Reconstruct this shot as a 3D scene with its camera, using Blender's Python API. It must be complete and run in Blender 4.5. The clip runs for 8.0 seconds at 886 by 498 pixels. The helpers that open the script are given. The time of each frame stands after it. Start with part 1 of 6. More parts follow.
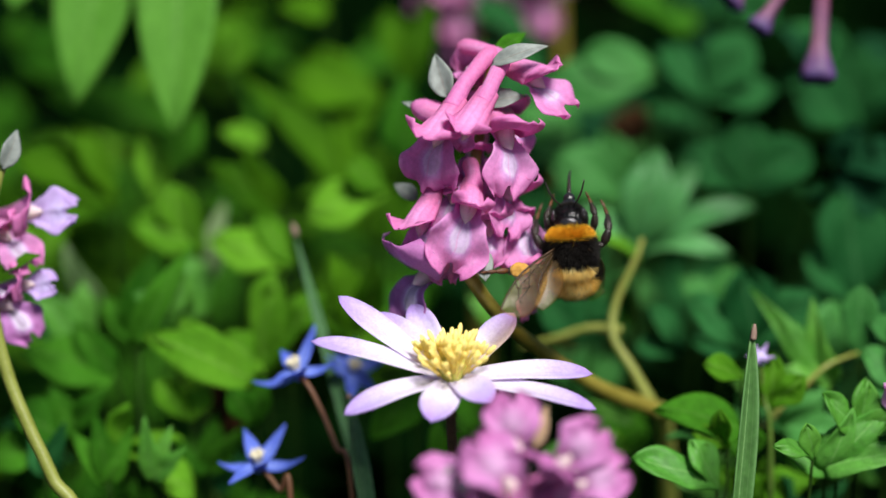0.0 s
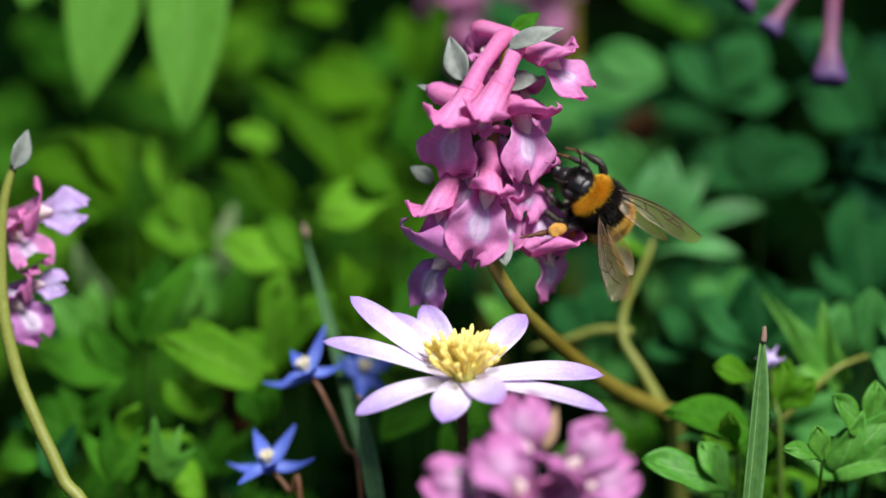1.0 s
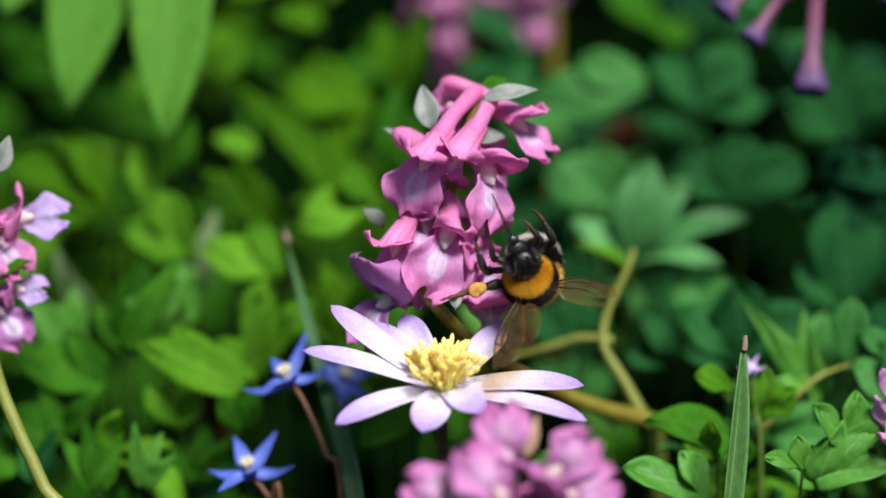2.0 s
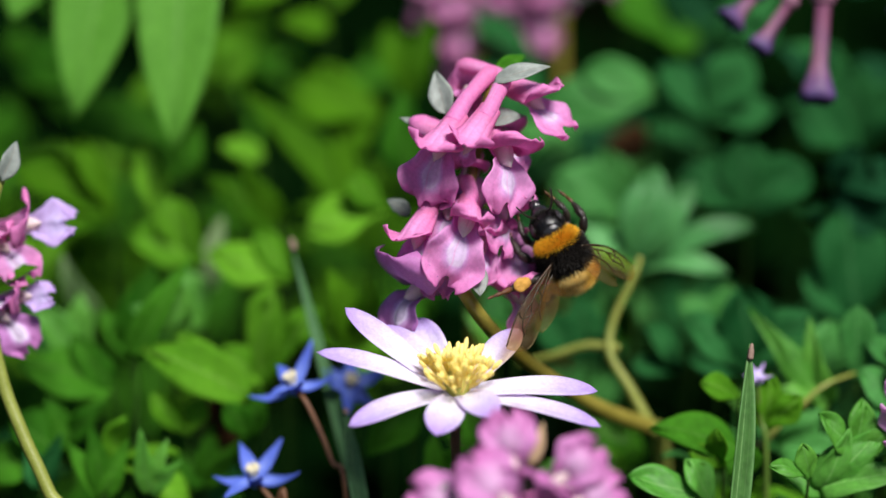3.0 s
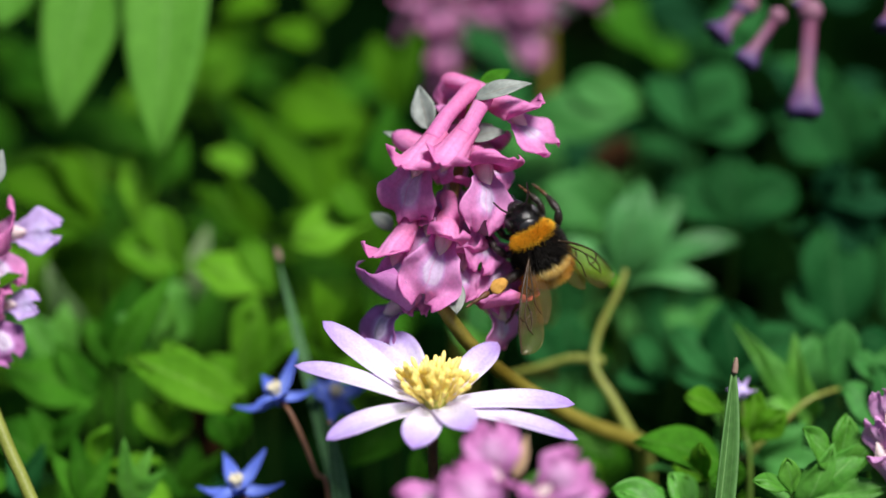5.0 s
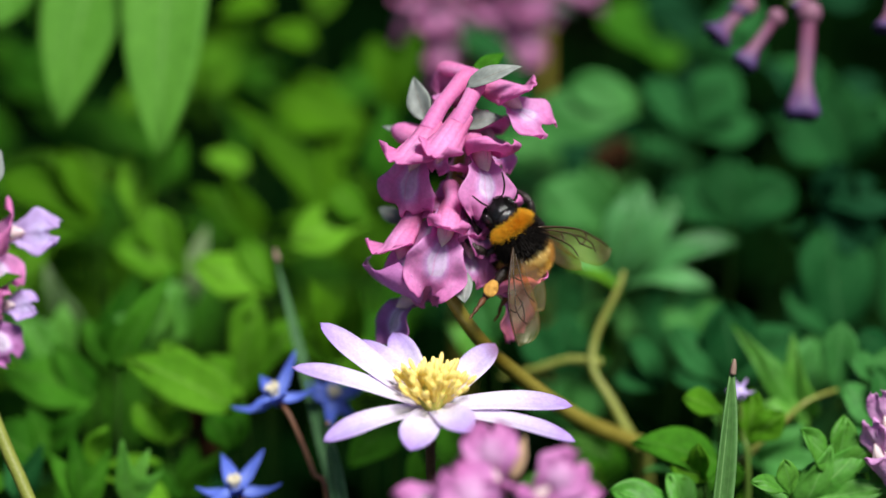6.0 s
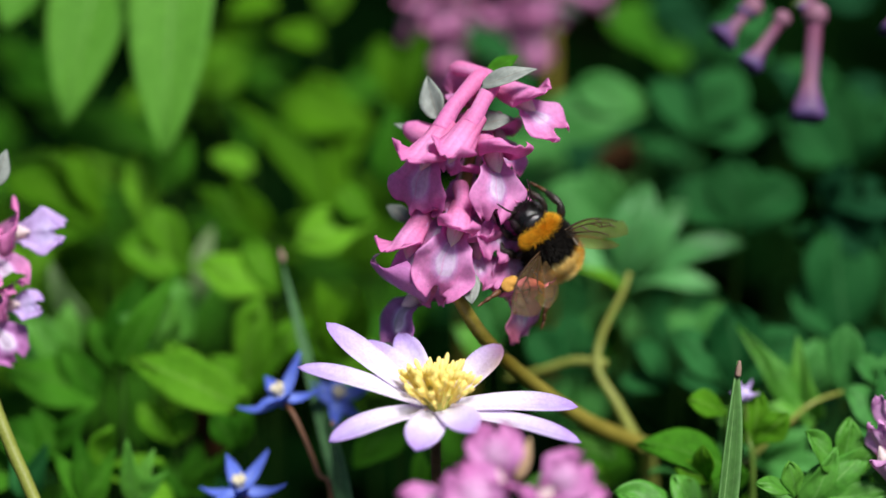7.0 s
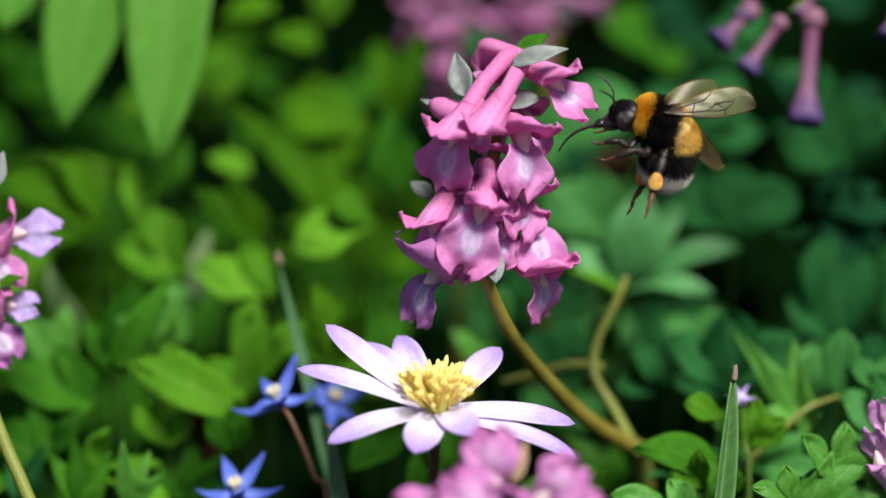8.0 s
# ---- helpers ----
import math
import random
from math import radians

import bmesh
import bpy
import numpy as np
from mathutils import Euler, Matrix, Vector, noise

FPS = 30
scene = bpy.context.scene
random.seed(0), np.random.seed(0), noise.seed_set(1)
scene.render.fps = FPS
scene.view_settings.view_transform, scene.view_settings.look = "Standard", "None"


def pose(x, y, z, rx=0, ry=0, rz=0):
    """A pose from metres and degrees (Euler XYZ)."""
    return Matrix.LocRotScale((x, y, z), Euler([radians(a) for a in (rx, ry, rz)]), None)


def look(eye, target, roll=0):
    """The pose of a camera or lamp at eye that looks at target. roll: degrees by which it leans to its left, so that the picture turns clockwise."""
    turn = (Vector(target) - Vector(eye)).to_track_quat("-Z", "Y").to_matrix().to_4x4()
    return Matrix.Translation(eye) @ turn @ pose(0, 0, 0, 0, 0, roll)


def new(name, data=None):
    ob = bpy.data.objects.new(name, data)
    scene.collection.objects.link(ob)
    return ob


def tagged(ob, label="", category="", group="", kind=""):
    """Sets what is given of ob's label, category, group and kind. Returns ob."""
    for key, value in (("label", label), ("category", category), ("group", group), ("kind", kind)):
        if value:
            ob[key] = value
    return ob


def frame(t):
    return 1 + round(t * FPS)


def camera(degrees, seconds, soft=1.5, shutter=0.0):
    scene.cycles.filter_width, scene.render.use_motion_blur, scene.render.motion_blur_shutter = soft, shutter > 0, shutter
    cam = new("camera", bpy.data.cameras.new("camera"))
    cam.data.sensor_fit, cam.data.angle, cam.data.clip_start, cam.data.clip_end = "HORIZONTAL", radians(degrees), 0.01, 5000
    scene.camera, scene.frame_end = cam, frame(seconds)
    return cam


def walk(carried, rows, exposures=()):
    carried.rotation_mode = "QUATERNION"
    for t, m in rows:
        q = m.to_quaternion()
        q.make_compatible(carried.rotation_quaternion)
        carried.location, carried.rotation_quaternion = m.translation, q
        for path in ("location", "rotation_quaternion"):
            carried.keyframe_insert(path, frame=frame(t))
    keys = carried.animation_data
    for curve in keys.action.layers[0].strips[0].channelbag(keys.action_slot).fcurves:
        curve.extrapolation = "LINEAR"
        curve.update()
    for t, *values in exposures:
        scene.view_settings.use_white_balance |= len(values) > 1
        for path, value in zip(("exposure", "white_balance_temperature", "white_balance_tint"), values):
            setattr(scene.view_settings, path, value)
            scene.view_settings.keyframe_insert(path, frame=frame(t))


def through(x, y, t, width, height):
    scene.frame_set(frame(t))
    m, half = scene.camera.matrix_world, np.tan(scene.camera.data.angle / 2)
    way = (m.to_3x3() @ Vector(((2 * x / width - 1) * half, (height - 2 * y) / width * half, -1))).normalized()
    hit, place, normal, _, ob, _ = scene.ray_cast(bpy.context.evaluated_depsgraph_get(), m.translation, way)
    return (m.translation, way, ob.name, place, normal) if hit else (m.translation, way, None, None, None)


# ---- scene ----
# A bumblebee on a pink corydalis spike, among spring flowers. Sizes in metres.
cam = camera(20, 8.0, soft=1.5, shutter=0.0)
cam.data.dof.use_dof = True
cam.data.dof.focus_distance = 0.3690
cam.data.dof.aperture_fstop = 5.6
walk(cam, [
        (0, pose(0.00000, -0.34637, 0.24607, 69.406, 1.094, -0.037)),
        (0.5, pose(0.00000, -0.34637, 0.24607, 69.433, 1.072, 0.222)),
        (1, pose(0.00000, -0.34637, 0.24607, 69.438, 1.012, 0.242)),
        (1.5, pose(0.00000, -0.34637, 0.24607, 69.494, 0.638, -0.103)),
        (3, pose(0.00000, -0.34637, 0.24607, 69.775, 0.506, 0.135)),
        (3.5, pose(0.00000, -0.34637, 0.24607, 69.775, 0.310, 0.069)),
        (4, pose(0.00000, -0.34637, 0.24607, 69.893, 0.154, -0.039)),
        (4.5, pose(0.00000, -0.34637, 0.24607, 70.000, 0.000, -0.000)),
        (6, pose(0.00000, -0.34637, 0.24607, 70.065, -0.123, -0.029)),
        (6.5, pose(0.00000, -0.34637, 0.24607, 70.082, -0.236, 0.068)),
        (7, pose(0.00000, -0.34637, 0.24607, 70.083, -0.248, 0.147)),
        (7.5, pose(0.00000, -0.34637, 0.24607, 70.105, -0.400, 0.162)),
        (8, pose(0.00000, -0.34637, 0.24607, 70.154, -0.456, 0.142))])

# ---- light ----
SUN_ELEV, SUN_TURN = 60, 148  # degrees; the turn is clockwise from +y
world = bpy.data.worlds.new("sky")
scene.world = world
world.use_nodes = True
wn = world.node_tree.nodes
sky = wn.new("ShaderNodeTexSky")
sky.sky_type = "NISHITA"
sky.sun_disc = False
sky.sun_elevation, sky.sun_rotation = radians(SUN_ELEV), radians(SUN_TURN)
wn["Background"].inputs["Strength"].default_value = 0.05
world.node_tree.links.new(sky.outputs[0], wn["Background"].inputs[0])
sun = new("sun", bpy.data.lights.new("sun", "SUN"))
sun.data.energy = 5.0
sun.data.angle = radians(18)
sun.data.color = (1.0, 0.97, 0.93)
sun_way = Vector((math.sin(radians(SUN_TURN)) * math.cos(radians(SUN_ELEV)), math.cos(radians(SUN_TURN)) * math.cos(radians(SUN_ELEV)), math.sin(radians(SUN_ELEV))))
sun.matrix_world = look(sun_way, (0, 0, 0))
scene.view_settings.exposure = 0.44

# ---- materials ----
def nodes_of(name):
    m = bpy.data.materials.new(name)
    m.use_nodes = True
    nt = m.node_tree
    return m, nt, nt.nodes["Principled BSDF"], nt.nodes["Material Output"]


def ramp(nt, fac, stops):
    r = nt.nodes.new("ShaderNodeValToRGB")
    while len(r.color_ramp.elements) < len(stops):
        r.color_ramp.elements.new(0.5)
    for e, (p, c) in zip(r.color_ramp.elements, stops):
        e.position, e.color = p, (*c, 1)
    nt.links.new(fac, r.inputs[0])
    return r.outputs[0]


def mixc(nt, fac, a, b, mode="MIX"):
    n = nt.nodes.new("ShaderNodeMix")
    n.data_type, n.blend_type = "RGBA", mode
    for sock, val in ((n.inputs[0], fac), (n.inputs[6], a), (n.inputs[7], b)):
        if isinstance(val, (int, float)):
            sock.default_value = val
        elif isinstance(val, tuple):
            sock.default_value = (*val, 1)
        else:
            nt.links.new(val, sock)
    return n.outputs[2]


def math_node(nt, op, a, b=0.0, c=0.0):
    n = nt.nodes.new("ShaderNodeMath")
    n.operation = op
    for sock, val in zip(n.inputs, (a, b, c)):
        if isinstance(val, (int, float)):
            sock.default_value = val
        else:
            nt.links.new(val, sock)
    return n.outputs[0]


def noise_tex(nt, scale, detail=4, rough=0.55):
    co = nt.nodes.new("ShaderNodeTexCoord")
    n = nt.nodes.new("ShaderNodeTexNoise")
    n.inputs["Scale"].default_value, n.inputs["Detail"].default_value, n.inputs["Roughness"].default_value = scale, detail, rough
    nt.links.new(co.outputs["Object"], n.inputs["Vector"])
    return n.outputs[0]


def tone_of(nt):
    """u along, v across (-1 to 1), and a chance value of the piece."""
    a = nt.nodes.new("ShaderNodeAttribute")
    a.attribute_name = "tone"
    s = nt.nodes.new("ShaderNodeSeparateColor")
    nt.links.new(a.outputs["Color"], s.inputs[0])
    v = math_node(nt, "MULTIPLY_ADD", s.outputs[1], 2.0, -1.0)
    return s.outputs[0], v, s.outputs[2]


def finish(nt, bsdf, out, colour, through=0.3, rough=0.5, bump=None, strength=0.2, glow=(1, 1, 1), gloss=0.4):
    """A thin living surface: a glossy skin that lets some light through."""
    nt.links.new(colour, bsdf.inputs["Base Color"])
    bsdf.inputs["Roughness"].default_value = rough
    bsdf.inputs["Specular IOR Level"].default_value = gloss
    if bump is not None:
        b = nt.nodes.new("ShaderNodeBump")
        b.inputs["Strength"].default_value, b.inputs["Distance"].default_value = strength, 0.0003
        nt.links.new(bump, b.inputs["Height"])
        nt.links.new(b.outputs[0], bsdf.inputs["Normal"])
    if through > 0:
        tr = nt.nodes.new("ShaderNodeBsdfTranslucent")
        nt.links.new(mixc(nt, 1.0, colour, glow, "MULTIPLY"), tr.inputs[0])
        mx = nt.nodes.new("ShaderNodeMixShader")
        mx.inputs[0].default_value = through
        nt.links.new(bsdf.outputs[0], mx.inputs[1])
        nt.links.new(tr.outputs[0], mx.inputs[2])
        nt.links.new(mx.outputs[0], out.inputs["Surface"])


def leaf_material(name, dark, light, vein, through=0.3, rough=0.5, stripes=0, gloss=0.4):
    m, nt, bsdf, out = nodes_of(name)
    u, v, chance = tone_of(nt)
    big = noise_tex(nt, 90, 3)
    fine = noise_tex(nt, 900, 4)
    f = math_node(nt, "ADD", math_node(nt, "MULTIPLY", big, 0.75), math_node(nt, "MULTIPLY", chance, 0.5))
    col = ramp(nt, f, [(0.25, dark), (0.85, light)])
    if stripes:
        rib = math_node(nt, "ABSOLUTE", math_node(nt, "SINE", math_node(nt, "MULTIPLY", v, stripes)))
    else:
        slant = math_node(nt, "SUBTRACT", math_node(nt, "MULTIPLY", u, 20.0), math_node(nt, "MULTIPLY", math_node(nt, "ABSOLUTE", v), 9.0))
        rib = math_node(nt, "ABSOLUTE", math_node(nt, "SINE", slant))
    mid = math_node(nt, "LESS_THAN", math_node(nt, "ABSOLUTE", v), 0.05)
    lines = math_node(nt, "MAXIMUM", mid, math_node(nt, "MULTIPLY", math_node(nt, "LESS_THAN", rib, 0.16), 0.45))
    col = mixc(nt, math_node(nt, "MULTIPLY", lines, 0.6), col, vein)
    spots = ramp(nt, fine, [(0.35, (0.8, 0.8, 0.8)), (0.7, (1.12, 1.12, 1.12))])
    col = mixc(nt, 1.0, col, spots, "MULTIPLY")
    h = math_node(nt, "SUBTRACT", math_node(nt, "MULTIPLY", fine, 0.6), lines)
    finish(nt, bsdf, out, col, through, rough, h, 0.35, (1.3, 1.35, 0.5), gloss)
    return m


def petal_material(name, edge, body, throat, throat_at, lines, through=0.35, streak=6.0, rough=0.55, start=0.15, relief=0.4):
    """Colour runs from the throat (near u = throat_at, in the middle) to the body and the edge."""
    m, nt, bsdf, out = nodes_of(name)
    u, v, chance = tone_of(nt)
    big = noise_tex(nt, 350, 3)
    fine = noise_tex(nt, 2200, 3)
    av = math_node(nt, "ABSOLUTE", v)
    f = math_node(nt, "ADD", math_node(nt, "MULTIPLY", u, 0.8), math_node(nt, "MULTIPLY", big, 0.35))
    col = ramp(nt, f, [(start, body), (max(0.95, start + 0.35), edge)])
    du = math_node(nt, "MULTIPLY", math_node(nt, "SUBTRACT", u, throat_at), 2.4)
    if lines >= 1:
        du = math_node(nt, "MAXIMUM", du, 0.0)
    dv = math_node(nt, "MULTIPLY", v, 1.9 if lines >= 1 else 1.45)
    d = math_node(nt, "SQRT", math_node(nt, "ADD", math_node(nt, "MULTIPLY", du, du), math_node(nt, "MULTIPLY", dv, dv)))
    d = math_node(nt, "ADD", d, math_node(nt, "MULTIPLY", math_node(nt, "SUBTRACT", big, 0.5), 0.5))
    if lines >= 1:
        halo = ramp(nt, d, [(0.45, (1, 1, 1)), (1.95, (0, 0, 0))])
        col = mixc(nt, math_node(nt, "MULTIPLY", halo, 0.9), col, (0.74, 0.54, 0.86))
        patch = ramp(nt, d, [(0.40, (1, 1, 1)), (0.52, (0, 0, 0))])
    else:
        patch = ramp(nt, d, [(0.2, (1, 1, 1)), (0.95, (0, 0, 0))])
    col = mixc(nt, patch, col, throat)
    ring = ramp(nt, math_node(nt, "ABSOLUTE", math_node(nt, "SUBTRACT", d, 0.5)), [(0.01, (1, 1, 1)), (0.16, (0, 0, 0))])
    col = mixc(nt, math_node(nt, "MULTIPLY", ring, 0.7 if lines >= 1 else 0.0), col, (0.88, 0.84, 0.92))
    rib = math_node(nt, "ABSOLUTE", math_node(nt, "SINE", math_node(nt, "ADD", math_node(nt, "MULTIPLY", v, streak), big)))
    thin = math_node(nt, "MULTIPLY", math_node(nt, "LESS_THAN", rib, 0.15), 0.35 * lines)
    col = mixc(nt, thin, col, edge)
    spots = ramp(nt, fine, [(0.3, (0.88, 0.86, 0.88)), (0.7, (1.06, 1.08, 1.06))])
    col = mixc(nt, 1.0, col, spots, "MULTIPLY")
    h = math_node(nt, "ADD", math_node(nt, "MULTIPLY", fine, 0.5), rib)
    finish(nt, bsdf, out, col, through, rough, h, relief, (1.1, 0.9, 1.1), 0.35)
    return m


def plain(name, a, b, scale=300, rough=0.5, through=0.0, bump=0.3, gloss=0.4):
    m, nt, bsdf, out = nodes_of(name)
    n1, n2 = noise_tex(nt, scale, 4), noise_tex(nt, scale * 8, 3)
    f = math_node(nt, "ADD", math_node(nt, "MULTIPLY", n1, 0.7), math_node(nt, "MULTIPLY", n2, 0.3))
    finish(nt, bsdf, out, ramp(nt, f, [(0.3, a), (0.7, b)]), through, rough, n2, bump, (1.2, 1.2, 0.8), gloss)
    return m


PINK = petal_material("pink_petal", (0.76, 0.27, 0.58), (0.78, 0.42, 0.74), (0.74, 0.62, 0.80), 0.40, 1.0, 0.5)
PINK_TUBE = petal_material("pink_tube", (0.76, 0.25, 0.56), (0.76, 0.22, 0.46), (0.80, 0.36, 0.66), 0.55, 0.95, 0.4, 9.0)
PINK_PLAIN = petal_material("pale_pink_petal", (0.74, 0.36, 0.68), (0.78, 0.44, 0.72), (0.80, 0.50, 0.76), 0.4, 0.5)
FRONTPINK = petal_material("rosy_petal", (0.58, 0.19, 0.47), (0.62, 0.28, 0.57), (0.70, 0.42, 0.66), 0.4, 0.5)
FARPINK = petal_material("dull_pink_petal", (0.48, 0.15, 0.34), (0.52, 0.19, 0.39), (0.54, 0.26, 0.44), 0.4, 0.5)
MAUVE = petal_material("mauve_petal", (0.50, 0.18, 0.46), (0.50, 0.23, 0.54), (0.56, 0.48, 0.62), 0.45, 1.0)
PALE = petal_material("pale_petal", (0.52, 0.36, 0.70), (0.60, 0.48, 0.80), (0.66, 0.58, 0.86), 0.6, 0.8)
PURPLE = petal_material("purple_tube", (0.075, 0.045, 0.155), (0.19, 0.055, 0.115), (0.25, 0.11, 0.17), 0.55, 0.5, 0.2, start=0.35)
IVORY = plain("ivory_stamen", (0.62, 0.56, 0.38), (0.78, 0.72, 0.54), 600, 0.5, 0.2)
CREAM = plain("cream_inner", (0.78, 0.62, 0.76), (0.90, 0.85, 0.88), 600, 0.5, 0.45)
ANEMONE = petal_material("lilac_petal", (0.53, 0.37, 0.78), (0.80, 0.77, 0.88), (0.86, 0.85, 0.86), 0.1, 0.10, 0.42, 7.0, 0.55, 0.58, 0.10)
ANTHER = plain("yellow_anther", (0.93, 0.76, 0.16), (0.97, 0.90, 0.44), 900, 0.6, 0.35)
PISTIL = plain("green_pistil", (0.48, 0.50, 0.07), (0.72, 0.68, 0.18), 1200, 0.5, 0.3)
BLUE = petal_material("blue_petal", (0.09, 0.15, 0.62), (0.15, 0.24, 0.76), (0.26, 0.36, 0.82), 0.2, 0.7, 0.35)
BRACT = leaf_material("bract_green", (0.14, 0.165, 0.145), (0.29, 0.325, 0.305), (0.25, 0.22, 0.18), 0.3, 0.5, 0, 0.4)
LIME = leaf_material("lime_leaf", (0.0522, 0.189, 0.006), (0.1436, 0.378, 0.022), (0.1914, 0.378, 0.06), 0.4, 0.7, 0, 0.04)
MID = leaf_material("green_leaf", (0.01218, 0.0798, 0.003), (0.0522, 0.2048, 0.012), (0.0783, 0.1995, 0.03), 0.35, 0.7, 0, 0.04)
FRESH = leaf_material("fresh_leaf", (0.0522, 0.2205, 0.018), (0.1175, 0.3465, 0.04), (0.1566, 0.3885, 0.09), 0.35, 0.5, 0, 0.3)
OLIVE = leaf_material("olive_leaf", (0.01218, 0.063, 0.001), (0.07134, 0.2152, 0.006), (0.1044, 0.2205, 0.02), 0.4, 0.7, 0, 0.04)
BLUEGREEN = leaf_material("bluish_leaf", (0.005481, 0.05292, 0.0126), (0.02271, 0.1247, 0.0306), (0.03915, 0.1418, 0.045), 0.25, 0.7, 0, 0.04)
SEA = leaf_material("sea_green_leaf", (0.02262, 0.1386, 0.024), (0.0696, 0.2678, 0.054), (0.0957, 0.2835, 0.08), 0.3, 0.6, 0, 0.15)
# BLUEGREEN darkened: the shade on these leaves is put into the colour.
SHADEGREEN = leaf_material("shade_green_leaf", (0.00261, 0.0273, 0.009), (0.00957, 0.063, 0.022), (0.0174, 0.084, 0.03), 0.2, 0.7, 0, 0.04)
# Near-black albedo stands in for the shade deep between the plants.
SHADEBLACK = leaf_material("shade_black_leaf", (0.0006, 0.004, 0.0006), (0.0020, 0.0105, 0.0018), (0.004, 0.016, 0.004), 0.15, 0.8, 0, 0.0)
# SEA lightened: the sunlight on this leaf is put into the colour.
SUNNY = leaf_material("sunlit_bluish_leaf", (0.036, 0.19, 0.042), (0.11, 0.35, 0.105), (0.16, 0.38, 0.15), 0.35, 0.45, 0, 0.4)
SPRING = leaf_material("spring_leaf", (0.0696, 0.2835, 0.028), (0.1479, 0.42, 0.065), (0.2088, 0.462, 0.12), 0.4, 0.5, 0, 0.3)
SILVER = leaf_material("silvery_leaf", (0.12, 0.23, 0.07), (0.26, 0.36, 0.17), (0.30, 0.40, 0.22), 0.35, 0.5, 8, 0.4)
STRAP = leaf_material("strap_leaf", (0.055, 0.20, 0.014), (0.10, 0.29, 0.032), (0.15, 0.34, 0.07), 0.3, 0.6, 14, 0.12)
GLAUCOUS = leaf_material("glaucous_blade", (0.045, 0.14, 0.03), (0.10, 0.24, 0.06), (0.22, 0.34, 0.14), 0.2, 0.5, 10)
DARKBLADE = leaf_material("dark_blade", (0.035, 0.11, 0.035), (0.08, 0.19, 0.075), (0.10, 0.20, 0.09), 0.2, 0.6, 10, 0.2)
DRYLEAF = leaf_material("dry_leaf", (0.02, 0.009, 0.004), (0.05, 0.024, 0.010), (0.07, 0.04, 0.02), 0.15, 0.8, 0, 0.02)
STALK = plain("yellow_green_stalk", (0.17, 0.20, 0.025), (0.28, 0.31, 0.07), 250, 0.45, 0.15)
BROWNSTALK = plain("olive_stem", (0.15, 0.125, 0.014), (0.26, 0.22, 0.038), 200, 0.4, 0.1)
REDSTALK = plain("reddish_stem", (0.10, 0.035, 0.02), (0.17, 0.08, 0.035), 300, 0.5)
HAIRYSTALK = plain("brown_stem", (0.05, 0.028, 0.012), (0.12, 0.07, 0.03), 400, 0.7, 0.1)
GREENSTALK = plain("green_stalk", (0.06, 0.13, 0.015), (0.12, 0.20, 0.03), 250, 0.5, 0.1)
# GREENSTALK darkened, without gloss: shade is mixed into the stalk colour.
SHADESTALK = plain("shaded_stalk", (0.012, 0.035, 0.006), (0.03, 0.07, 0.012), 250, 0.8, 0.0, 0.2, 0.0)
TAN = plain("tan_bract", (0.42, 0.27, 0.15), (0.60, 0.44, 0.28), 500, 0.7, 0.2)
BROWNTIP = plain("brown_tip", (0.16, 0.10, 0.07), (0.26, 0.18, 0.14), 500, 0.7)
# Dark soil, blackened further: the shade under the plants is in its colour.
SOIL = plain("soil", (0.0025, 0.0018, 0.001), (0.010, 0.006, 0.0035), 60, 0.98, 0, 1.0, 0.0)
BLACK = plain("black_cuticle", (0.006, 0.006, 0.007), (0.014, 0.013, 0.013), 700, 0.22, 0, 0.25, 0.6)
LEGBLACK = plain("leg_cuticle", (0.010, 0.008, 0.007), (0.03, 0.02, 0.014), 900, 0.35, 0, 0.4, 0.5)
SKIN = plain("dark_skin", (0.006, 0.005, 0.005), (0.012, 0.010, 0.009), 900, 0.95, 0, 0.3, 0.05)
EYE = plain("compound_eye", (0.010, 0.009, 0.009), (0.022, 0.018, 0.016), 5000, 0.15, 0, 0.5, 0.7)
AMBER = plain("amber_foot", (0.045, 0.016, 0.006), (0.12, 0.045, 0.014), 900, 0.45)
POLLEN = plain("orange_pollen", (0.62, 0.29, 0.045), (0.84, 0.48, 0.11), 1400, 0.9, 0.1, 1.0)


def hair_material(name, a, b, rough=0.6):
    m, nt, bsdf, out = nodes_of(name)
    g = nt.nodes.new("ShaderNodeNewGeometry")
    col = ramp(nt, g.outputs["Random Per Island"], [(0.0, a), (1.0, b)])
    finish(nt, bsdf, out, col, 0.35, rough, None, 0, (1, 1, 1), 0.3)
    return m


FUR_YELLOW = hair_material("orange_yellow_fur", (0.80, 0.36, 0.008), (0.99, 0.70, 0.06))
FUR_GOLD = hair_material("golden_fur", (0.86, 0.50, 0.035), (0.98, 0.80, 0.24))
FUR_PALE = hair_material("pale_fur", (0.95, 0.70, 0.20), (0.98, 0.86, 0.42))
FUR_BLACK = hair_material("black_fur", (0.004, 0.0035, 0.003), (0.016, 0.012, 0.009))
FUR_WHITE = hair_material("white_fur", (0.66, 0.60, 0.52), (0.90, 0.86, 0.80))


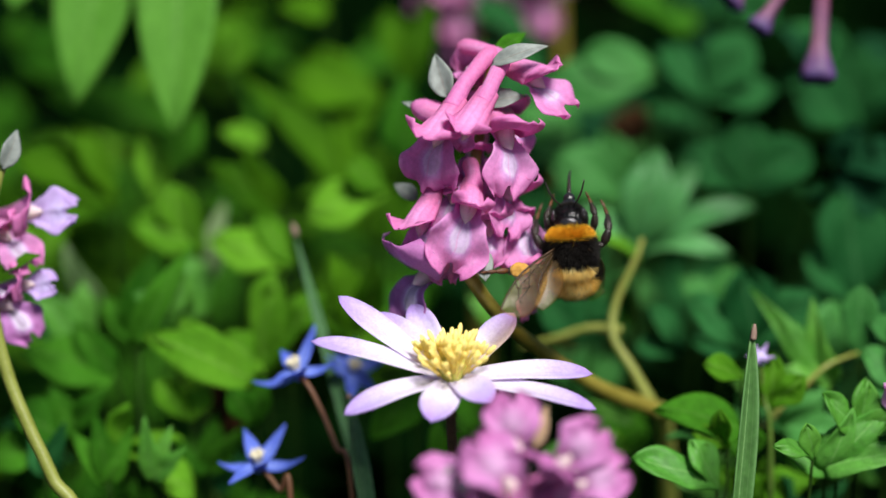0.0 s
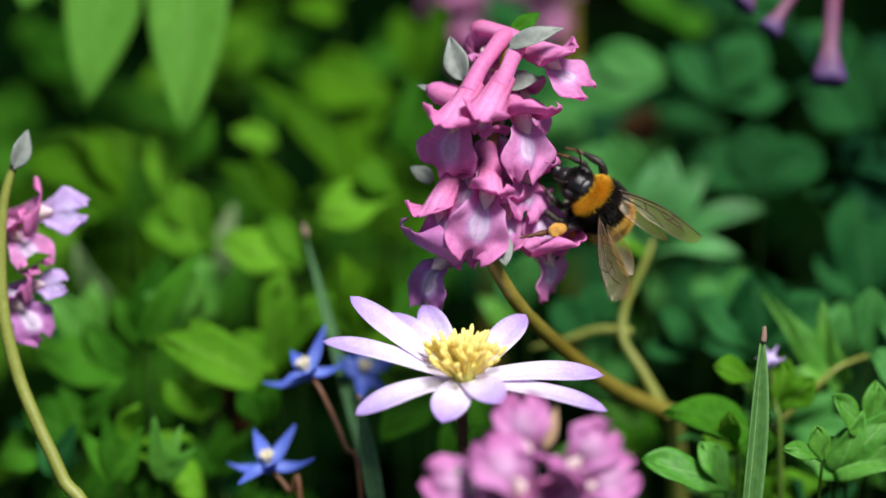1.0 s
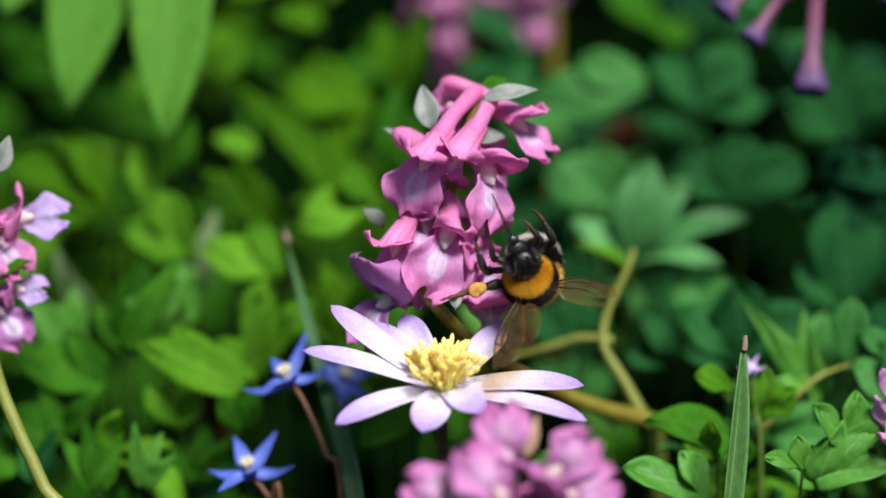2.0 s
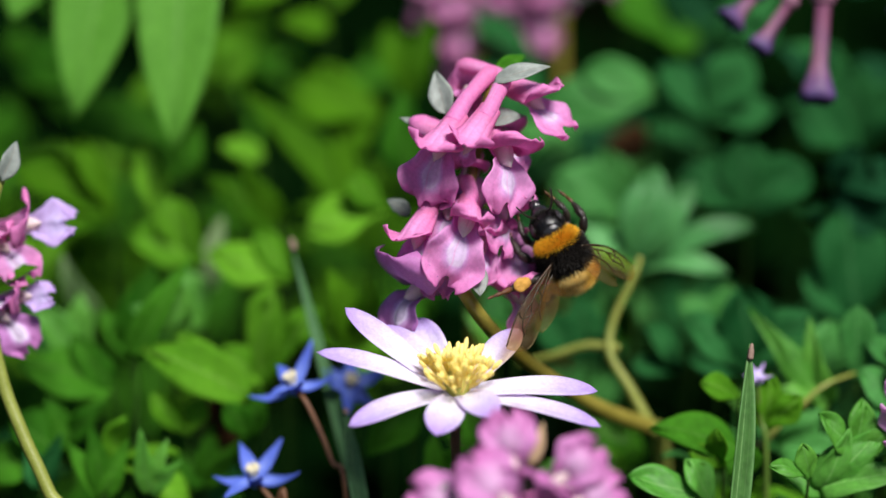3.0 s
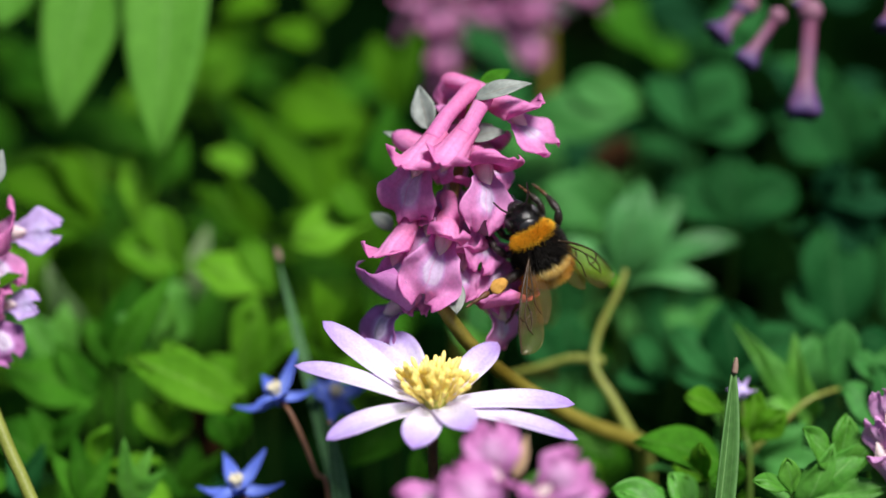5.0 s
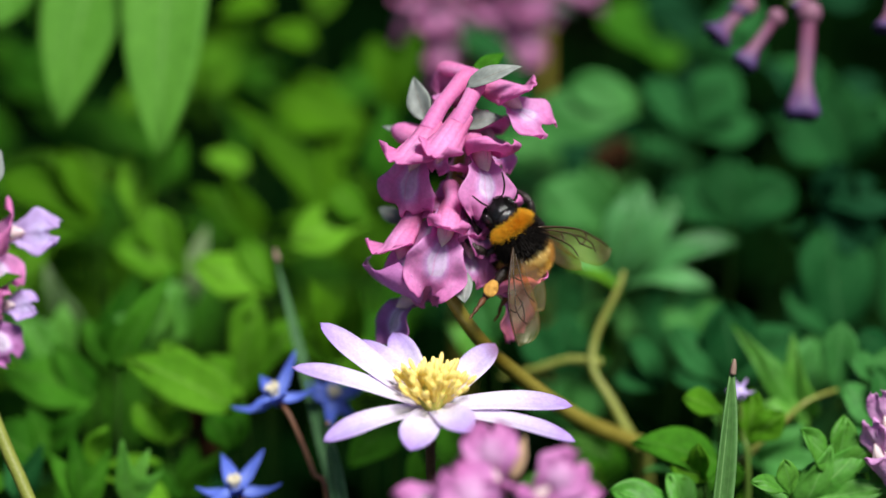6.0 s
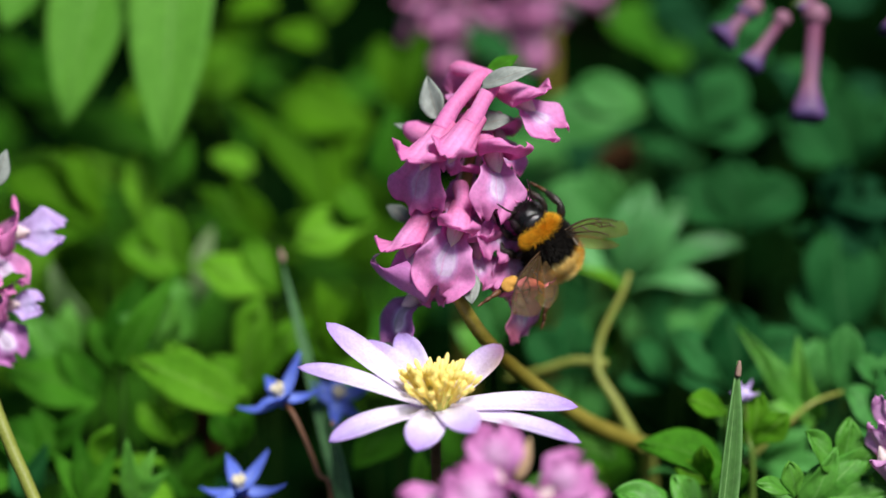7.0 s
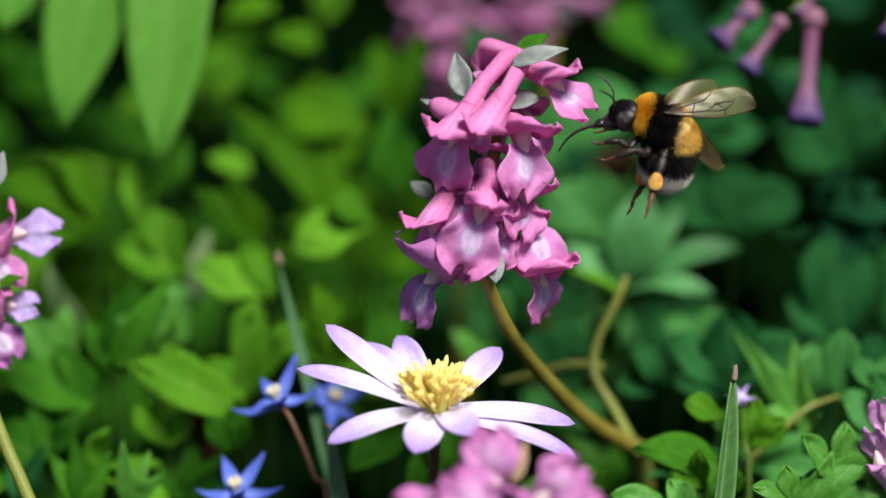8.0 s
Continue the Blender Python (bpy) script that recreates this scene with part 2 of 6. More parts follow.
def wing_material():
    m, nt, bsdf, out = nodes_of("wing_membrane")
    n = noise_tex(nt, 700, 4)
    bsdf.inputs["Roughness"].default_value = 0.32
    nt.links.new(ramp(nt, n, [(0.3, (0.20, 0.12, 0.045)), (0.7, (0.36, 0.25, 0.12))]), bsdf.inputs["Base Color"])
    bsdf.inputs["Specular IOR Level"].default_value = 1.0
    b = nt.nodes.new("ShaderNodeBump")
    b.inputs["Strength"].default_value, b.inputs["Distance"].default_value = 0.6, 0.00006
    nt.links.new(n, b.inputs["Height"])
    nt.links.new(b.outputs[0], bsdf.inputs["Normal"])
    tr = nt.nodes.new("ShaderNodeBsdfTransparent")
    tr.inputs[0].default_value = (0.93, 0.84, 0.62, 1)
    gl = nt.nodes.new("ShaderNodeBsdfGlossy")
    gl.inputs["Roughness"].default_value = 0.45
    nt.links.new(b.outputs[0], gl.inputs["Normal"])
    for shader, share in ((bsdf, 0.07), (gl, 0.015)):
        mx = nt.nodes.new("ShaderNodeMixShader")
        mx.inputs[0].default_value = share
        nt.links.new(tr.outputs[0], mx.inputs[1])
        nt.links.new(shader.outputs[0], mx.inputs[2])
        tr = mx
    nt.links.new(tr.outputs[0], out.inputs["Surface"])
    return m


MEMBRANE = wing_material()
VEIN = plain("wing_vein", (0.018, 0.010, 0.004), (0.05, 0.026, 0.010), 900, 0.4)


# ---- builders ----
def fresh():
    bm = bmesh.new()
    bm.loops.layers.float_color.new("tone")
    return bm


def part(name, bm, material, parent=None, label="", smooth=True):
    """Links a bmesh as one mesh object."""
    me = bpy.data.meshes.new(name)
    bmesh.ops.recalc_face_normals(bm, faces=bm.faces)
    if smooth:
        for fc in bm.faces:
            fc.smooth = True
    bm.to_mesh(me)
    bm.free()
    me.materials.append(material)
    ob = new(name, me)
    ob.parent = parent
    if label:
        tagged(ob, label)
    return ob


def thing(name, label, category, group="", at=(0, 0, 0), kind=""):
    return_ob = new(name)
    return_ob.location = at
    return_ob.empty_display_size = 0.005
    return tagged(return_ob, label, category, group, kind)


def sheet(bm, fn, nu, nv, thick=0.00025, chance=None):
    """A thin solid skin over fn(u, v), u from 0 to 1 along, v from -1 to 1 across."""
    layer = bm.loops.layers.float_color["tone"]
    chance = random.random() if chance is None else chance
    top, low, e = [], [], 0.01
    for i in range(nu + 1):
        for j in range(nv + 1):
            u, v = i / nu, 2 * j / nv - 1
            p = fn(u, v)
            du = fn(min(1, u + e), v) - fn(max(0, u - e), v)
            dv = fn(u, min(1, v + e)) - fn(u, max(-1, v - e))
            n = du.cross(dv)
            n = n.normalized() if n.length > 1e-14 else Vector((0, 0, 1))
            rim = 0.35 if j in (0, nv) or i == nu else 1.0
            top.append(bm.verts.new(p + n * thick * 0.5 * rim))
            low.append(bm.verts.new(p - n * thick * 0.5 * rim))
    w = nv + 1

    def face(vs, tones):
        fc = bm.faces.new(vs)
        for lp, (u, v) in zip(fc.loops, tones):
            lp[layer] = (u, v * 0.5 + 0.5, chance, 1)

    for i in range(nu):
        for j in range(nv):
            q = (i * w + j, (i + 1) * w + j, (i + 1) * w + j + 1, i * w + j + 1)
            t = [(k // w / nu, 2 * (k % w) / nv - 1) for k in q]
            face([top[k] for k in q], t)
            face([low[k] for k in reversed(q)], t[::-1])
    edge = [i * w for i in range(nu + 1)] + [nu * w + j for j in range(1, nv + 1)] + [i * w + nv for i in range(nu - 1, -1, -1)] + [j for j in range(nv - 1, 0, -1)]
    for a, b in zip(edge, edge[1:] + edge[:1]):
        ta, tb = [(k // w / nu, 2 * (k % w) / nv - 1) for k in (a, b)]
        face([top[b], top[a], low[a], low[b]], [tb, ta, ta, tb])
    return bm


def curve_at(pts, t):
    """A smooth line through the points."""
    n = len(pts) - 1
    i = min(int(t * n), n - 1)
    s = t * n - i
    p0, p1, p2, p3 = (Vector(pts[max(0, min(n, k))]) for k in (i - 1, i, i + 1, i + 2))
    return 0.5 * (2 * p1 + (p2 - p0) * s + (2 * p0 - 5 * p1 + 4 * p2 - p3) * s * s + (3 * p1 - p0 - 3 * p2 + p3) * s ** 3)


def tube(bm, pts, radii, seg=8, rings=12, chance=0.5):
    """A round stalk through the points, with rounded ends; radii run evenly along it."""
    layer = bm.loops.layers.float_color["tone"]
    loops, side = [], None
    for i in range(rings + 1):
        t = i / rings
        c = curve_at(pts, t)
        d = (curve_at(pts, min(1, t + 0.02)) - curve_at(pts, max(0, t - 0.02))).normalized()
        if side is None:
            side = d.orthogonal().normalized()
        side = (side - d * side.dot(d)).normalized()
        up = d.cross(side)
        k = t * (len(radii) - 1)
        a = min(int(k), len(radii) - 2)
        r = radii[a] + (radii[a + 1] - radii[a]) * (k - a)
        loops.append([bm.verts.new(c + (side * math.cos(2 * math.pi * j / seg) + up * math.sin(2 * math.pi * j / seg)) * r) for j in range(seg)])
    for i in range(rings):
        for j in range(seg):
            fc = bm.faces.new((loops[i][j], loops[i][(j + 1) % seg], loops[i + 1][(j + 1) % seg], loops[i + 1][j]))
            for lp, k in zip(fc.loops, (i, i, i + 1, i + 1)):
                lp[layer] = (k / rings, 0.5 + 0.5 * math.sin(2 * math.pi * j / seg), chance, 1)
    for ring, sgn, p in ((loops[0], -1, 0), (loops[-1], 1, 1)):
        d = (curve_at(pts, 1) - curve_at(pts, 0.98)) if p else (curve_at(pts, 0.02) - curve_at(pts, 0))
        tip = bm.verts.new(curve_at(pts, p) + d.normalized() * sgn * radii[-1 if p else 0] * 0.6)
        for j in range(seg):
            fc = bm.faces.new((ring[j], ring[(j + 1) % seg], tip))
            for lp in fc.loops:
                lp[layer] = (p, 0.5, chance, 1)
    return bm


def blob(bm, centre, radii, turn=None, seg=12, rings=8, lump=0.0):
    """An ellipsoid, lumpy if wanted."""
    m = Matrix.Translation(centre) @ (turn.to_4x4() if turn is not None else Matrix()) @ Matrix.Diagonal((*radii, 1))
    layer = bm.loops.layers.float_color["tone"]
    got = bmesh.ops.create_uvsphere(bm, u_segments=seg, v_segments=rings, radius=1.0, matrix=m)
    for v in got["verts"]:
        if lump:
            v.co += (v.co - Vector(centre)) * lump * noise.noise(v.co * 1500)
    for v in got["verts"]:
        for lp in v.link_loops:
            lp[layer] = (0.5, 0.5, 0.5, 1)
    return bm


def bristles(bm, pts, radius, count, length, seed):
    """Short stiff hairs along a limb."""
    rnd = random.Random(seed)
    for i in range(count):
        k = rnd.randrange(len(pts) - 1)
        c = Vector(pts[k]).lerp(Vector(pts[k + 1]), rnd.random())
        d = Vector((rnd.gauss(0, 1), rnd.gauss(0, 1), rnd.gauss(0, 1))).normalized()
        tube(bm, [c + d * radius * 0.6, c + d * (radius + length * rnd.uniform(0.5, 1.0))], [0.00003, 0.000015], 3, 1)
    return bm


SHAPES = {
    "ovate": lambda u: math.sin(math.pi * min(1, u ** 0.72)) ** 0.8,
    "round": lambda u: max(0.0, 1 - (2 * u - 1) ** 2) ** 0.5,
    "obovate": lambda u: (math.sin(math.pi * min(1, 0.03 + 0.97 * u ** 1.5))) ** 0.75 + 0.06 * (1 - u),
    "strap": lambda u: min(1.0, 0.55 + 1.4 * u) * max(0.0, 1 - max(0, (u - 0.45) / 0.55) ** 2.0),
    "lance": lambda u: max(0.0, math.sin(math.pi * (0.06 + 0.94 * u) ** 0.6)) ** 0.9,
    "blade": lambda u: 0.75 + 0.25 * math.sin(math.pi * u) if u < 0.55 else max(0.03, 1 - ((u - 0.55) / 0.45) ** 2.4),
}


def leaf_fn(base, tip, width, normal, shape="ovate", bend=0.1, fold=0.1, lobes=0.0, wave=0.04, seed=0.0):
    base, tip, n = Vector(base), Vector(tip), Vector(normal)
    a = tip - base
    length = a.length
    n = (n - a * n.dot(a) / (length * length)).normalized()
    s = n.cross(a).normalized()
    prof = SHAPES[shape]

    def fn(u, v):
        w = prof(u) * (1 + wave * 1.5 * math.sin(9 * u + seed))
        reach = u * (1 - lobes * (0.5 - 0.5 * math.cos(2 * math.pi * v * 1.0 + 0.25 * math.sin(seed))) ** 1.5 * u ** 3) if lobes else u
        p = base + a * reach + s * (width * 0.5 * w * v)
        p += n * (bend * length * 4 * u * (1 - u) * 0.5 - bend * length * u * u * 0.6)
        p += n * (fold * width * abs(v) ** 1.4 * w + wave * width * math.sin(7 * u + 3 * v + seed))
        return p

    return fn


MM = 0.001
UPV = Vector((0, -0.72, 0.69))  # the way most leaves face


# ---- ground ----
def build_ground():
    bm = fresh()
    for y0, y1, n in ((-0.8, 1.6, 40),):
        grid = [[bm.verts.new((x * 0.06 - 1.2, y0 + (y1 - y0) * j / n, 0.004 * noise.noise((x * 0.9, j * 0.9, 0)) - 0.002)) for j in range(n + 1)] for x in range(41)]
        for i in range(40):
            for j in range(n):
                bm.faces.new((grid[i][j], grid[i + 1][j], grid[i + 1][j + 1], grid[i][j + 1]))
    ring = [bm.verts.new((sx * 900, sy * 900 + 0.4, -0.01)) for sx, sy in ((-1, -1), (1, -1), (1, 1), (-1, 1))]
    core = [grid[0][0], grid[40][0], grid[40][n], grid[0][n]]
    sides = [[grid[i][0] for i in range(41)], [grid[40][j] for j in range(n + 1)], [grid[i][n] for i in range(40, -1, -1)], [grid[0][j] for j in range(n, -1, -1)]]
    for k in range(4):
        bm.faces.new([ring[k], ring[(k + 1) % 4]] + sides[k][::-1])
    tagged(part("ground", bm, SOIL), "dark crumbly garden soil under the plants, coloured blacker for shade", "soil", kind="structure")


build_ground()


# ---- leaves ----
# open hollows of the canopy: x, height across the slope, radius
HOLLOWS = ((-0.0292, 0.1445, 0.0054), (-0.0432, 0.0994, 0.0090), (-0.0390, 0.0845, 0.0062), (-0.0291, 0.0782, 0.0059), (0.0380, 0.0936, 0.0042), (0.0683, 0.0820, 0.0036), (0.0597, 0.1121, 0.0042), (0.0751, 0.1048, 0.0040), (-0.0251, 0.1315, 0.0026), (-0.0575, 0.0938, 0.0026), (-0.0717, 0.1358, 0.0040), (-0.0628, 0.1363, 0.0049), (0.0707, 0.1523, 0.0049), (-0.0050, 0.0883, 0.0040))


def leafy(name, label, category, mat, foot, leaflets, normal=UPV, bend=0.10, fold=0.05, lobes=0.0, stalk_mat=None, r=0.5, thick=0.0003, wave=0.04, group=""):
    """A leaf plant: leaflets (base, tip, width in mm, shape) on a stalk that rises from its foot on the ground."""
    foot = Vector(foot)
    top = thing(name, label, category, group, (foot.x, foot.y, 0))
    o = Vector((foot.x, foot.y, 0))
    first = Vector(leaflets[0][0]) - o
    mid = first * 0.5 + Vector((0.1 * first.x, -0.15 * first.y, 0.12 * first.z))
    if first.length > 0.004:
        part("stalk", tube(fresh(), [(0, 0, -0.002), mid, first], [r * 1.3 * MM, r * MM, r * 0.8 * MM], 8, 12), stalk_mat or GREENSTALK, top)
    for k, (b, t, w, shape) in enumerate(leaflets):
        b, t = Vector(b) - o, Vector(t) - o
        if k and (b - first).length > 0.002:
            part("stalk", tube(fresh(), [first, (first + b) * 0.5 - Vector((0, 0, 0.1 * (b - first).length)), b], [r * 0.8 * MM, r * 0.6 * MM], 6, 6), stalk_mat or GREENSTALK, top)
        fn = leaf_fn(b, t, w * MM, normal, shape, bend, fold, lobes, wave, k * 1.7 + foot.x * 300)
        part("leaf_blade", sheet(fresh(), fn, 18, 10, thick), mat, top)
    return top


def foliage(name, label, mat, count, xs, ys, zs, size, seed, shape="obovate", lobes=0.3):
    """Uncountable leaves of the ground cover, with their stalks."""
    rnd = random.Random(seed)
    bm = fresh()
    for i in range(count):
        x, y = rnd.uniform(*xs), rnd.uniform(*ys)
        z = rnd.uniform(*zs)
        L = rnd.uniform(*size)
        if mat is not SHADEBLACK and any(math.hypot(x - x0, 0.342 * y + 0.940 * z - h0) < r0 + 0.4 * L for x0, h0, r0 in HOLLOWS):
            continue
        turn = rnd.uniform(0, 2 * math.pi)
        n = Vector((rnd.gauss(0, 0.35), rnd.gauss(-0.35, 0.35), 1)).normalized()
        root = Vector((x, y, z))
        for k in range(3):
            a = turn + (k - 1) * 0.9
            tip = root + Vector((math.cos(a), math.sin(a), rnd.uniform(-0.25, 0.3))) * L
            sheet(bm, leaf_fn(root, tip, L * rnd.uniform(0.55, 0.85), n, shape, 0.15, 0.12, lobes, 0.05, i), 6, 4, 0.0003, rnd.random())
        tube(bm, [(x + rnd.gauss(0, 0.006), y + rnd.gauss(0, 0.006), -0.001), root], [0.0004, 0.0003], 5, 4)
    return tagged(part(name, bm, mat), label, "ground cover", kind="stuff")


foliage("ground_foliage", "bright lime green leaflets of the ground cover", LIME, 34, (-0.26, -0.01), (0.09, 0.20), (0.03, 0.07), (0.014, 0.026), 3)
foliage("ground_foliage", "mid green leaflets of the ground cover", MID, 110, (-0.28, 0.02), (0.08, 0.22), (0.02, 0.045), (0.012, 0.024), 4)
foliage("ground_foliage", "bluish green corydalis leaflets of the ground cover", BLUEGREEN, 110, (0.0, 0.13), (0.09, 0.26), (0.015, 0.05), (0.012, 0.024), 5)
# Shade-coloured filling, so that the gaps between the leaves turn black.
foliage("ground_foliage", "dark green leaflets deep in the ground cover, blackened for shade", SHADEBLACK, 1900, (-0.34, 0.36), (0.07, 1.05), (0.010, 0.055), (0.014, 0.030), 6)
foliage("ground_foliage", "low green leaflets around the flower stems", MID, 260, (-0.25, 0.25), (-0.55, 0.05), (0.008, 0.03), (0.008, 0.016), 7)
foliage("leaf_litter", "brown dry leaves lying on the soil", DRYLEAF, 100, (-0.3, 0.3), (-0.3, 0.6), (0.002, 0.006), (0.012, 0.03), 8, "ovate", 0.0)

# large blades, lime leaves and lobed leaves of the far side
leafy("tulip_leaf", "broad grey-green strap leaf hanging over dark foliage", "leaf", STRAP, (-0.0429, 0.1558, 0), [((-0.0458, 0.0802, 0.1683), (-0.0466, 0.0502, 0.1180), 16.0, "strap")], bend=0.05, fold=0.05, r=0.8, stalk_mat=SHADESTALK)
leafy("tulip_leaf", "light green drooping strap leaf with a ragged tip", "leaf", STRAP, (-0.0605, 0.1599, 0), [((-0.0552, 0.0827, 0.1637), (-0.0640, 0.0560, 0.1216), 15.0, "strap")], bend=0.05, fold=0.05, r=0.8, stalk_mat=SHADESTALK)
leafy("tulip_leaf", "pale green leaf tip among dark foliage", "leaf", STRAP, (-0.0746, 0.1640, 0), [((-0.0712, 0.0732, 0.1458), (-0.0749, 0.0656, 0.1364), 8, "strap")], bend=0.05, r=0.8, stalk_mat=SHADESTALK)
leafy("lime_leaf", "lime green lobed leaf in bright light", "leaf", LIME, (-0.0335, 0.0232, 0.0667), [((-0.0330, 0.0235, 0.0851), (-0.0506, 0.0244, 0.0935), 8.5, "ovate"), ((-0.0384, 0.0242, 0.0872), (-0.0450, 0.0289, 0.0941), 6, "ovate")], lobes=0.2, stalk_mat=SHADESTALK, r=0.3)
leafy("narrow_leaf", "pale silvery folded leaf among green foliage", "leaf", SILVER, (-0.0471, 0.0444, 0.0000), [((-0.0431, 0.0564, 0.0896), (-0.0399, 0.0573, 0.1037), 4.6, "ovate")], fold=0.35, bend=0.2, stalk_mat=SHADESTALK, r=0.3)
leafy("narrow_leaf", "dark green folded leaf", "leaf", MID, (-0.0531, 0.0171, 0.0616), [((-0.0518, 0.0273, 0.0898), (-0.0429, 0.0311, 0.1059), 5.0, "lance")], fold=0.4, bend=0.15, stalk_mat=SHADESTALK, r=0.3)




def leaf_clumps(count, xs, ys, zs, mats, size, seed, label, shapes=("obovate", "ovate", "obovate"), gap=0.3, fingers=(2, 3, 3), slim=1.0):
    """Loose lobed leaves of the canopy, each on its own stalk, with dark gaps between."""
    rnd = random.Random(seed)
    for i in range(count):
        c = Vector((rnd.uniform(*xs), rnd.uniform(*ys), rnd.uniform(*zs)))
        turn, L = rnd.uniform(-0.4, 3.5), rnd.uniform(*size)
        tilt = Vector((rnd.gauss(0, 0.8), -0.7 + rnd.gauss(0, 0.45), 0.6))
        mat, shape = rnd.choice(mats), rnd.choice(shapes)
        leaflets = []
        many = rnd.choice(fingers)
        for k in range(many):
            a = turn + (k - (many - 1) / 2) * (0.95 if many < 4 else 0.52)
            tip = c + Vector((math.cos(a), 0.35 * math.sin(a) - 0.3, 0.75 * math.sin(a) - 0.1)) * L * rnd.uniform(0.75, 1.1)
            leaflets.append((c, tip, L * rnd.uniform(480, 720) * slim, shape))
        h = 0.342 * c.y + 0.940 * c.z
        if all(math.hypot(c.x - x0, h - h0) > r0 + 0.35 * L for x0, h0, r0 in HOLLOWS) and noise.noise((c.x * 45 + seed, c.z * 45, seed * 1.3)) < gap:
            leafy("lobed_leaf", label, "leaf", mat, c + Vector((rnd.gauss(0, 0.006), 0.012, 0)), leaflets, tilt, 0.16, 0.10, 0.05, SHADESTALK, 0.25, wave=0.06)


leaf_clumps(95, (-0.125, -0.008), (0.085, 0.165), (0.030, 0.122), (OLIVE, OLIVE, MID, MID, LIME), (0.007, 0.020), 21, "lobed green leaf of the ground cover", ("obovate", "ovate", "lance", "lance"), 0.3, (1, 2, 3, 5), 0.75)
# The darkest of these leaf colours has shade painted in.
leaf_clumps(40, (0.008, 0.075), (0.075, 0.125), (0.055, 0.124), (BLUEGREEN, SHADEGREEN, SEA), (0.009, 0.017), 22, "bluish green lobed leaf in half shade, some coloured darker for it", ("ovate", "obovate"), 0.3, (2, 3, 5), 0.8)
leaf_clumps(26, (0.030, 0.095), (0.075, 0.125), (0.095, 0.138), (BLUEGREEN, SHADEGREEN, SHADEGREEN), (0.010, 0.018), 27, "bluish green lobed leaf in half shade, some coloured darker for it", ("ovate", "obovate"), 0.4, (2, 3, 4), 0.85)
# Both leaf colours here have shade painted in.
leaf_clumps(14, (0.058, 0.105), (0.050, 0.080), (0.070, 0.112), (SHADEGREEN, SHADEBLACK), (0.010, 0.017), 25, "dark green rounded leaf with shade put into its colour", ("round",), 1.0)
leaf_clumps(34, (0.018, 0.088), (0.012, 0.050), (0.040, 0.080), (FRESH, SEA, BLUEGREEN, MID, LIME), (0.006, 0.014), 23, "fresh green lobed corydalis leaf", ("obovate", "ovate", "lance"), 0.3, (1, 2, 3, 4), 0.72)
leaf_clumps(44, (-0.085, -0.005), (0.018, 0.065), (0.038, 0.082), (MID, MID, BLUEGREEN, LIME, OLIVE), (0.006, 0.014), 24, "green lobed leaf near the soil", ("obovate", "lance", "ovate"), 0.25, (1, 2, 3))
leafy("lobed_leaf", "lime green lobed leaf in sunlight", "leaf", LIME, (-0.0364, 0.0938, 0.0000), [((-0.0399, 0.0858, 0.1178), (-0.0392, 0.0856, 0.1275), 7.1, "ovate")], normal=(0.2358, -0.5220, 0.9104), bend=0.12, lobes=0.12, stalk_mat=SHADESTALK, r=0.3, wave=0.05)
leafy("lobed_leaf", "olive green leaf of the ground cover", "leaf", OLIVE, (-0.0228, 0.1024, 0.0000), [((-0.0226, 0.0944, 0.1269), (-0.0312, 0.0909, 0.1289), 5.3, "ovate")], normal=(0.4202, -0.6776, 0.4794), bend=0.12, lobes=0.12, stalk_mat=SHADESTALK, r=0.3, wave=0.05)
leafy("lobed_leaf", "olive green leaf of the ground cover", "leaf", OLIVE, (-0.0339, 0.1046, 0.0000), [((-0.0308, 0.0966, 0.1330), (-0.0399, 0.0912, 0.1322), 5.9, "ovate")], normal=(0.1425, -0.5007, 0.9693), bend=0.12, lobes=0.12, stalk_mat=SHADESTALK, r=0.3, wave=0.05)
leafy("lobed_leaf", "green lobed leaf of the ground cover", "leaf", OLIVE, (-0.0173, 0.1019, 0.0000), [((-0.0134, 0.0939, 0.1108), (-0.0305, 0.0925, 0.1154), 13.4, "obovate"), ((-0.0134, 0.0939, 0.1108), (-0.0230, 0.0893, 0.1041), 7.2, "obovate")], normal=(0.0389, -0.5676, 0.7840), bend=0.12, lobes=0.12, stalk_mat=SHADESTALK, r=0.3, wave=0.05)
leafy("lobed_leaf", "soft green leaf in half shade", "leaf", OLIVE, (-0.0114, 0.1003, 0.0000), [((-0.0087, 0.0923, 0.1124), (-0.0120, 0.0956, 0.1269), 7.2, "obovate"), ((-0.0087, 0.0923, 0.1124), (-0.0042, 0.0957, 0.1280), 4.7, "obovate")], normal=(0.4105, -0.5276, 0.8952), bend=0.12, lobes=0.12, stalk_mat=SHADESTALK, r=0.3, wave=0.05)
leafy("lobed_leaf", "mid green leaf hanging over dark foliage", "leaf", MID, (-0.0123, 0.0837, 0.0000), [((-0.0093, 0.0757, 0.1195), (-0.0079, 0.0666, 0.1064), 9.1, "obovate")], normal=(-0.3663, -0.5597, 0.8053), bend=0.12, lobes=0.2, stalk_mat=SHADESTALK, r=0.3, wave=0.05)
leafy("lobed_leaf", "olive green leaf of the ground cover", "leaf", OLIVE, (-0.0129, 0.0840, 0.0000), [((-0.0159, 0.0760, 0.0968), (-0.0382, 0.0832, 0.1196), 7.5, "lance"), ((-0.0159, 0.0760, 0.0968), (-0.0282, 0.0725, 0.1001), 6.0, "lance"), ((-0.0159, 0.0760, 0.0968), (-0.0215, 0.0794, 0.1115), 6.0, "lance")], normal=(-0.2914, -0.4852, 1.0119), bend=0.12, lobes=0.12, stalk_mat=SHADESTALK, r=0.3, wave=0.05)
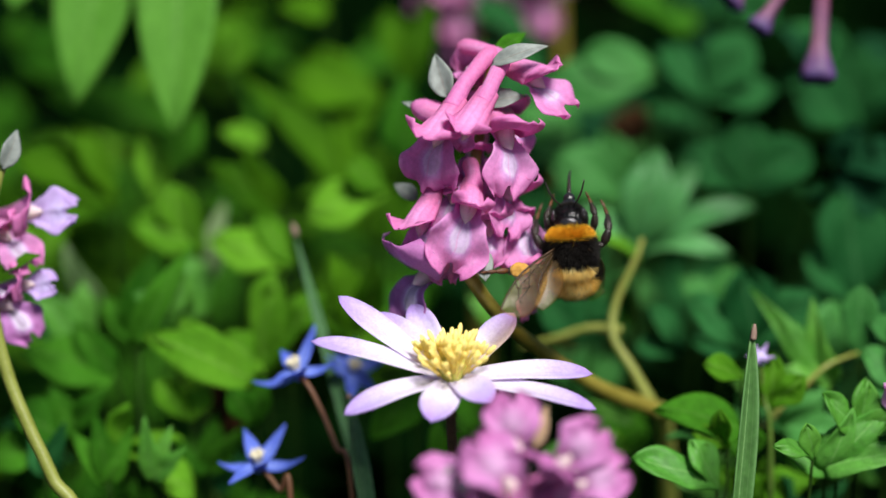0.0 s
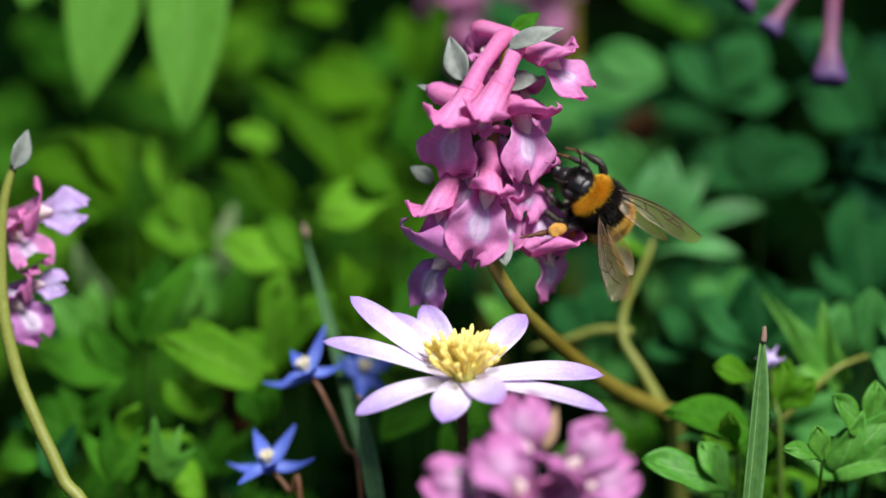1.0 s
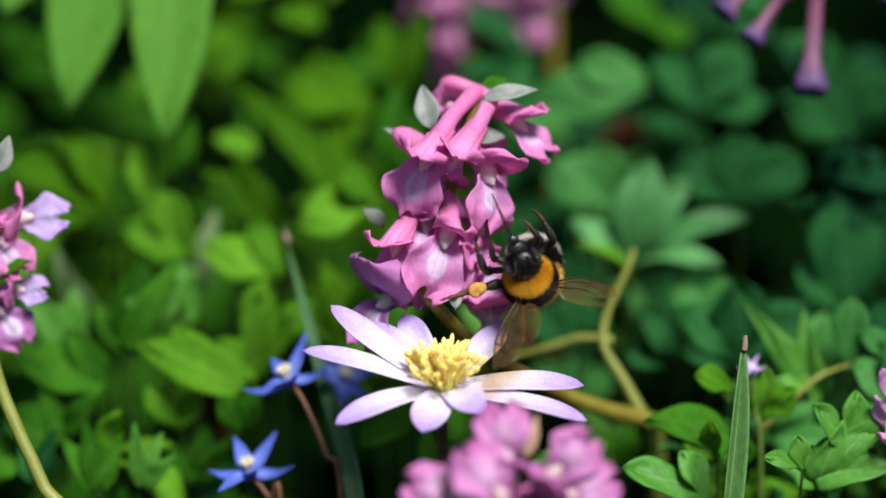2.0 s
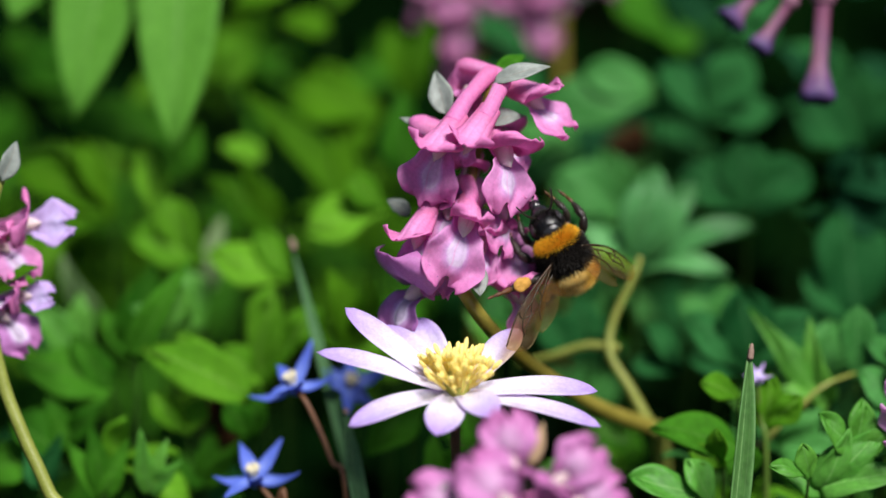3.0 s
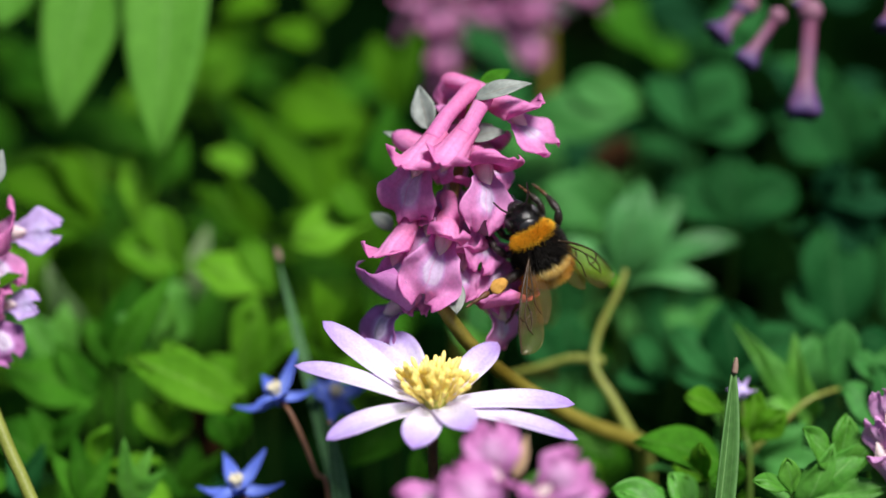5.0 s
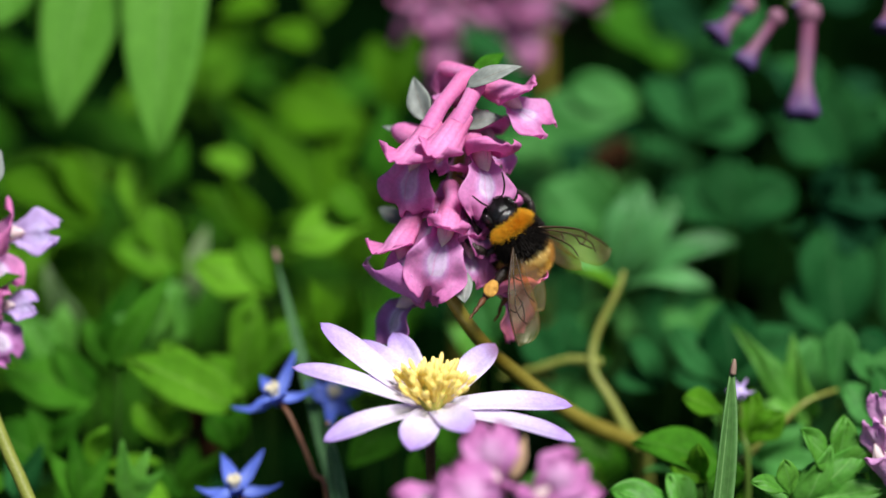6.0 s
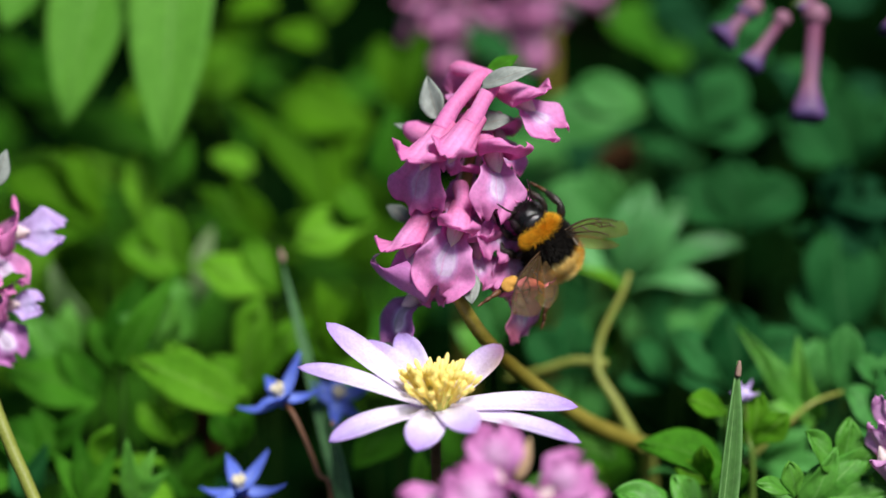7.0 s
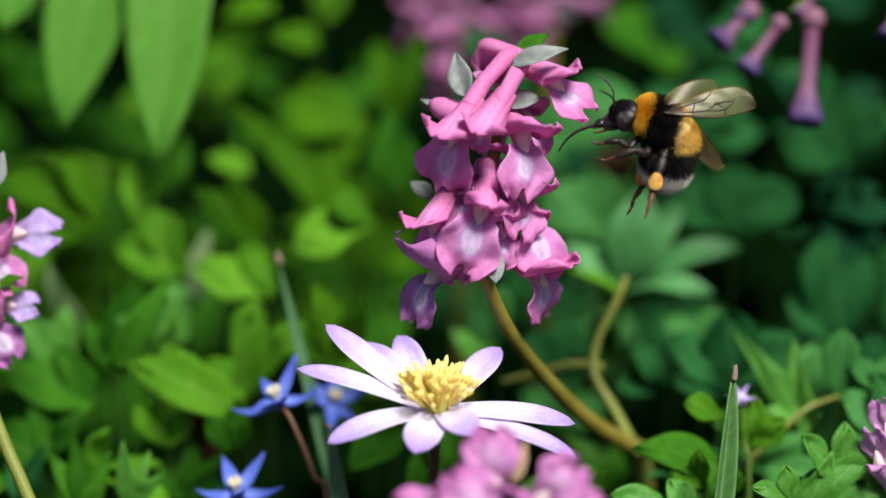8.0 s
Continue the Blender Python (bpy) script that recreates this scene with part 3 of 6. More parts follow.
leafy("lobed_leaf", "lime green lobed leaf in sunlight", "leaf", LIME, (-0.0503, 0.0668, 0.0000), [((-0.0517, 0.0588, 0.1020), (-0.0525, 0.0615, 0.1159), 6.4, "obovate")], normal=(0.4568, -0.5736, 0.7677), bend=0.12, lobes=0.12, stalk_mat=SHADESTALK, r=0.3, wave=0.05)
leafy("lobed_leaf", "olive green leaf of the ground cover", "leaf", OLIVE, (-0.0606, 0.0690, 0.0000), [((-0.0590, 0.0610, 0.1022), (-0.0753, 0.0627, 0.1123), 10.2, "obovate"), ((-0.0590, 0.0610, 0.1022), (-0.0694, 0.0563, 0.1033), 6.8, "obovate"), ((-0.0590, 0.0610, 0.1022), (-0.0649, 0.0621, 0.1164), 5.8, "obovate")], normal=(0.4601, -0.5014, 0.9678), bend=0.12, lobes=0.12, stalk_mat=SHADESTALK, r=0.3, wave=0.05)
leafy("lobed_leaf", "lime green lobed leaf in sunlight", "leaf", LIME, (-0.0373, 0.0840, 0.0000), [((-0.0338, 0.0760, 0.1083), (-0.0415, 0.0744, 0.1111), 4.6, "ovate")], normal=(-0.3367, -0.6557, 0.5393), bend=0.12, lobes=0.12, stalk_mat=SHADESTALK, r=0.3, wave=0.05)
leafy("lobed_leaf", "olive green leaf of the ground cover", "leaf", OLIVE, (-0.0315, 0.0667, 0.0000), [((-0.0302, 0.0587, 0.1018), (-0.0426, 0.0595, 0.1105), 7.7, "lance"), ((-0.0302, 0.0587, 0.1018), (-0.0368, 0.0594, 0.1137), 4.8, "lance")], normal=(-0.5019, -0.5477, 0.8383), bend=0.12, lobes=0.12, stalk_mat=SHADESTALK, r=0.3, wave=0.05)
leafy("lobed_leaf", "lime green lobed leaf in sunlight", "leaf", LIME, (-0.0123, 0.0600, 0.0000), [((-0.0121, 0.0520, 0.1068), (-0.0252, 0.0487, 0.1042), 8.7, "obovate"), ((-0.0121, 0.0520, 0.1068), (-0.0181, 0.0497, 0.1130), 5.7, "obovate")], normal=(-0.0228, -0.6203, 0.6378), bend=0.12, lobes=0.12, stalk_mat=SHADESTALK, r=0.3, wave=0.05)
leafy("lobed_leaf", "green lobed leaf of the ground cover", "leaf", MID, (-0.0458, 0.0791, 0.0000), [((-0.0478, 0.0711, 0.1066), (-0.0573, 0.0697, 0.1141), 5.9, "lance"), ((-0.0478, 0.0711, 0.1066), (-0.0448, 0.0730, 0.1154), 4.9, "lance")], normal=(0.4730, -0.6788, 0.4764), bend=0.12, lobes=0.12, stalk_mat=SHADESTALK, r=0.3, wave=0.05)
leafy("lobed_leaf", "dark green broad leaf in deep shade", "leaf", MID, (-0.0522, 0.1087, 0.0000), [((-0.0511, 0.1007, 0.1001), (-0.0759, 0.1003, 0.1121), 11.6, "ovate")], normal=(-0.4878, -0.5253, 0.9004), bend=0.12, lobes=0.12, stalk_mat=SHADESTALK, r=0.3, wave=0.05)
leafy("lobed_leaf", "pale green narrow leaf among green foliage", "leaf", SILVER, (-0.0638, 0.0564, 0.0000), [((-0.0613, 0.0484, 0.0879), (-0.0668, 0.0492, 0.0998), 5.5, "lance")], normal=(-0.4931, -0.6763, 0.4822), bend=0.12, lobes=0.12, stalk_mat=SHADESTALK, r=0.3, wave=0.05)
leafy("lobed_leaf", "green lobed leaf of the ground cover", "leaf", MID, (-0.0515, 0.0543, 0.0000), [((-0.0550, 0.0463, 0.0821), (-0.0510, 0.0472, 0.0988), 8.0, "ovate"), ((-0.0550, 0.0463, 0.0821), (-0.0610, 0.0477, 0.0913), 4.8, "ovate")], normal=(0.2491, -0.4946, 0.9864), bend=0.12, lobes=0.12, stalk_mat=SHADESTALK, r=0.3, wave=0.05)
leafy("lobed_leaf", "lime green lobed leaf in sunlight", "leaf", LIME, (-0.0296, 0.0408, 0.0000), [((-0.0320, 0.0328, 0.0829), (-0.0388, 0.0326, 0.0895), 6.5, "obovate"), ((-0.0320, 0.0328, 0.0829), (-0.0304, 0.0360, 0.0991), 8.5, "obovate"), ((-0.0320, 0.0328, 0.0829), (-0.0227, 0.0343, 0.0963), 7.2, "obovate"), ((-0.0320, 0.0328, 0.0829), (-0.0399, 0.0294, 0.0858), 4.6, "obovate")], normal=(-0.3976, -0.5331, 0.8789), bend=0.12, lobes=0.25, stalk_mat=SHADESTALK, r=0.3, wave=0.08)
leafy("lobed_leaf", "lime green lobed leaf in sunlight", "leaf", LIME, (-0.0294, 0.0558, 0.0000), [((-0.0282, 0.0478, 0.0951), (-0.0411, 0.0454, 0.1016), 7.6, "obovate"), ((-0.0282, 0.0478, 0.0951), (-0.0334, 0.0498, 0.1039), 5.7, "obovate")], normal=(0.4434, -0.6649, 0.5147), bend=0.12, lobes=0.12, stalk_mat=SHADESTALK, r=0.3, wave=0.08)
leafy("lobed_leaf", "olive green leaf of the ground cover", "leaf", OLIVE, (-0.0184, 0.0456, 0.0000), [((-0.0169, 0.0376, 0.0876), (-0.0205, 0.0388, 0.1011), 6.5, "ovate"), ((-0.0169, 0.0376, 0.0876), (-0.0131, 0.0371, 0.0998), 5.6, "ovate"), ((-0.0169, 0.0376, 0.0876), (-0.0242, 0.0364, 0.0910), 4.7, "ovate")], normal=(0.4195, -0.5725, 0.7707), bend=0.12, lobes=0.12, stalk_mat=SHADESTALK, r=0.3, wave=0.05)
leafy("lobed_leaf", "green lobed leaf of the ground cover", "leaf", MID, (-0.0523, 0.0389, 0.0000), [((-0.0563, 0.0309, 0.0835), (-0.0714, 0.0303, 0.0886), 10.0, "ovate"), ((-0.0563, 0.0309, 0.0835), (-0.0661, 0.0280, 0.0807), 5.5, "ovate"), ((-0.0563, 0.0309, 0.0835), (-0.0630, 0.0326, 0.0922), 5.5, "ovate")], normal=(-0.3565, -0.5451, 0.8458), bend=0.12, lobes=0.12, stalk_mat=SHADESTALK, r=0.3, wave=0.05)
leafy("lobed_leaf", "green lobed leaf of the ground cover", "leaf", MID, (-0.0650, 0.0322, 0.0000), [((-0.0629, 0.0242, 0.0769), (-0.0700, 0.0236, 0.0801), 5.5, "lance"), ((-0.0629, 0.0242, 0.0769), (-0.0665, 0.0256, 0.0842), 4.6, "lance"), ((-0.0629, 0.0242, 0.0769), (-0.0568, 0.0219, 0.0849), 4.6, "lance")], normal=(0.0295, -0.6018, 0.6890), bend=0.12, lobes=0.12, stalk_mat=SHADESTALK, r=0.3, wave=0.05)
leafy("lobed_leaf", "dark green ovate leaf under the anemone", "leaf", MID, (-0.0074, 0.0289, 0.0000), [((-0.0067, 0.0209, 0.0853), (-0.0144, 0.0148, 0.0785), 7.6, "ovate")], normal=(0.3220, -0.5910, 0.7195), bend=0.12, lobes=0.12, stalk_mat=SHADESTALK, r=0.3, wave=0.05)
leafy("lobed_leaf", "green lobed leaf of the ground cover", "leaf", MID, (-0.0003, 0.0226, 0.0000), [((-0.0030, 0.0146, 0.0740), (-0.0040, 0.0160, 0.0812), 4.1, "ovate"), ((-0.0030, 0.0146, 0.0740), (0.0001, 0.0122, 0.0810), 3.6, "ovate")], normal=(-0.4717, -0.5852, 0.7345), bend=0.12, lobes=0.12, stalk_mat=SHADESTALK, r=0.3, wave=0.05)
leafy("lobed_leaf", "green lobed leaf of the ground cover", "leaf", MID, (-0.0403, 0.0334, 0.0000), [((-0.0414, 0.0254, 0.0683), (-0.0486, 0.0272, 0.0777), 4.6, "lance"), ((-0.0414, 0.0254, 0.0683), (-0.0397, 0.0253, 0.0796), 4.1, "lance"), ((-0.0414, 0.0254, 0.0683), (-0.0346, 0.0236, 0.0775), 3.7, "lance")], normal=(0.1972, -0.7442, 0.5893), bend=0.12, lobes=0.12, stalk_mat=SHADESTALK, r=0.3, wave=0.05)
leafy("lobed_leaf", "lime green lobed leaf in sunlight", "leaf", LIME, (-0.0410, 0.0326, 0.0000), [((-0.0438, 0.0246, 0.0779), (-0.0488, 0.0229, 0.0855), 4.6, "obovate"), ((-0.0438, 0.0246, 0.0779), (-0.0409, 0.0251, 0.0837), 4.0, "obovate")], normal=(-0.0682, -0.6544, 0.5434), bend=0.12, lobes=0.12, stalk_mat=SHADESTALK, r=0.3, wave=0.05)
leafy("corydalis_leaf", "fresh green corydalis leaf divided into soft lobes, lightened as if sunlit", "leaf", SUNNY, (0.0288, 0.0617, 0.0000), [((0.0304, 0.0537, 0.0939), (0.0334, 0.0541, 0.1125), 8.1, "obovate"), ((0.0304, 0.0537, 0.0939), (0.0398, 0.0552, 0.1097), 7.5, "obovate"), ((0.0304, 0.0537, 0.0939), (0.0499, 0.0542, 0.1041), 6.2, "obovate"), ((0.0304, 0.0537, 0.0939), (0.0450, 0.0468, 0.0984), 4.4, "obovate"), ((0.0304, 0.0537, 0.0939), (0.0213, 0.0539, 0.1031), 5.8, "obovate")], normal=(-0.0065, -0.3568, 0.9261), bend=0.20, lobes=0.18, stalk_mat=SHADESTALK, r=0.3, wave=0.07)
leafy("corydalis_leaf", "lime green corydalis leaflet in sunlight", "leaf", LIME, (0.0296, 0.0532, 0.0000), [((0.0300, 0.0452, 0.0967), (0.0213, 0.0431, 0.1028), 4.1, "lance")], normal=(0.2932, -0.1039, 0.8906), bend=0.12, lobes=0.12, stalk_mat=SHADESTALK, r=0.3, wave=0.05)
leafy("corydalis_leaf", "bluish green corydalis leaf in half shade", "leaf", BLUEGREEN, (0.0480, 0.0411, 0.0000), [((0.0482, 0.0331, 0.0840), (0.0379, 0.0296, 0.0889), 6.7, "obovate"), ((0.0482, 0.0331, 0.0840), (0.0375, 0.0325, 0.0951), 7.8, "obovate"), ((0.0482, 0.0331, 0.0840), (0.0461, 0.0333, 0.0990), 10.2, "obovate"), ((0.0482, 0.0331, 0.0840), (0.0574, 0.0340, 0.0947), 8.3, "obovate")], normal=(-0.0174, -0.5360, 0.8713), bend=0.12, lobes=0.15, stalk_mat=SHADESTALK, r=0.3, wave=0.08)
leafy("corydalis_leaf", "fresh green lobed corydalis leaf", "leaf", FRESH, (0.0573, 0.0303, 0.0000), [((0.0590, 0.0223, 0.0834), (0.0466, 0.0247, 0.0988), 5.1, "lance"), ((0.0590, 0.0223, 0.0834), (0.0554, 0.0230, 0.0972), 4.7, "lance"), ((0.0590, 0.0223, 0.0834), (0.0509, 0.0187, 0.0883), 4.3, "lance")], normal=(-0.4044, -0.5367, 0.7217), bend=0.20, lobes=0.12, stalk_mat=SHADESTALK, r=0.3, wave=0.08)
leafy("corydalis_leaf", "bluish green corydalis leaf in half shade", "leaf", SEA, (0.0645, 0.0387, 0.0000), [((0.0609, 0.0307, 0.0832), (0.0604, 0.0317, 0.0937), 8.3, "obovate"), ((0.0609, 0.0307, 0.0832), (0.0550, 0.0317, 0.0907), 5.5, "obovate")], normal=(-0.1299, -0.4836, 1.0165), bend=0.12, lobes=0.15, stalk_mat=SHADESTALK, r=0.3, wave=0.07)
leafy("corydalis_leaf", "dark bluish green rounded leaf in shade", "leaf", BLUEGREEN, (0.0660, 0.0564, 0.0000), [((0.0673, 0.0484, 0.0880), (0.0654, 0.0525, 0.1053), 13.4, "round"), ((0.0673, 0.0484, 0.0880), (0.0588, 0.0491, 0.0959), 8.6, "round")], normal=(0.1225, -0.5826, 0.7425), bend=0.12, lobes=0.12, stalk_mat=SHADESTALK, r=0.3, wave=0.05)
leafy("corydalis_leaf", "fresh green lobed corydalis leaf", "leaf", SEA, (0.0664, 0.0297, 0.0000), [((0.0634, 0.0217, 0.0876), (0.0637, 0.0245, 0.0994), 5.8, "obovate")], normal=(-0.2336, -0.5259, 0.8992), bend=0.05, lobes=0.1, stalk_mat=SHADESTALK, r=0.3, wave=0.05)
leafy("corydalis_leaf", "bluish green corydalis leaf in half shade", "leaf", SEA, (0.0729, 0.0237, 0.0000), [((0.0709, 0.0157, 0.0830), (0.0635, 0.0165, 0.0922), 6.6, "obovate"), ((0.0709, 0.0157, 0.0830), (0.0687, 0.0158, 0.0954), 6.2, "obovate"), ((0.0709, 0.0157, 0.0830), (0.0626, 0.0130, 0.0875), 4.1, "obovate")], normal=(0.1893, -0.5489, 0.8360), bend=0.12, lobes=0.1, stalk_mat=SHADESTALK, r=0.3, wave=0.05)
leafy("corydalis_leaf", "bluish green corydalis leaf in half shade", "leaf", BLUEGREEN, (0.0738, 0.0375, 0.0000), [((0.0739, 0.0295, 0.0917), (0.0671, 0.0283, 0.0956), 4.9, "obovate")], normal=(0.2011, -0.6269, 0.6198), bend=0.12, lobes=0.12, stalk_mat=SHADESTALK, r=0.3, wave=0.05)
leafy("corydalis_leaf", "lime green lobed leaf in sunlight", "leaf", LIME, (0.0473, 0.0197, 0.0000), [((0.0437, 0.0117, 0.0895), (0.0378, 0.0087, 0.0932), 4.4, "obovate")], normal=(0.1874, -0.6243, 0.6271), bend=0.12, lobes=0.1, stalk_mat=SHADESTALK, r=0.3, wave=0.05)
leafy("corydalis_leaf", "lime green lobed leaf in sunlight", "leaf", LIME, (0.0495, 0.0199, 0.0000), [((0.0481, 0.0119, 0.0840), (0.0531, 0.0102, 0.0899), 4.6, "obovate"), ((0.0481, 0.0119, 0.0840), (0.0485, 0.0117, 0.0932), 4.4, "obovate"), ((0.0481, 0.0119, 0.0840), (0.0450, 0.0123, 0.0881), 3.5, "obovate")], normal=(0.0438, -0.6334, 0.6016), bend=0.12, lobes=0.25, stalk_mat=SHADESTALK, r=0.3, wave=0.09)
leafy("corydalis_leaf", "green ovate leaf with a pale worn spot", "leaf", MID, (0.0455, 0.0140, 0.0000), [((0.0432, 0.0060, 0.0825), (0.0301, 0.0050, 0.0882), 8.0, "ovate")], normal=(0.3115, -0.5519, 0.8276), bend=0.20, lobes=0.12, stalk_mat=SHADESTALK, r=0.3, wave=0.05)
leafy("corydalis_leaf", "fresh green lobed corydalis leaf", "leaf", SPRING, (0.0576, 0.0057, 0.0000), [((0.0548, -0.0023, 0.0802), (0.0650, -0.0011, 0.0904), 7.2, "lance"), ((0.0548, -0.0023, 0.0802), (0.0591, -0.0025, 0.0902), 5.1, "lance"), ((0.0548, -0.0023, 0.0802), (0.0686, -0.0048, 0.0848), 5.1, "lance")], normal=(0.3245, -0.6125, 0.6599), bend=0.15, lobes=0.12, stalk_mat=SHADESTALK, r=0.3, wave=0.06)
leafy("corydalis_leaf", "fresh green lobed corydalis leaf", "leaf", SPRING, (0.0571, 0.0079, 0.0000), [((0.0570, -0.0001, 0.0773), (0.0482, -0.0024, 0.0842), 5.7, "obovate"), ((0.0570, -0.0001, 0.0773), (0.0542, -0.0012, 0.0853), 4.8, "obovate")], normal=(0.4694, -0.4886, 1.0033), bend=0.12, lobes=0.1, stalk_mat=SHADESTALK, r=0.3, wave=0.08)
leafy("corydalis_leaf", "fresh green lobed corydalis leaf", "leaf", FRESH, (0.0722, 0.0068, 0.0000), [((0.0695, -0.0012, 0.0803), (0.0649, -0.0028, 0.0876), 4.3, "round"), ((0.0695, -0.0012, 0.0803), (0.0637, -0.0042, 0.0836), 3.9, "round")], normal=(0.0265, -0.6507, 0.5537), bend=0.12, lobes=0.12, stalk_mat=SHADESTALK, r=0.3, wave=0.05)
leafy("corydalis_leaf", "fresh green lobed corydalis leaf", "leaf", SPRING, (0.0405, 0.0066, 0.0000), [((0.0386, -0.0014, 0.0768), (0.0260, -0.0039, 0.0838), 6.2, "obovate"), ((0.0386, -0.0014, 0.0768), (0.0350, -0.0015, 0.0849), 5.2, "obovate")], normal=(0.1859, -0.5375, 0.8674), bend=0.12, lobes=0.12, stalk_mat=SHADESTALK, r=0.3, wave=0.08)
leafy("corydalis_leaf", "green lobed leaf of the ground cover", "leaf", MID, (0.0444, 0.0173, 0.0000), [((0.0451, 0.0093, 0.0769), (0.0396, 0.0087, 0.0801), 3.5, "obovate"), ((0.0451, 0.0093, 0.0769), (0.0454, 0.0071, 0.0828), 3.5, "obovate")], normal=(0.0756, -0.5488, 0.8359), bend=0.12, lobes=0.12, stalk_mat=SHADESTALK, r=0.3, wave=0.05)
leafy("corydalis_leaf", "soft green broad leaf in half shade", "leaf", MID, (0.0465, 0.1153, 0.0000), [((0.0454, 0.1073, 0.1188), (0.0304, 0.1090, 0.1291), 12.7, "round")], normal=(0.1179, -0.5265, 0.8979), bend=0.12, lobes=0.12, stalk_mat=SHADESTALK, r=0.3, wave=0.05)
leafy("corydalis_leaf", "fresh green lobed corydalis leaf", "leaf", SEA, (0.0339, 0.0885, 0.0000), [((0.0366, 0.0805, 0.1180), (0.0140, 0.0767, 0.1163), 10.0, "obovate"), ((0.0366, 0.0805, 0.1180), (0.0224, 0.0789, 0.1225), 8.0, "obovate")], normal=(0.2183, -0.6784, 0.4770), bend=0.12, lobes=0.15, stalk_mat=SHADESTALK, r=0.3, wave=0.05)
leafy("corydalis_leaf", "bluish green corydalis leaf in half shade", "leaf", BLUEGREEN, (0.0410, 0.0868, 0.0000), [((0.0446, 0.0788, 0.1133), (0.0363, 0.0795, 0.1235), 8.0, "obovate"), ((0.0446, 0.0788, 0.1133), (0.0511, 0.0794, 0.1257), 9.0, "obovate"), ((0.0446, 0.0788, 0.1133), (0.0564, 0.0777, 0.1159), 8.0, "obovate")], normal=(0.1808, -0.5556, 0.8172), bend=0.12, lobes=0.15, stalk_mat=SHADESTALK, r=0.3, wave=0.05)
leafy("corydalis_leaf", "fresh green lobed corydalis leaf", "leaf", SEA, (0.0294, 0.0768, 0.0000), [((0.0309, 0.0688, 0.1003), (0.0169, 0.0680, 0.1067), 9.5, "obovate"), ((0.0309, 0.0688, 0.1003), (0.0253, 0.0705, 0.1106), 6.9, "obovate")], normal=(-0.4485, -0.6585, 0.5315), bend=0.12, lobes=0.12, stalk_mat=SHADESTALK, r=0.3, wave=0.05)
leafy("corydalis_leaf", "bluish green corydalis leaf in half shade", "leaf", BLUEGREEN, (0.0509, 0.0672, 0.0000), [((0.0500, 0.0592, 0.1033), (0.0387, 0.0602, 0.1110), 8.7, "obovate"), ((0.0500, 0.0592, 0.1033), (0.0488, 0.0616, 0.1152), 9.7, "obovate"), ((0.0500, 0.0592, 0.1033), (0.0600, 0.0608, 0.1110), 9.7, "obovate")], normal=(-0.0385, -0.6072, 0.6740), bend=0.12, lobes=0.12, stalk_mat=SHADESTALK, r=0.3, wave=0.05)
leafy("corydalis_leaf", "bluish green corydalis leaf in half shade", "leaf", BLUEGREEN, (0.0691, 0.0804, 0.0000), [((0.0709, 0.0724, 0.1104), (0.0595, 0.0715, 0.1178), 9.9, "obovate"), ((0.0709, 0.0724, 0.1104), (0.0685, 0.0756, 0.1249), 9.9, "obovate"), ((0.0709, 0.0724, 0.1104), (0.0759, 0.0714, 0.1211), 8.9, "obovate")], normal=(-0.5033, -0.6033, 0.6845), bend=0.12, lobes=0.12, stalk_mat=SHADESTALK, r=0.3, wave=0.05)
leafy("corydalis_leaf", "bluish green corydalis leaf in half shade", "leaf", BLUEGREEN, (0.0223, 0.0451, 0.0000), [((0.0214, 0.0371, 0.0861), (0.0134, 0.0365, 0.0923), 6.5, "obovate"), ((0.0214, 0.0371, 0.0861), (0.0203, 0.0389, 0.0954), 5.6, "obovate"), ((0.0214, 0.0371, 0.0861), (0.0258, 0.0350, 0.0930), 4.7, "obovate")], normal=(-0.1283, -0.6776, 0.4790), bend=0.12, lobes=0.12, stalk_mat=SHADESTALK, r=0.3, wave=0.05)
leafy("corydalis_leaf", "fresh green lobed corydalis leaf", "leaf", SEA, (0.0128, 0.0420, 0.0000), [((0.0091, 0.0340, 0.0923), (0.0049, 0.0349, 0.0988), 5.5, "obovate"), ((0.0091, 0.0340, 0.0923), (0.0099, 0.0342, 0.1021), 5.5, "obovate")], normal=(-0.1655, -0.5667, 0.7863), bend=0.12, lobes=0.12, stalk_mat=SHADESTALK, r=0.3, wave=0.05)
leafy("corydalis_leaf", "bluish green corydalis leaf in half shade", "leaf", BLUEGREEN, (0.0365, 0.0470, 0.0000), [((0.0376, 0.0390, 0.0824), (0.0315, 0.0375, 0.0911), 5.6, "obovate"), ((0.0376, 0.0390, 0.0824), (0.0289, 0.0368, 0.0843), 4.7, "obovate")], normal=(0.3078, -0.5530, 0.8247), bend=0.12, lobes=0.12, stalk_mat=SHADESTALK, r=0.3, wave=0.05)
leafy("corydalis_leaf", "fresh green lobed corydalis leaf", "leaf", SEA, (0.0229, 0.0694, 0.0000), [((0.0220, 0.0614, 0.0651), (0.0149, 0.0623, 0.0723), 7.0, "obovate"), ((0.0220, 0.0614, 0.0651), (0.0228, 0.0614, 0.0749), 7.0, "obovate"), ((0.0220, 0.0614, 0.0651), (0.0288, 0.0605, 0.0721), 6.0, "obovate")], normal=(0.4504, -0.4863, 1.0096), bend=0.12, lobes=0.15, stalk_mat=SHADESTALK, r=0.3, wave=0.05)
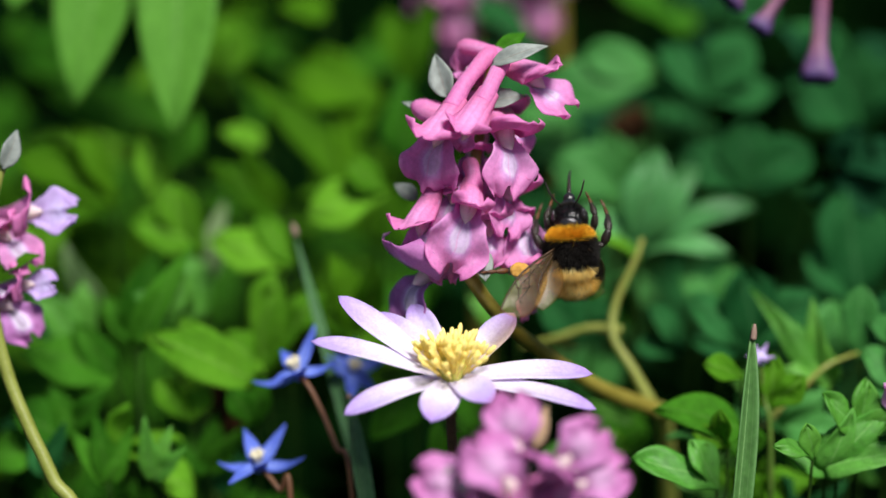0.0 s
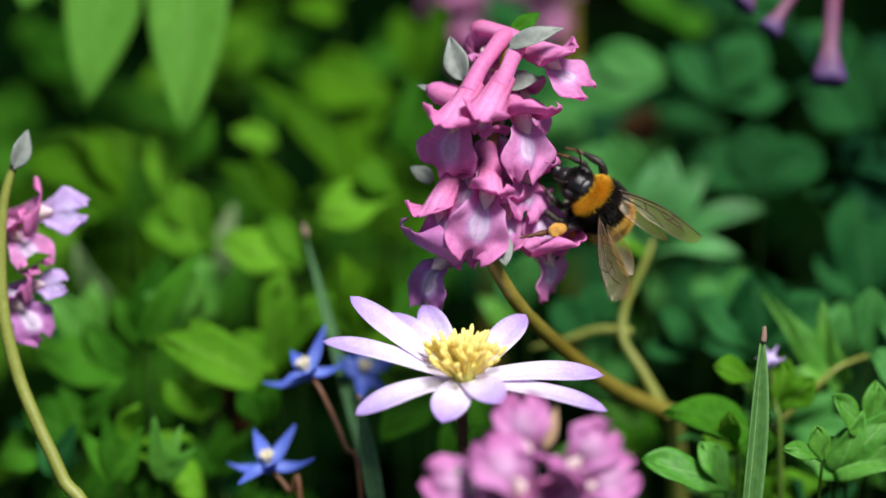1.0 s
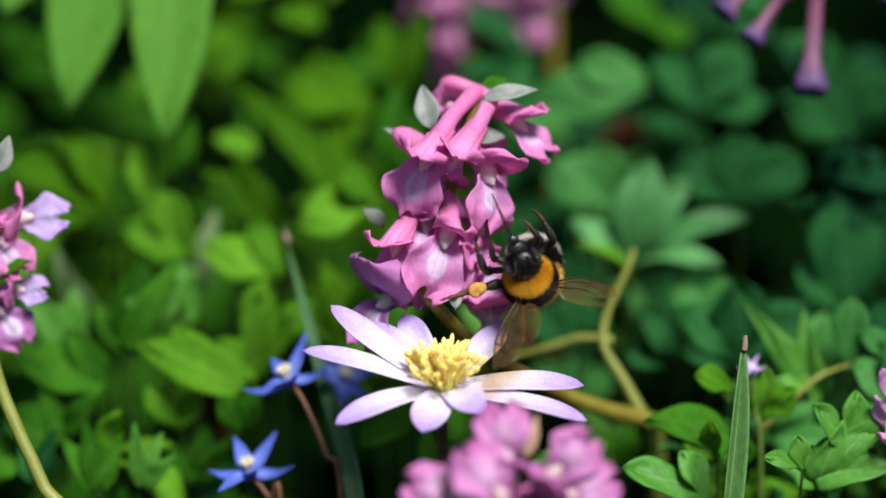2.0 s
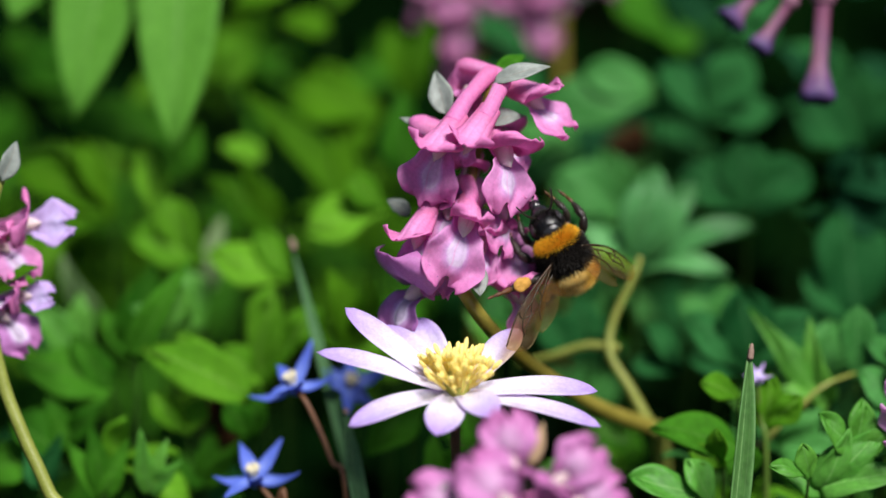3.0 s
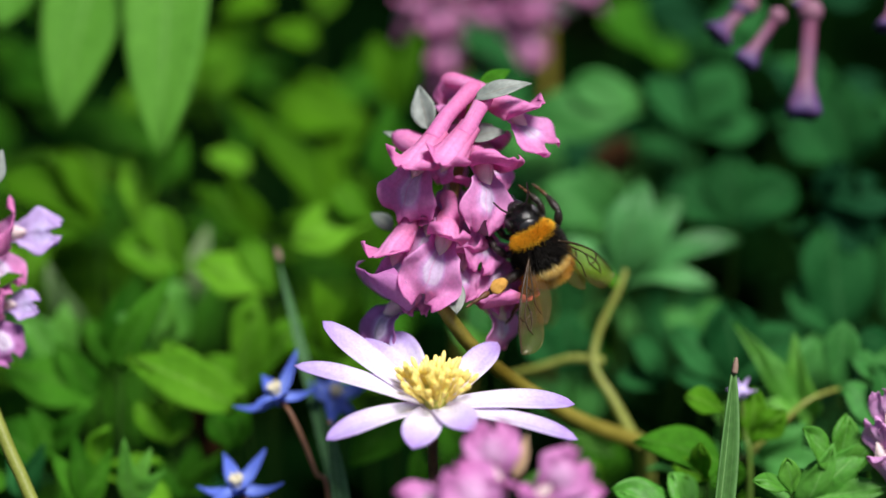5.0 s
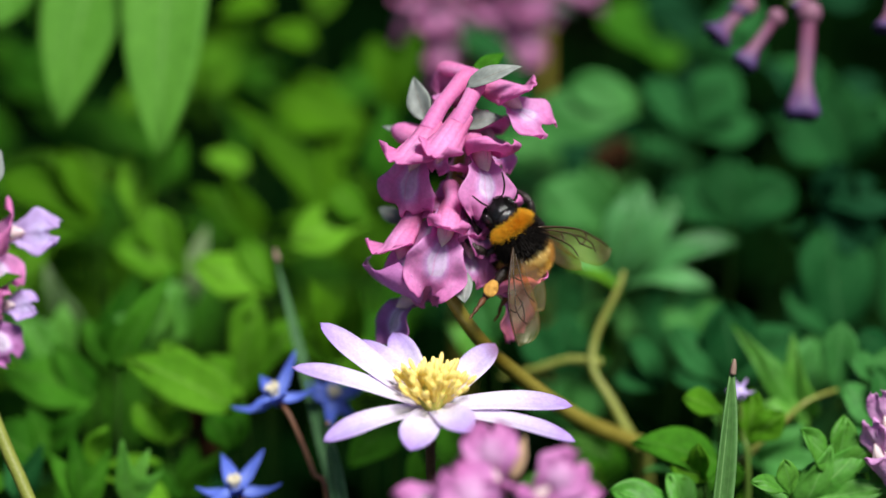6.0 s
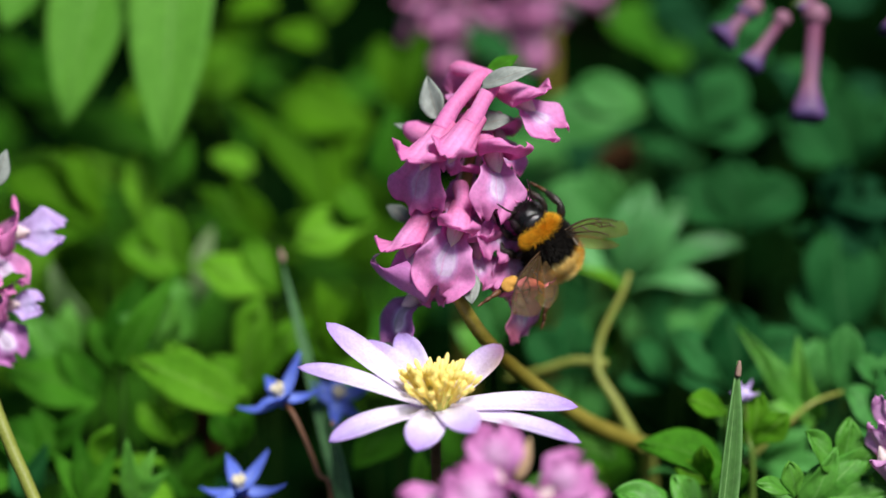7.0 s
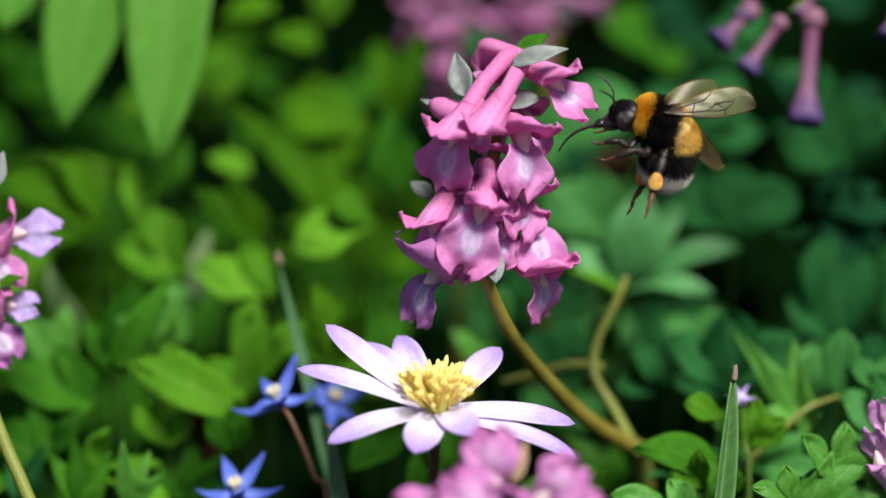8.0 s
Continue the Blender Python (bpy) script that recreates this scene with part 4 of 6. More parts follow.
leafy("corydalis_leaf", "green lobed leaf of the ground cover", "leaf", MID, (0.0311, 0.0689, 0.0000), [((0.0306, 0.0609, 0.0784), (0.0235, 0.0600, 0.0830), 5.9, "obovate"), ((0.0306, 0.0609, 0.0784), (0.0273, 0.0593, 0.0875), 5.9, "obovate")], normal=(-0.5015, -0.6639, 0.5166), bend=0.12, lobes=0.15, stalk_mat=SHADESTALK, r=0.3, wave=0.05)
leafy("lobed_leaf", "green lobed leaf of the ground cover", "leaf", MID, (-0.0088, 0.0595, 0.0000), [((-0.0078, 0.0515, 0.0819), (-0.0136, 0.0509, 0.0904), 5.8, "obovate"), ((-0.0078, 0.0515, 0.0819), (-0.0088, 0.0530, 0.0907), 5.8, "obovate")], normal=(0.1230, -0.5027, 0.9637), bend=0.12, lobes=0.2, stalk_mat=SHADESTALK, r=0.3, wave=0.05)
leafy("lobed_leaf", "fresh green lobed corydalis leaf", "leaf", FRESH, (0.0057, 0.0549, 0.0000), [((0.0066, 0.0469, 0.0839), (0.0018, 0.0463, 0.0903), 5.4, "lance"), ((0.0066, 0.0469, 0.0839), (0.0084, 0.0478, 0.0919), 4.8, "lance")], normal=(-0.2153, -0.4870, 1.0068), bend=0.12, lobes=0.1, stalk_mat=SHADESTALK, r=0.3, wave=0.05)
leafy("lobed_leaf", "green lobed leaf of the ground cover", "leaf", MID, (0.0323, 0.0433, 0.0000), [((0.0284, 0.0353, 0.0665), (0.0206, 0.0328, 0.0738), 5.7, "ovate"), ((0.0284, 0.0353, 0.0665), (0.0290, 0.0333, 0.0746), 4.7, "ovate")], normal=(0.0925, -0.6314, 0.6071), bend=0.12, lobes=0.1, stalk_mat=SHADESTALK, r=0.3, wave=0.05)
leafy("corydalis_leaf", "bluish green corydalis leaf in half shade", "leaf", SEA, (0.0448, 0.0550, 0.0000), [((0.0449, 0.0470, 0.0843), (0.0378, 0.0468, 0.0925), 5.7, "obovate"), ((0.0449, 0.0470, 0.0843), (0.0454, 0.0478, 0.0942), 5.7, "obovate")], normal=(-0.1877, -0.4846, 1.0137), bend=0.12, lobes=0.15, stalk_mat=SHADESTALK, r=0.3, wave=0.05)
leafy("narrow_leaf", "narrow green leaflets near the soil", "leaf", MID, (-0.0550, 0.0202, 0.0000), [((-0.0560, 0.0122, 0.0732), (-0.0615, 0.0131, 0.0820), 4.1, "lance"), ((-0.0560, 0.0122, 0.0732), (-0.0576, 0.0135, 0.0852), 4.1, "lance"), ((-0.0560, 0.0122, 0.0732), (-0.0518, 0.0138, 0.0818), 3.9, "lance")], normal=(0.1972, -0.7442, 0.5893), bend=0.12, lobes=0, stalk_mat=SHADESTALK, r=0.3, wave=0.05)
leafy("narrow_leaf", "narrow green leaflets near the soil", "leaf", FRESH, (-0.0456, 0.0185, 0.0000), [((-0.0482, 0.0105, 0.0741), (-0.0497, 0.0112, 0.0844), 3.9, "lance"), ((-0.0482, 0.0105, 0.0741), (-0.0456, 0.0113, 0.0829), 3.5, "lance"), ((-0.0482, 0.0105, 0.0741), (-0.0433, 0.0084, 0.0805), 3.5, "lance")], normal=(-0.2028, -0.7452, 0.5861), bend=0.12, lobes=0, stalk_mat=SHADESTALK, r=0.3, wave=0.05)
leafy("narrow_leaf", "narrow bluish leaflets in shade", "leaf", BLUEGREEN, (-0.0683, 0.0243, 0.0000), [((-0.0665, 0.0163, 0.0726), (-0.0686, 0.0178, 0.0798), 4.1, "lance"), ((-0.0665, 0.0163, 0.0726), (-0.0629, 0.0162, 0.0815), 4.1, "lance")], normal=(0.1972, -0.7442, 0.5893), bend=0.12, lobes=0, stalk_mat=SHADESTALK, r=0.3, wave=0.05)
leafy("lobed_leaf", "green lobed leaf of the ground cover", "leaf", MID, (-0.0353, 0.0287, 0.0000), [((-0.0325, 0.0207, 0.0788), (-0.0366, 0.0181, 0.0858), 4.5, "obovate"), ((-0.0325, 0.0207, 0.0788), (-0.0313, 0.0193, 0.0873), 4.2, "obovate")], normal=(-0.2576, -0.6307, 0.6087), bend=0.12, lobes=0.12, stalk_mat=SHADESTALK, r=0.3, wave=0.05)
leafy("lobed_leaf", "fresh green lobed corydalis leaf", "leaf", FRESH, (-0.0420, 0.0561, 0.0000), [((-0.0431, 0.0481, 0.0871), (-0.0502, 0.0448, 0.0925), 5.7, "obovate"), ((-0.0431, 0.0481, 0.0871), (-0.0458, 0.0493, 0.0969), 5.7, "obovate")], normal=(0.1037, -0.5877, 0.7284), bend=0.12, lobes=0.12, stalk_mat=SHADESTALK, r=0.3, wave=0.08)
leafy("lobed_leaf", "lime green lobed leaf in sunlight", "leaf", LIME, (-0.0451, 0.0625, 0.0000), [((-0.0435, 0.0545, 0.0960), (-0.0551, 0.0532, 0.1023), 8.1, "obovate"), ((-0.0435, 0.0545, 0.0960), (-0.0497, 0.0546, 0.1079), 6.7, "obovate")], normal=(-0.3876, -0.5307, 0.8858), bend=0.12, lobes=0.12, stalk_mat=SHADESTALK, r=0.3, wave=0.08)
leafy("lobed_leaf", "fresh green lobed corydalis leaf", "leaf", FRESH, (-0.0624, 0.0480, 0.0000), [((-0.0621, 0.0400, 0.0852), (-0.0701, 0.0399, 0.0942), 6.8, "ovate"), ((-0.0621, 0.0400, 0.0852), (-0.0628, 0.0413, 0.0958), 5.6, "ovate")], normal=(-0.2078, -0.5772, 0.7571), bend=0.12, lobes=0.12, stalk_mat=SHADESTALK, r=0.3, wave=0.08)
leafy("lobed_leaf", "lime green lobed leaf in sunlight", "leaf", LIME, (-0.0710, 0.0587, 0.0000), [((-0.0690, 0.0507, 0.0941), (-0.0762, 0.0506, 0.1012), 6.7, "obovate"), ((-0.0690, 0.0507, 0.0941), (-0.0684, 0.0502, 0.1045), 5.7, "obovate")], normal=(0.0887, -0.6770, 0.4810), bend=0.12, lobes=0.12, stalk_mat=SHADESTALK, r=0.3, wave=0.08)
leafy("lobed_leaf", "fresh green lobed corydalis leaf", "leaf", FRESH, (-0.0501, 0.0416, 0.0000), [((-0.0462, 0.0336, 0.0910), (-0.0528, 0.0328, 0.0972), 5.5, "ovate"), ((-0.0462, 0.0336, 0.0910), (-0.0448, 0.0323, 0.1013), 5.5, "ovate")], normal=(0.3832, -0.5725, 0.7707), bend=0.12, lobes=0.12, stalk_mat=SHADESTALK, r=0.3, wave=0.08)
leafy("corydalis_leaf", "fresh green lobed corydalis leaf", "leaf", FRESH, (0.0598, 0.0071, 0.0000), [((0.0599, -0.0009, 0.0839), (0.0546, -0.0021, 0.0927), 4.8, "obovate"), ((0.0599, -0.0009, 0.0839), (0.0611, -0.0002, 0.0938), 4.3, "obovate"), ((0.0599, -0.0009, 0.0839), (0.0661, -0.0019, 0.0909), 4.8, "obovate")], normal=(0.2031, -0.5553, 0.8182), bend=0.12, lobes=0.15, stalk_mat=SHADESTALK, r=0.3, wave=0.08)
leafy("corydalis_leaf", "fresh green lobed corydalis leaf", "leaf", FRESH, (0.0501, 0.0027, 0.0000), [((0.0525, -0.0053, 0.0835), (0.0464, -0.0088, 0.0875), 3.4, "obovate"), ((0.0525, -0.0053, 0.0835), (0.0513, -0.0059, 0.0894), 3.4, "obovate")], normal=(-0.1143, -0.5113, 0.9396), bend=0.12, lobes=0.15, stalk_mat=SHADESTALK, r=0.3, wave=0.08)
leafy("corydalis_leaf", "lime green lobed leaf in sunlight", "leaf", LIME, (0.0422, 0.0106, 0.0000), [((0.0407, 0.0026, 0.0820), (0.0353, 0.0014, 0.0849), 4.0, "obovate"), ((0.0407, 0.0026, 0.0820), (0.0389, 0.0005, 0.0886), 3.5, "obovate")], normal=(-0.4401, -0.5153, 0.9282), bend=0.12, lobes=0.15, stalk_mat=SHADESTALK, r=0.3, wave=0.08)
leafy("corydalis_leaf", "fresh green lobed corydalis leaf", "leaf", SEA, (0.0673, 0.0301, 0.0000), [((0.0702, 0.0221, 0.0889), (0.0652, 0.0214, 0.0950), 5.4, "obovate"), ((0.0702, 0.0221, 0.0889), (0.0711, 0.0223, 0.0957), 5.4, "obovate")], normal=(0.2742, -0.4984, 0.9759), bend=0.12, lobes=0.15, stalk_mat=SHADESTALK, r=0.3, wave=0.05)
leafy("dry_leaf", "brown withered leaf on the soil", "leaf", DRYLEAF, (-0.0426, 0.0394, 0.0588), [((-0.0418, 0.0361, 0.0729), (-0.0330, 0.0343, 0.0798), 9, "ovate")], lobes=0)
leafy("dry_leaf", "brown withered leaf between the plants", "leaf", DRYLEAF, (0.0290, 0.0943, 0.0925), [((0.0285, 0.0910, 0.1068), (0.0344, 0.0857, 0.1041), 9, "ovate")], lobes=0)

# a pale branch among the low leaves
branch = thing("corydalis_shoot", "pale yellowish green shoot under low leaves", "plant", at=(0.0399, 0.0003, 0.0000))
part("stem", tube(fresh(), [(0, 0, -0.002), (0.0040, 0.0120, 0.0706), (0.0088, 0.0154, 0.0800), (0.0137, 0.0170, 0.0845), (0.0181, 0.0183, 0.0882), (0.0240, 0.0218, 0.0889)], [0.0008, 0.0007, 0.0006, 0.0005, 0.0004, 0.0003], 8, 30), STALK, branch)


# single blades
def grass_blade(label, foot, base, tip, width, mat, fold, tip_len):
    foot, base, tip = Vector(foot), Vector(base), Vector(tip)
    base = tip + (base - tip) * 1.9
    o = Vector((foot.x, foot.y, 0))
    top = thing("grass_blade", label, "blade", "upright blades", o)
    fn = leaf_fn(base - o, tip - o, width * MM, (0.25, -1, 0.2), "blade", 0.03, fold, 0, 0.01, 1)
    part("blade", sheet(fresh(), fn, 30, 10, 0.0004), mat, top)
    part("blade", sheet(fresh(), leaf_fn((0, 0, -0.002), base - o, width * MM, (0.25, -1, 0.2), "blade", 0.02, fold, 0, 0.01, 1), 10, 8, 0.0004), mat, top)
    d = (tip - base).normalized()
    part("tip", tube(fresh(), [tip - o - d * tip_len * MM, tip - o - d * tip_len * 0.5 * MM, tip - o], [0.0005, 0.00045, 0.0002], 8, 6), BROWNTIP, top, "dry brown tip")
    return top


grass_blade("upright grey-green blade with a brown dry tip", (0.0403, -0.0249, 0.0341), (0.0405, -0.0121, 0.0810), (0.0435, -0.0035, 0.1045), 3.1, GLAUCOUS, 0.6, 2.2)
grass_blade("slanting bluish-green blade with a brown tip", (-0.0126, -0.0129, 0.0262), (-0.0159, 0.0105, 0.0728), (-0.0266, 0.0340, 0.1081), 2.1, DARKBLADE, 0.3, 2.0)
grass_blade("short bluish-green blade beside the blue flowers", (-0.0124, -0.0172, 0.0290), (-0.0149, 0.0006, 0.0748), (-0.0173, 0.0089, 0.0890), 2.7, DARKBLADE, 0.3, 0.6)


# ---- corydalis flowers ----
def ease(t):
    t = max(0.0, min(1.0, t))
    return t * t * (3 - 2 * t)


def upper_petal(length=0.0122, flare=1.0, seed=0.0):
    """A slim blunt spur that widens into a hood, whose rounded limb turns up at the mouth."""
    bm = fresh()
    L = length
    bow = 0.0007 * math.sin(seed * 2.3)
    tube(bm, [(-L, bow, -0.0013), (-L + 0.0010, bow * 0.8, -0.0003), (-0.66 * L, bow * 0.3, 0.0004), (-0.5 * L, 0, 0.0005), (-0.0040, 0, 0.0002)], [0.00080, 0.00112, 0.00098, 0.00104, 0.00125], 16, 26)
    lift = 0.85 + 0.35 * math.sin(seed * 1.9)

    def limb(u, v):
        side = abs(v)
        t = min(1.0, u / 0.55)
        spread = (2.9 - 1.25 * ease(t)) * v
        r = 0.00118 + 0.00085 * t ** 1.6
        r *= 1 + 0.10 * t * noise.noise((2.0 * t, 1.4 * v, seed))
        p = Vector((-0.0056 + 0.0058 * t - 0.0010 * t * side ** 2, 1.08 * r * math.sin(spread), r * math.cos(spread) - 0.0001))
        if u > 0.55:
            q = (u - 0.55) / 0.45
            b = ease(q / 0.75)
            half = 0.0035 * flare * (1 - 0.55 * max(0, (q - 0.45) / 0.55) ** 2.2)
            notch = 0.16 * math.exp(-(v / 0.20) ** 2) * q ** 4
            reach = 0.0031 * flare * q * (1 - 0.38 * side ** 2.4 - notch)
            flat = Vector((p.x + reach, half * v, 0.0019 + lift * 0.0021 * flare * q ** 1.8 - 0.0002 * q))
            flat.z += 0.0009 * side ** 3 * q * math.sin(seed + 2.0 * v + 1.0)
            flat.z += 0.00045 * q * noise.noise((2.2 * q, 2.4 * v, seed + 5))
            p = p.lerp(flat, b) + Vector((reach * (1 - b), 0, 0))
        return p

    return sheet(bm, limb, 28, 22, 0.00020)


def lower_petal(size=1.0, droop=50, seed=0.0):
    """A channelled claw that spreads into a broad lip of two soft, rounded lobes."""
    bend = radians(droop)
    curl = 0.45 + 0.35 * math.sin(seed * 1.7)
    line, x, z, n = [], 0.0008, -0.0018, 60
    for i in range(n + 1):
        t = i / n
        a = bend * ease((t + 0.08) / 0.36) + curl * max(0, t - 0.45) ** 1.5
        line.append((x, z, a))
        x += 0.0063 / n * math.cos(a)
        z -= 0.0063 / n * math.sin(a)

    def lip(u, v):
        side = abs(v)
        if u < 0.2:
            t = u / 0.2
            return Vector((-0.0040 + 0.0048 * t, 0.0017 * v, -0.0011 - 0.0007 * t + 0.0011 * side ** 2)) * size
        t = (u - 0.2) / 0.8
        cut = 0.24 * math.exp(-((v + 0.06 * math.sin(seed)) / (0.20 + 0.05 * math.sin(3 * seed))) ** 2) * t ** 3.5
        r = t * (1 - cut + 0.045 * math.sin(8 * v + seed * 2) * t ** 3)
        w = 0.0025 + 0.0015 * ease(r / 0.36)
        if r > 0.48:
            w *= 1 - 0.52 * ((r - 0.48) / 0.52) ** 1.7
        w *= 1 + 0.06 * math.sin(10 * r + seed + (2 if v > 0 else 0))
        k = max(0, min(n - 1, int(r * n)))
        x0, z0, a = line[k]
        f = r * n - k
        x0 += (line[k + 1][0] - x0) * f
        z0 += (line[k + 1][1] - z0) * f
        off = 0.0010 * side ** 2 * (1 - r) - 0.0013 * side ** 2 * ease(r * 1.4) * (0.7 + 0.3 * math.sin(seed)) + 0.0008 * side ** 5 * r
        off += 0.0005 * math.exp(-(v / 0.25) ** 2) * math.sin(math.pi * min(1, r * 1.15))
        off += 0.0008 * r * side * math.sin(4.5 * r + 4 * v + seed) + 0.0013 * r * noise.noise((1.7 * r, 1.5 * v, seed))
        off += 0.0007 * r ** 2 * noise.noise((5 * r, 4.5 * v, seed + 3)) + 0.00045 * r * side ** 2 * math.sin(9 * r + 2 * seed)
        return Vector((x0 + off * math.sin(a), w * v, z0 + off * math.cos(a))) * size

    return sheet(fresh(), lip, 30, 24, 0.00020)


def inner_petals():
    """Two pale spoons that meet at the tip."""
    bm = fresh()
    for s in (-1, 1):
        def fn(u, v, s=s):
            a = math.pi * (0.5 + 0.45 * v)
            w = 0.0011 * math.sin(math.pi * (0.14 + 0.85 * u)) + 0.00002
            return Vector((-0.0030 + 0.0046 * u, s * (w * math.sin(a) - 0.0001), -0.0001 + w * 1.2 * math.cos(a) - 0.0007 * u * u))
        sheet(bm, fn, 12, 8, 0.0002)
    return bm


MESHES = {}


def petal_mesh(key, maker, mat):
    if key not in MESHES:
        ob = part("petal_pattern", maker(), mat)
        MESHES[key] = ob.data
        bpy.data.objects.remove(ob)
    return MESHES[key]


def floret(parent, spur, mouth, up, scale=1.0, mat=None, tube_mat=None, lip=1.0, flare=1.0, droop=50, seed=None):
    """One flower: a spurred upper petal, a broad lower lip and pale inner petals, on one axis from spur to mouth."""
    mat, tube_mat = mat or PINK, tube_mat or PINK_TUBE
    spur, mouth = Vector(spur), Vector(mouth)
    x = (mouth - spur).normalized()
    y = Vector(up).cross(x).normalized()
    m3 = Matrix((x, y, x.cross(y))).transposed()
    seed = len(parent.children) // 3 % 3 if seed is None else seed
    length = max(0.0085, round((mouth - spur).length / scale, 3))
    m = Matrix.Translation(mouth) @ m3.to_4x4() @ Matrix.Diagonal((scale, scale, scale, 1))
    for name, key, maker, mt in (("upper_petal", ("u", flare, tube_mat.name, seed, length), lambda: upper_petal(length, flare, seed * 1.7), tube_mat), ("lower_petal", ("l", lip, mat.name, seed, droop), lambda: lower_petal(lip, droop, seed * 2.1), mat), ("inner_petals", ("i",), inner_petals, CREAM)):
        ob = new(name, petal_mesh(key, maker, mt))
        ob.parent = parent
        ob.matrix_basis = m


def bract(parent, base, tip, width, normal, mat=None, shape="ovate", fold=0.2):
    part("bract", sheet(fresh(), leaf_fn(base, tip, width * MM, normal, shape, 0.12, fold, 0, 0.03, width), 14, 8, 0.0003), mat or BRACT, parent, "grey-green bract")


corydalis = thing("corydalis", "pink corydalis with a drooping flower spike on an olive stem", "flower", at=(0.0308, 0.0217, 0.0799))
stem = part("stem", tube(fresh(), [(-0.0260, -0.0203, 0.0408), (-0.0245, -0.0218, 0.0369), (-0.0203, -0.0181, 0.0264), (-0.0129, -0.0099, 0.0139), (-0.0063, -0.0043, 0.0056), (0.0000, 0.0000, 0.0000)], [0.0009, 0.001, 0.0011, 0.0012, 0.0013, 0.0014], 12, 40), BROWNSTALK, corydalis, "smooth olive-brown stem")
part("lower_stem", tube(fresh(), [(0.0011, 0.0015, -0.0017), (-0.0000, 0.0001, 0.0002), (-0.0032, 0.0021, 0.0059), (-0.0062, 0.0049, 0.0106), (-0.0055, 0.0077, 0.0154), (-0.0023, 0.0100, 0.0218), (-0.0012, 0.0111, 0.0248)], [0.0011, 0.0011, 0.0008, 0.0007, 0.0006, 0.00055, 0.0005], 10, 36), STALK, corydalis, "pale yellow-green leaf stalk")
part("root_stem", tube(fresh(), [(0.0005, -0.0001, -0.0002), (0.0022, 0.0042, -0.0046), (0.0036, 0.0100, -0.0233), (0.0060, 0.0165, -0.0790)], [0.0014, 0.0014, 0.0015, 0.0016], 10, 20), STALK, corydalis)
part("side_stalk", tube(fresh(), [(-0.0050, 0.0052, 0.0115), (-0.0099, 0.0081, 0.0107), (-0.0153, 0.0094, 0.0085), (-0.0207, 0.0109, 0.0065)], [0.0008, 0.0007, 0.0006, 0.0004], 8, 20), STALK, corydalis)

spike = part("flower_spike", tube(fresh(), [(0.0001, 0.0027, -0.0014), (-0.0002, 0.0042, 0.0029), (-0.0000, 0.0059, 0.0076), (0.0008, 0.0092, 0.0136), (0.0021, 0.0115, 0.0200), (0.0035, 0.0131, 0.0274), (0.0046, 0.0141, 0.0301)], [0.001, 0.001, 0.0009, 0.0009, 0.0008, 0.0007, 0.0004], 10, 30), BROWNSTALK, corydalis)
spike.location = (-0.0245, -0.0218, 0.0369)
floret(spike, (-0.0002, 0.0182, 0.0311), (0.0103, 0.0108, 0.0270), (0.2949, -0.5078, 0.8025), scale=1.12, lip=0.9, droop=4, flare=1.1, seed=1)
floret(spike, (0.0033, 0.0144, 0.0312), (-0.0047, 0.0033, 0.0210), (-0.1545, -0.6302, 0.7577), scale=1.2, lip=1.0, droop=52, flare=1.15, seed=2)
floret(spike, (0.0059, 0.0100, 0.0300), (-0.0003, 0.0017, 0.0224), (0.0955, -0.6295, 0.7596), scale=1.2, lip=0.4, droop=50, flare=0.95, seed=3)
floret(spike, (0.0008, 0.0171, 0.0235), (0.0058, 0.0050, 0.0197), (0.3432, -0.1038, 0.8910), scale=1.2, lip=0.95, droop=50, flare=1.2, seed=4)
floret(spike, (-0.0039, 0.0082, 0.0139), (-0.0077, 0.0017, 0.0078), (-0.5048, -0.4259, 0.7340), scale=1.1, lip=0.95, droop=58, flare=1.1, seed=5)
floret(spike, (0.0011, 0.0090, 0.0150), (-0.0006, -0.0015, 0.0106), (0.2459, -0.6461, 0.7138), scale=1.15, lip=1.05, droop=52, flare=0.85, seed=6)
floret(spike, (0.0020, 0.0173, 0.0124), (0.0060, 0.0071, 0.0108), (0.5956, -0.3931, 0.6788), scale=1.15, lip=0.85, droop=45, flare=1.1, seed=7)
floret(spike, (0.0010, 0.0114, 0.0036), (0.0083, 0.0048, -0.0012), (0.5460, -0.5513, 0.6822), scale=1.4, lip=0.7, droop=66, flare=1.15, seed=8)
floret(spike, (0.0029, 0.0173, 0.0074), (0.0076, 0.0074, 0.0059), (0.2947, -0.4540, 0.8044), scale=1.12, lip=0.98, droop=50, flare=0.6, seed=9)
floret(spike, (-0.0005, 0.0092, -0.0009), (-0.0075, 0.0038, -0.0011), (-0.1073, -0.1820, 0.9684), scale=1.15, lip=0.9, droop=72, flare=1.9, seed=10, mat=MAUVE, tube_mat=MAUVE)
floret(spike, (0.0037, 0.0223, 0.0189), (0.0008, 0.0108, 0.0153), (-0.1053, -0.5491, 0.8351), scale=1.0, lip=0.8, droop=45, seed=16)
floret(spike, (0.0041, 0.0243, 0.0210), (0.0007, 0.0171, 0.0269), (-0.3060, -0.2334, 0.8258), scale=0.9, lip=0.6, droop=20, seed=11)
floret(spike, (0.0019, 0.0227, 0.0210), (0.0064, 0.0137, 0.0204), (0.1931, -0.1982, 0.9238), scale=1.0, lip=0.8, droop=40, seed=12)
floret(spike, (0.0003, 0.0167, 0.0121), (-0.0025, 0.0060, 0.0107), (-0.1053, -0.5491, 0.8351), scale=1.0, lip=0.8, droop=45, seed=13)
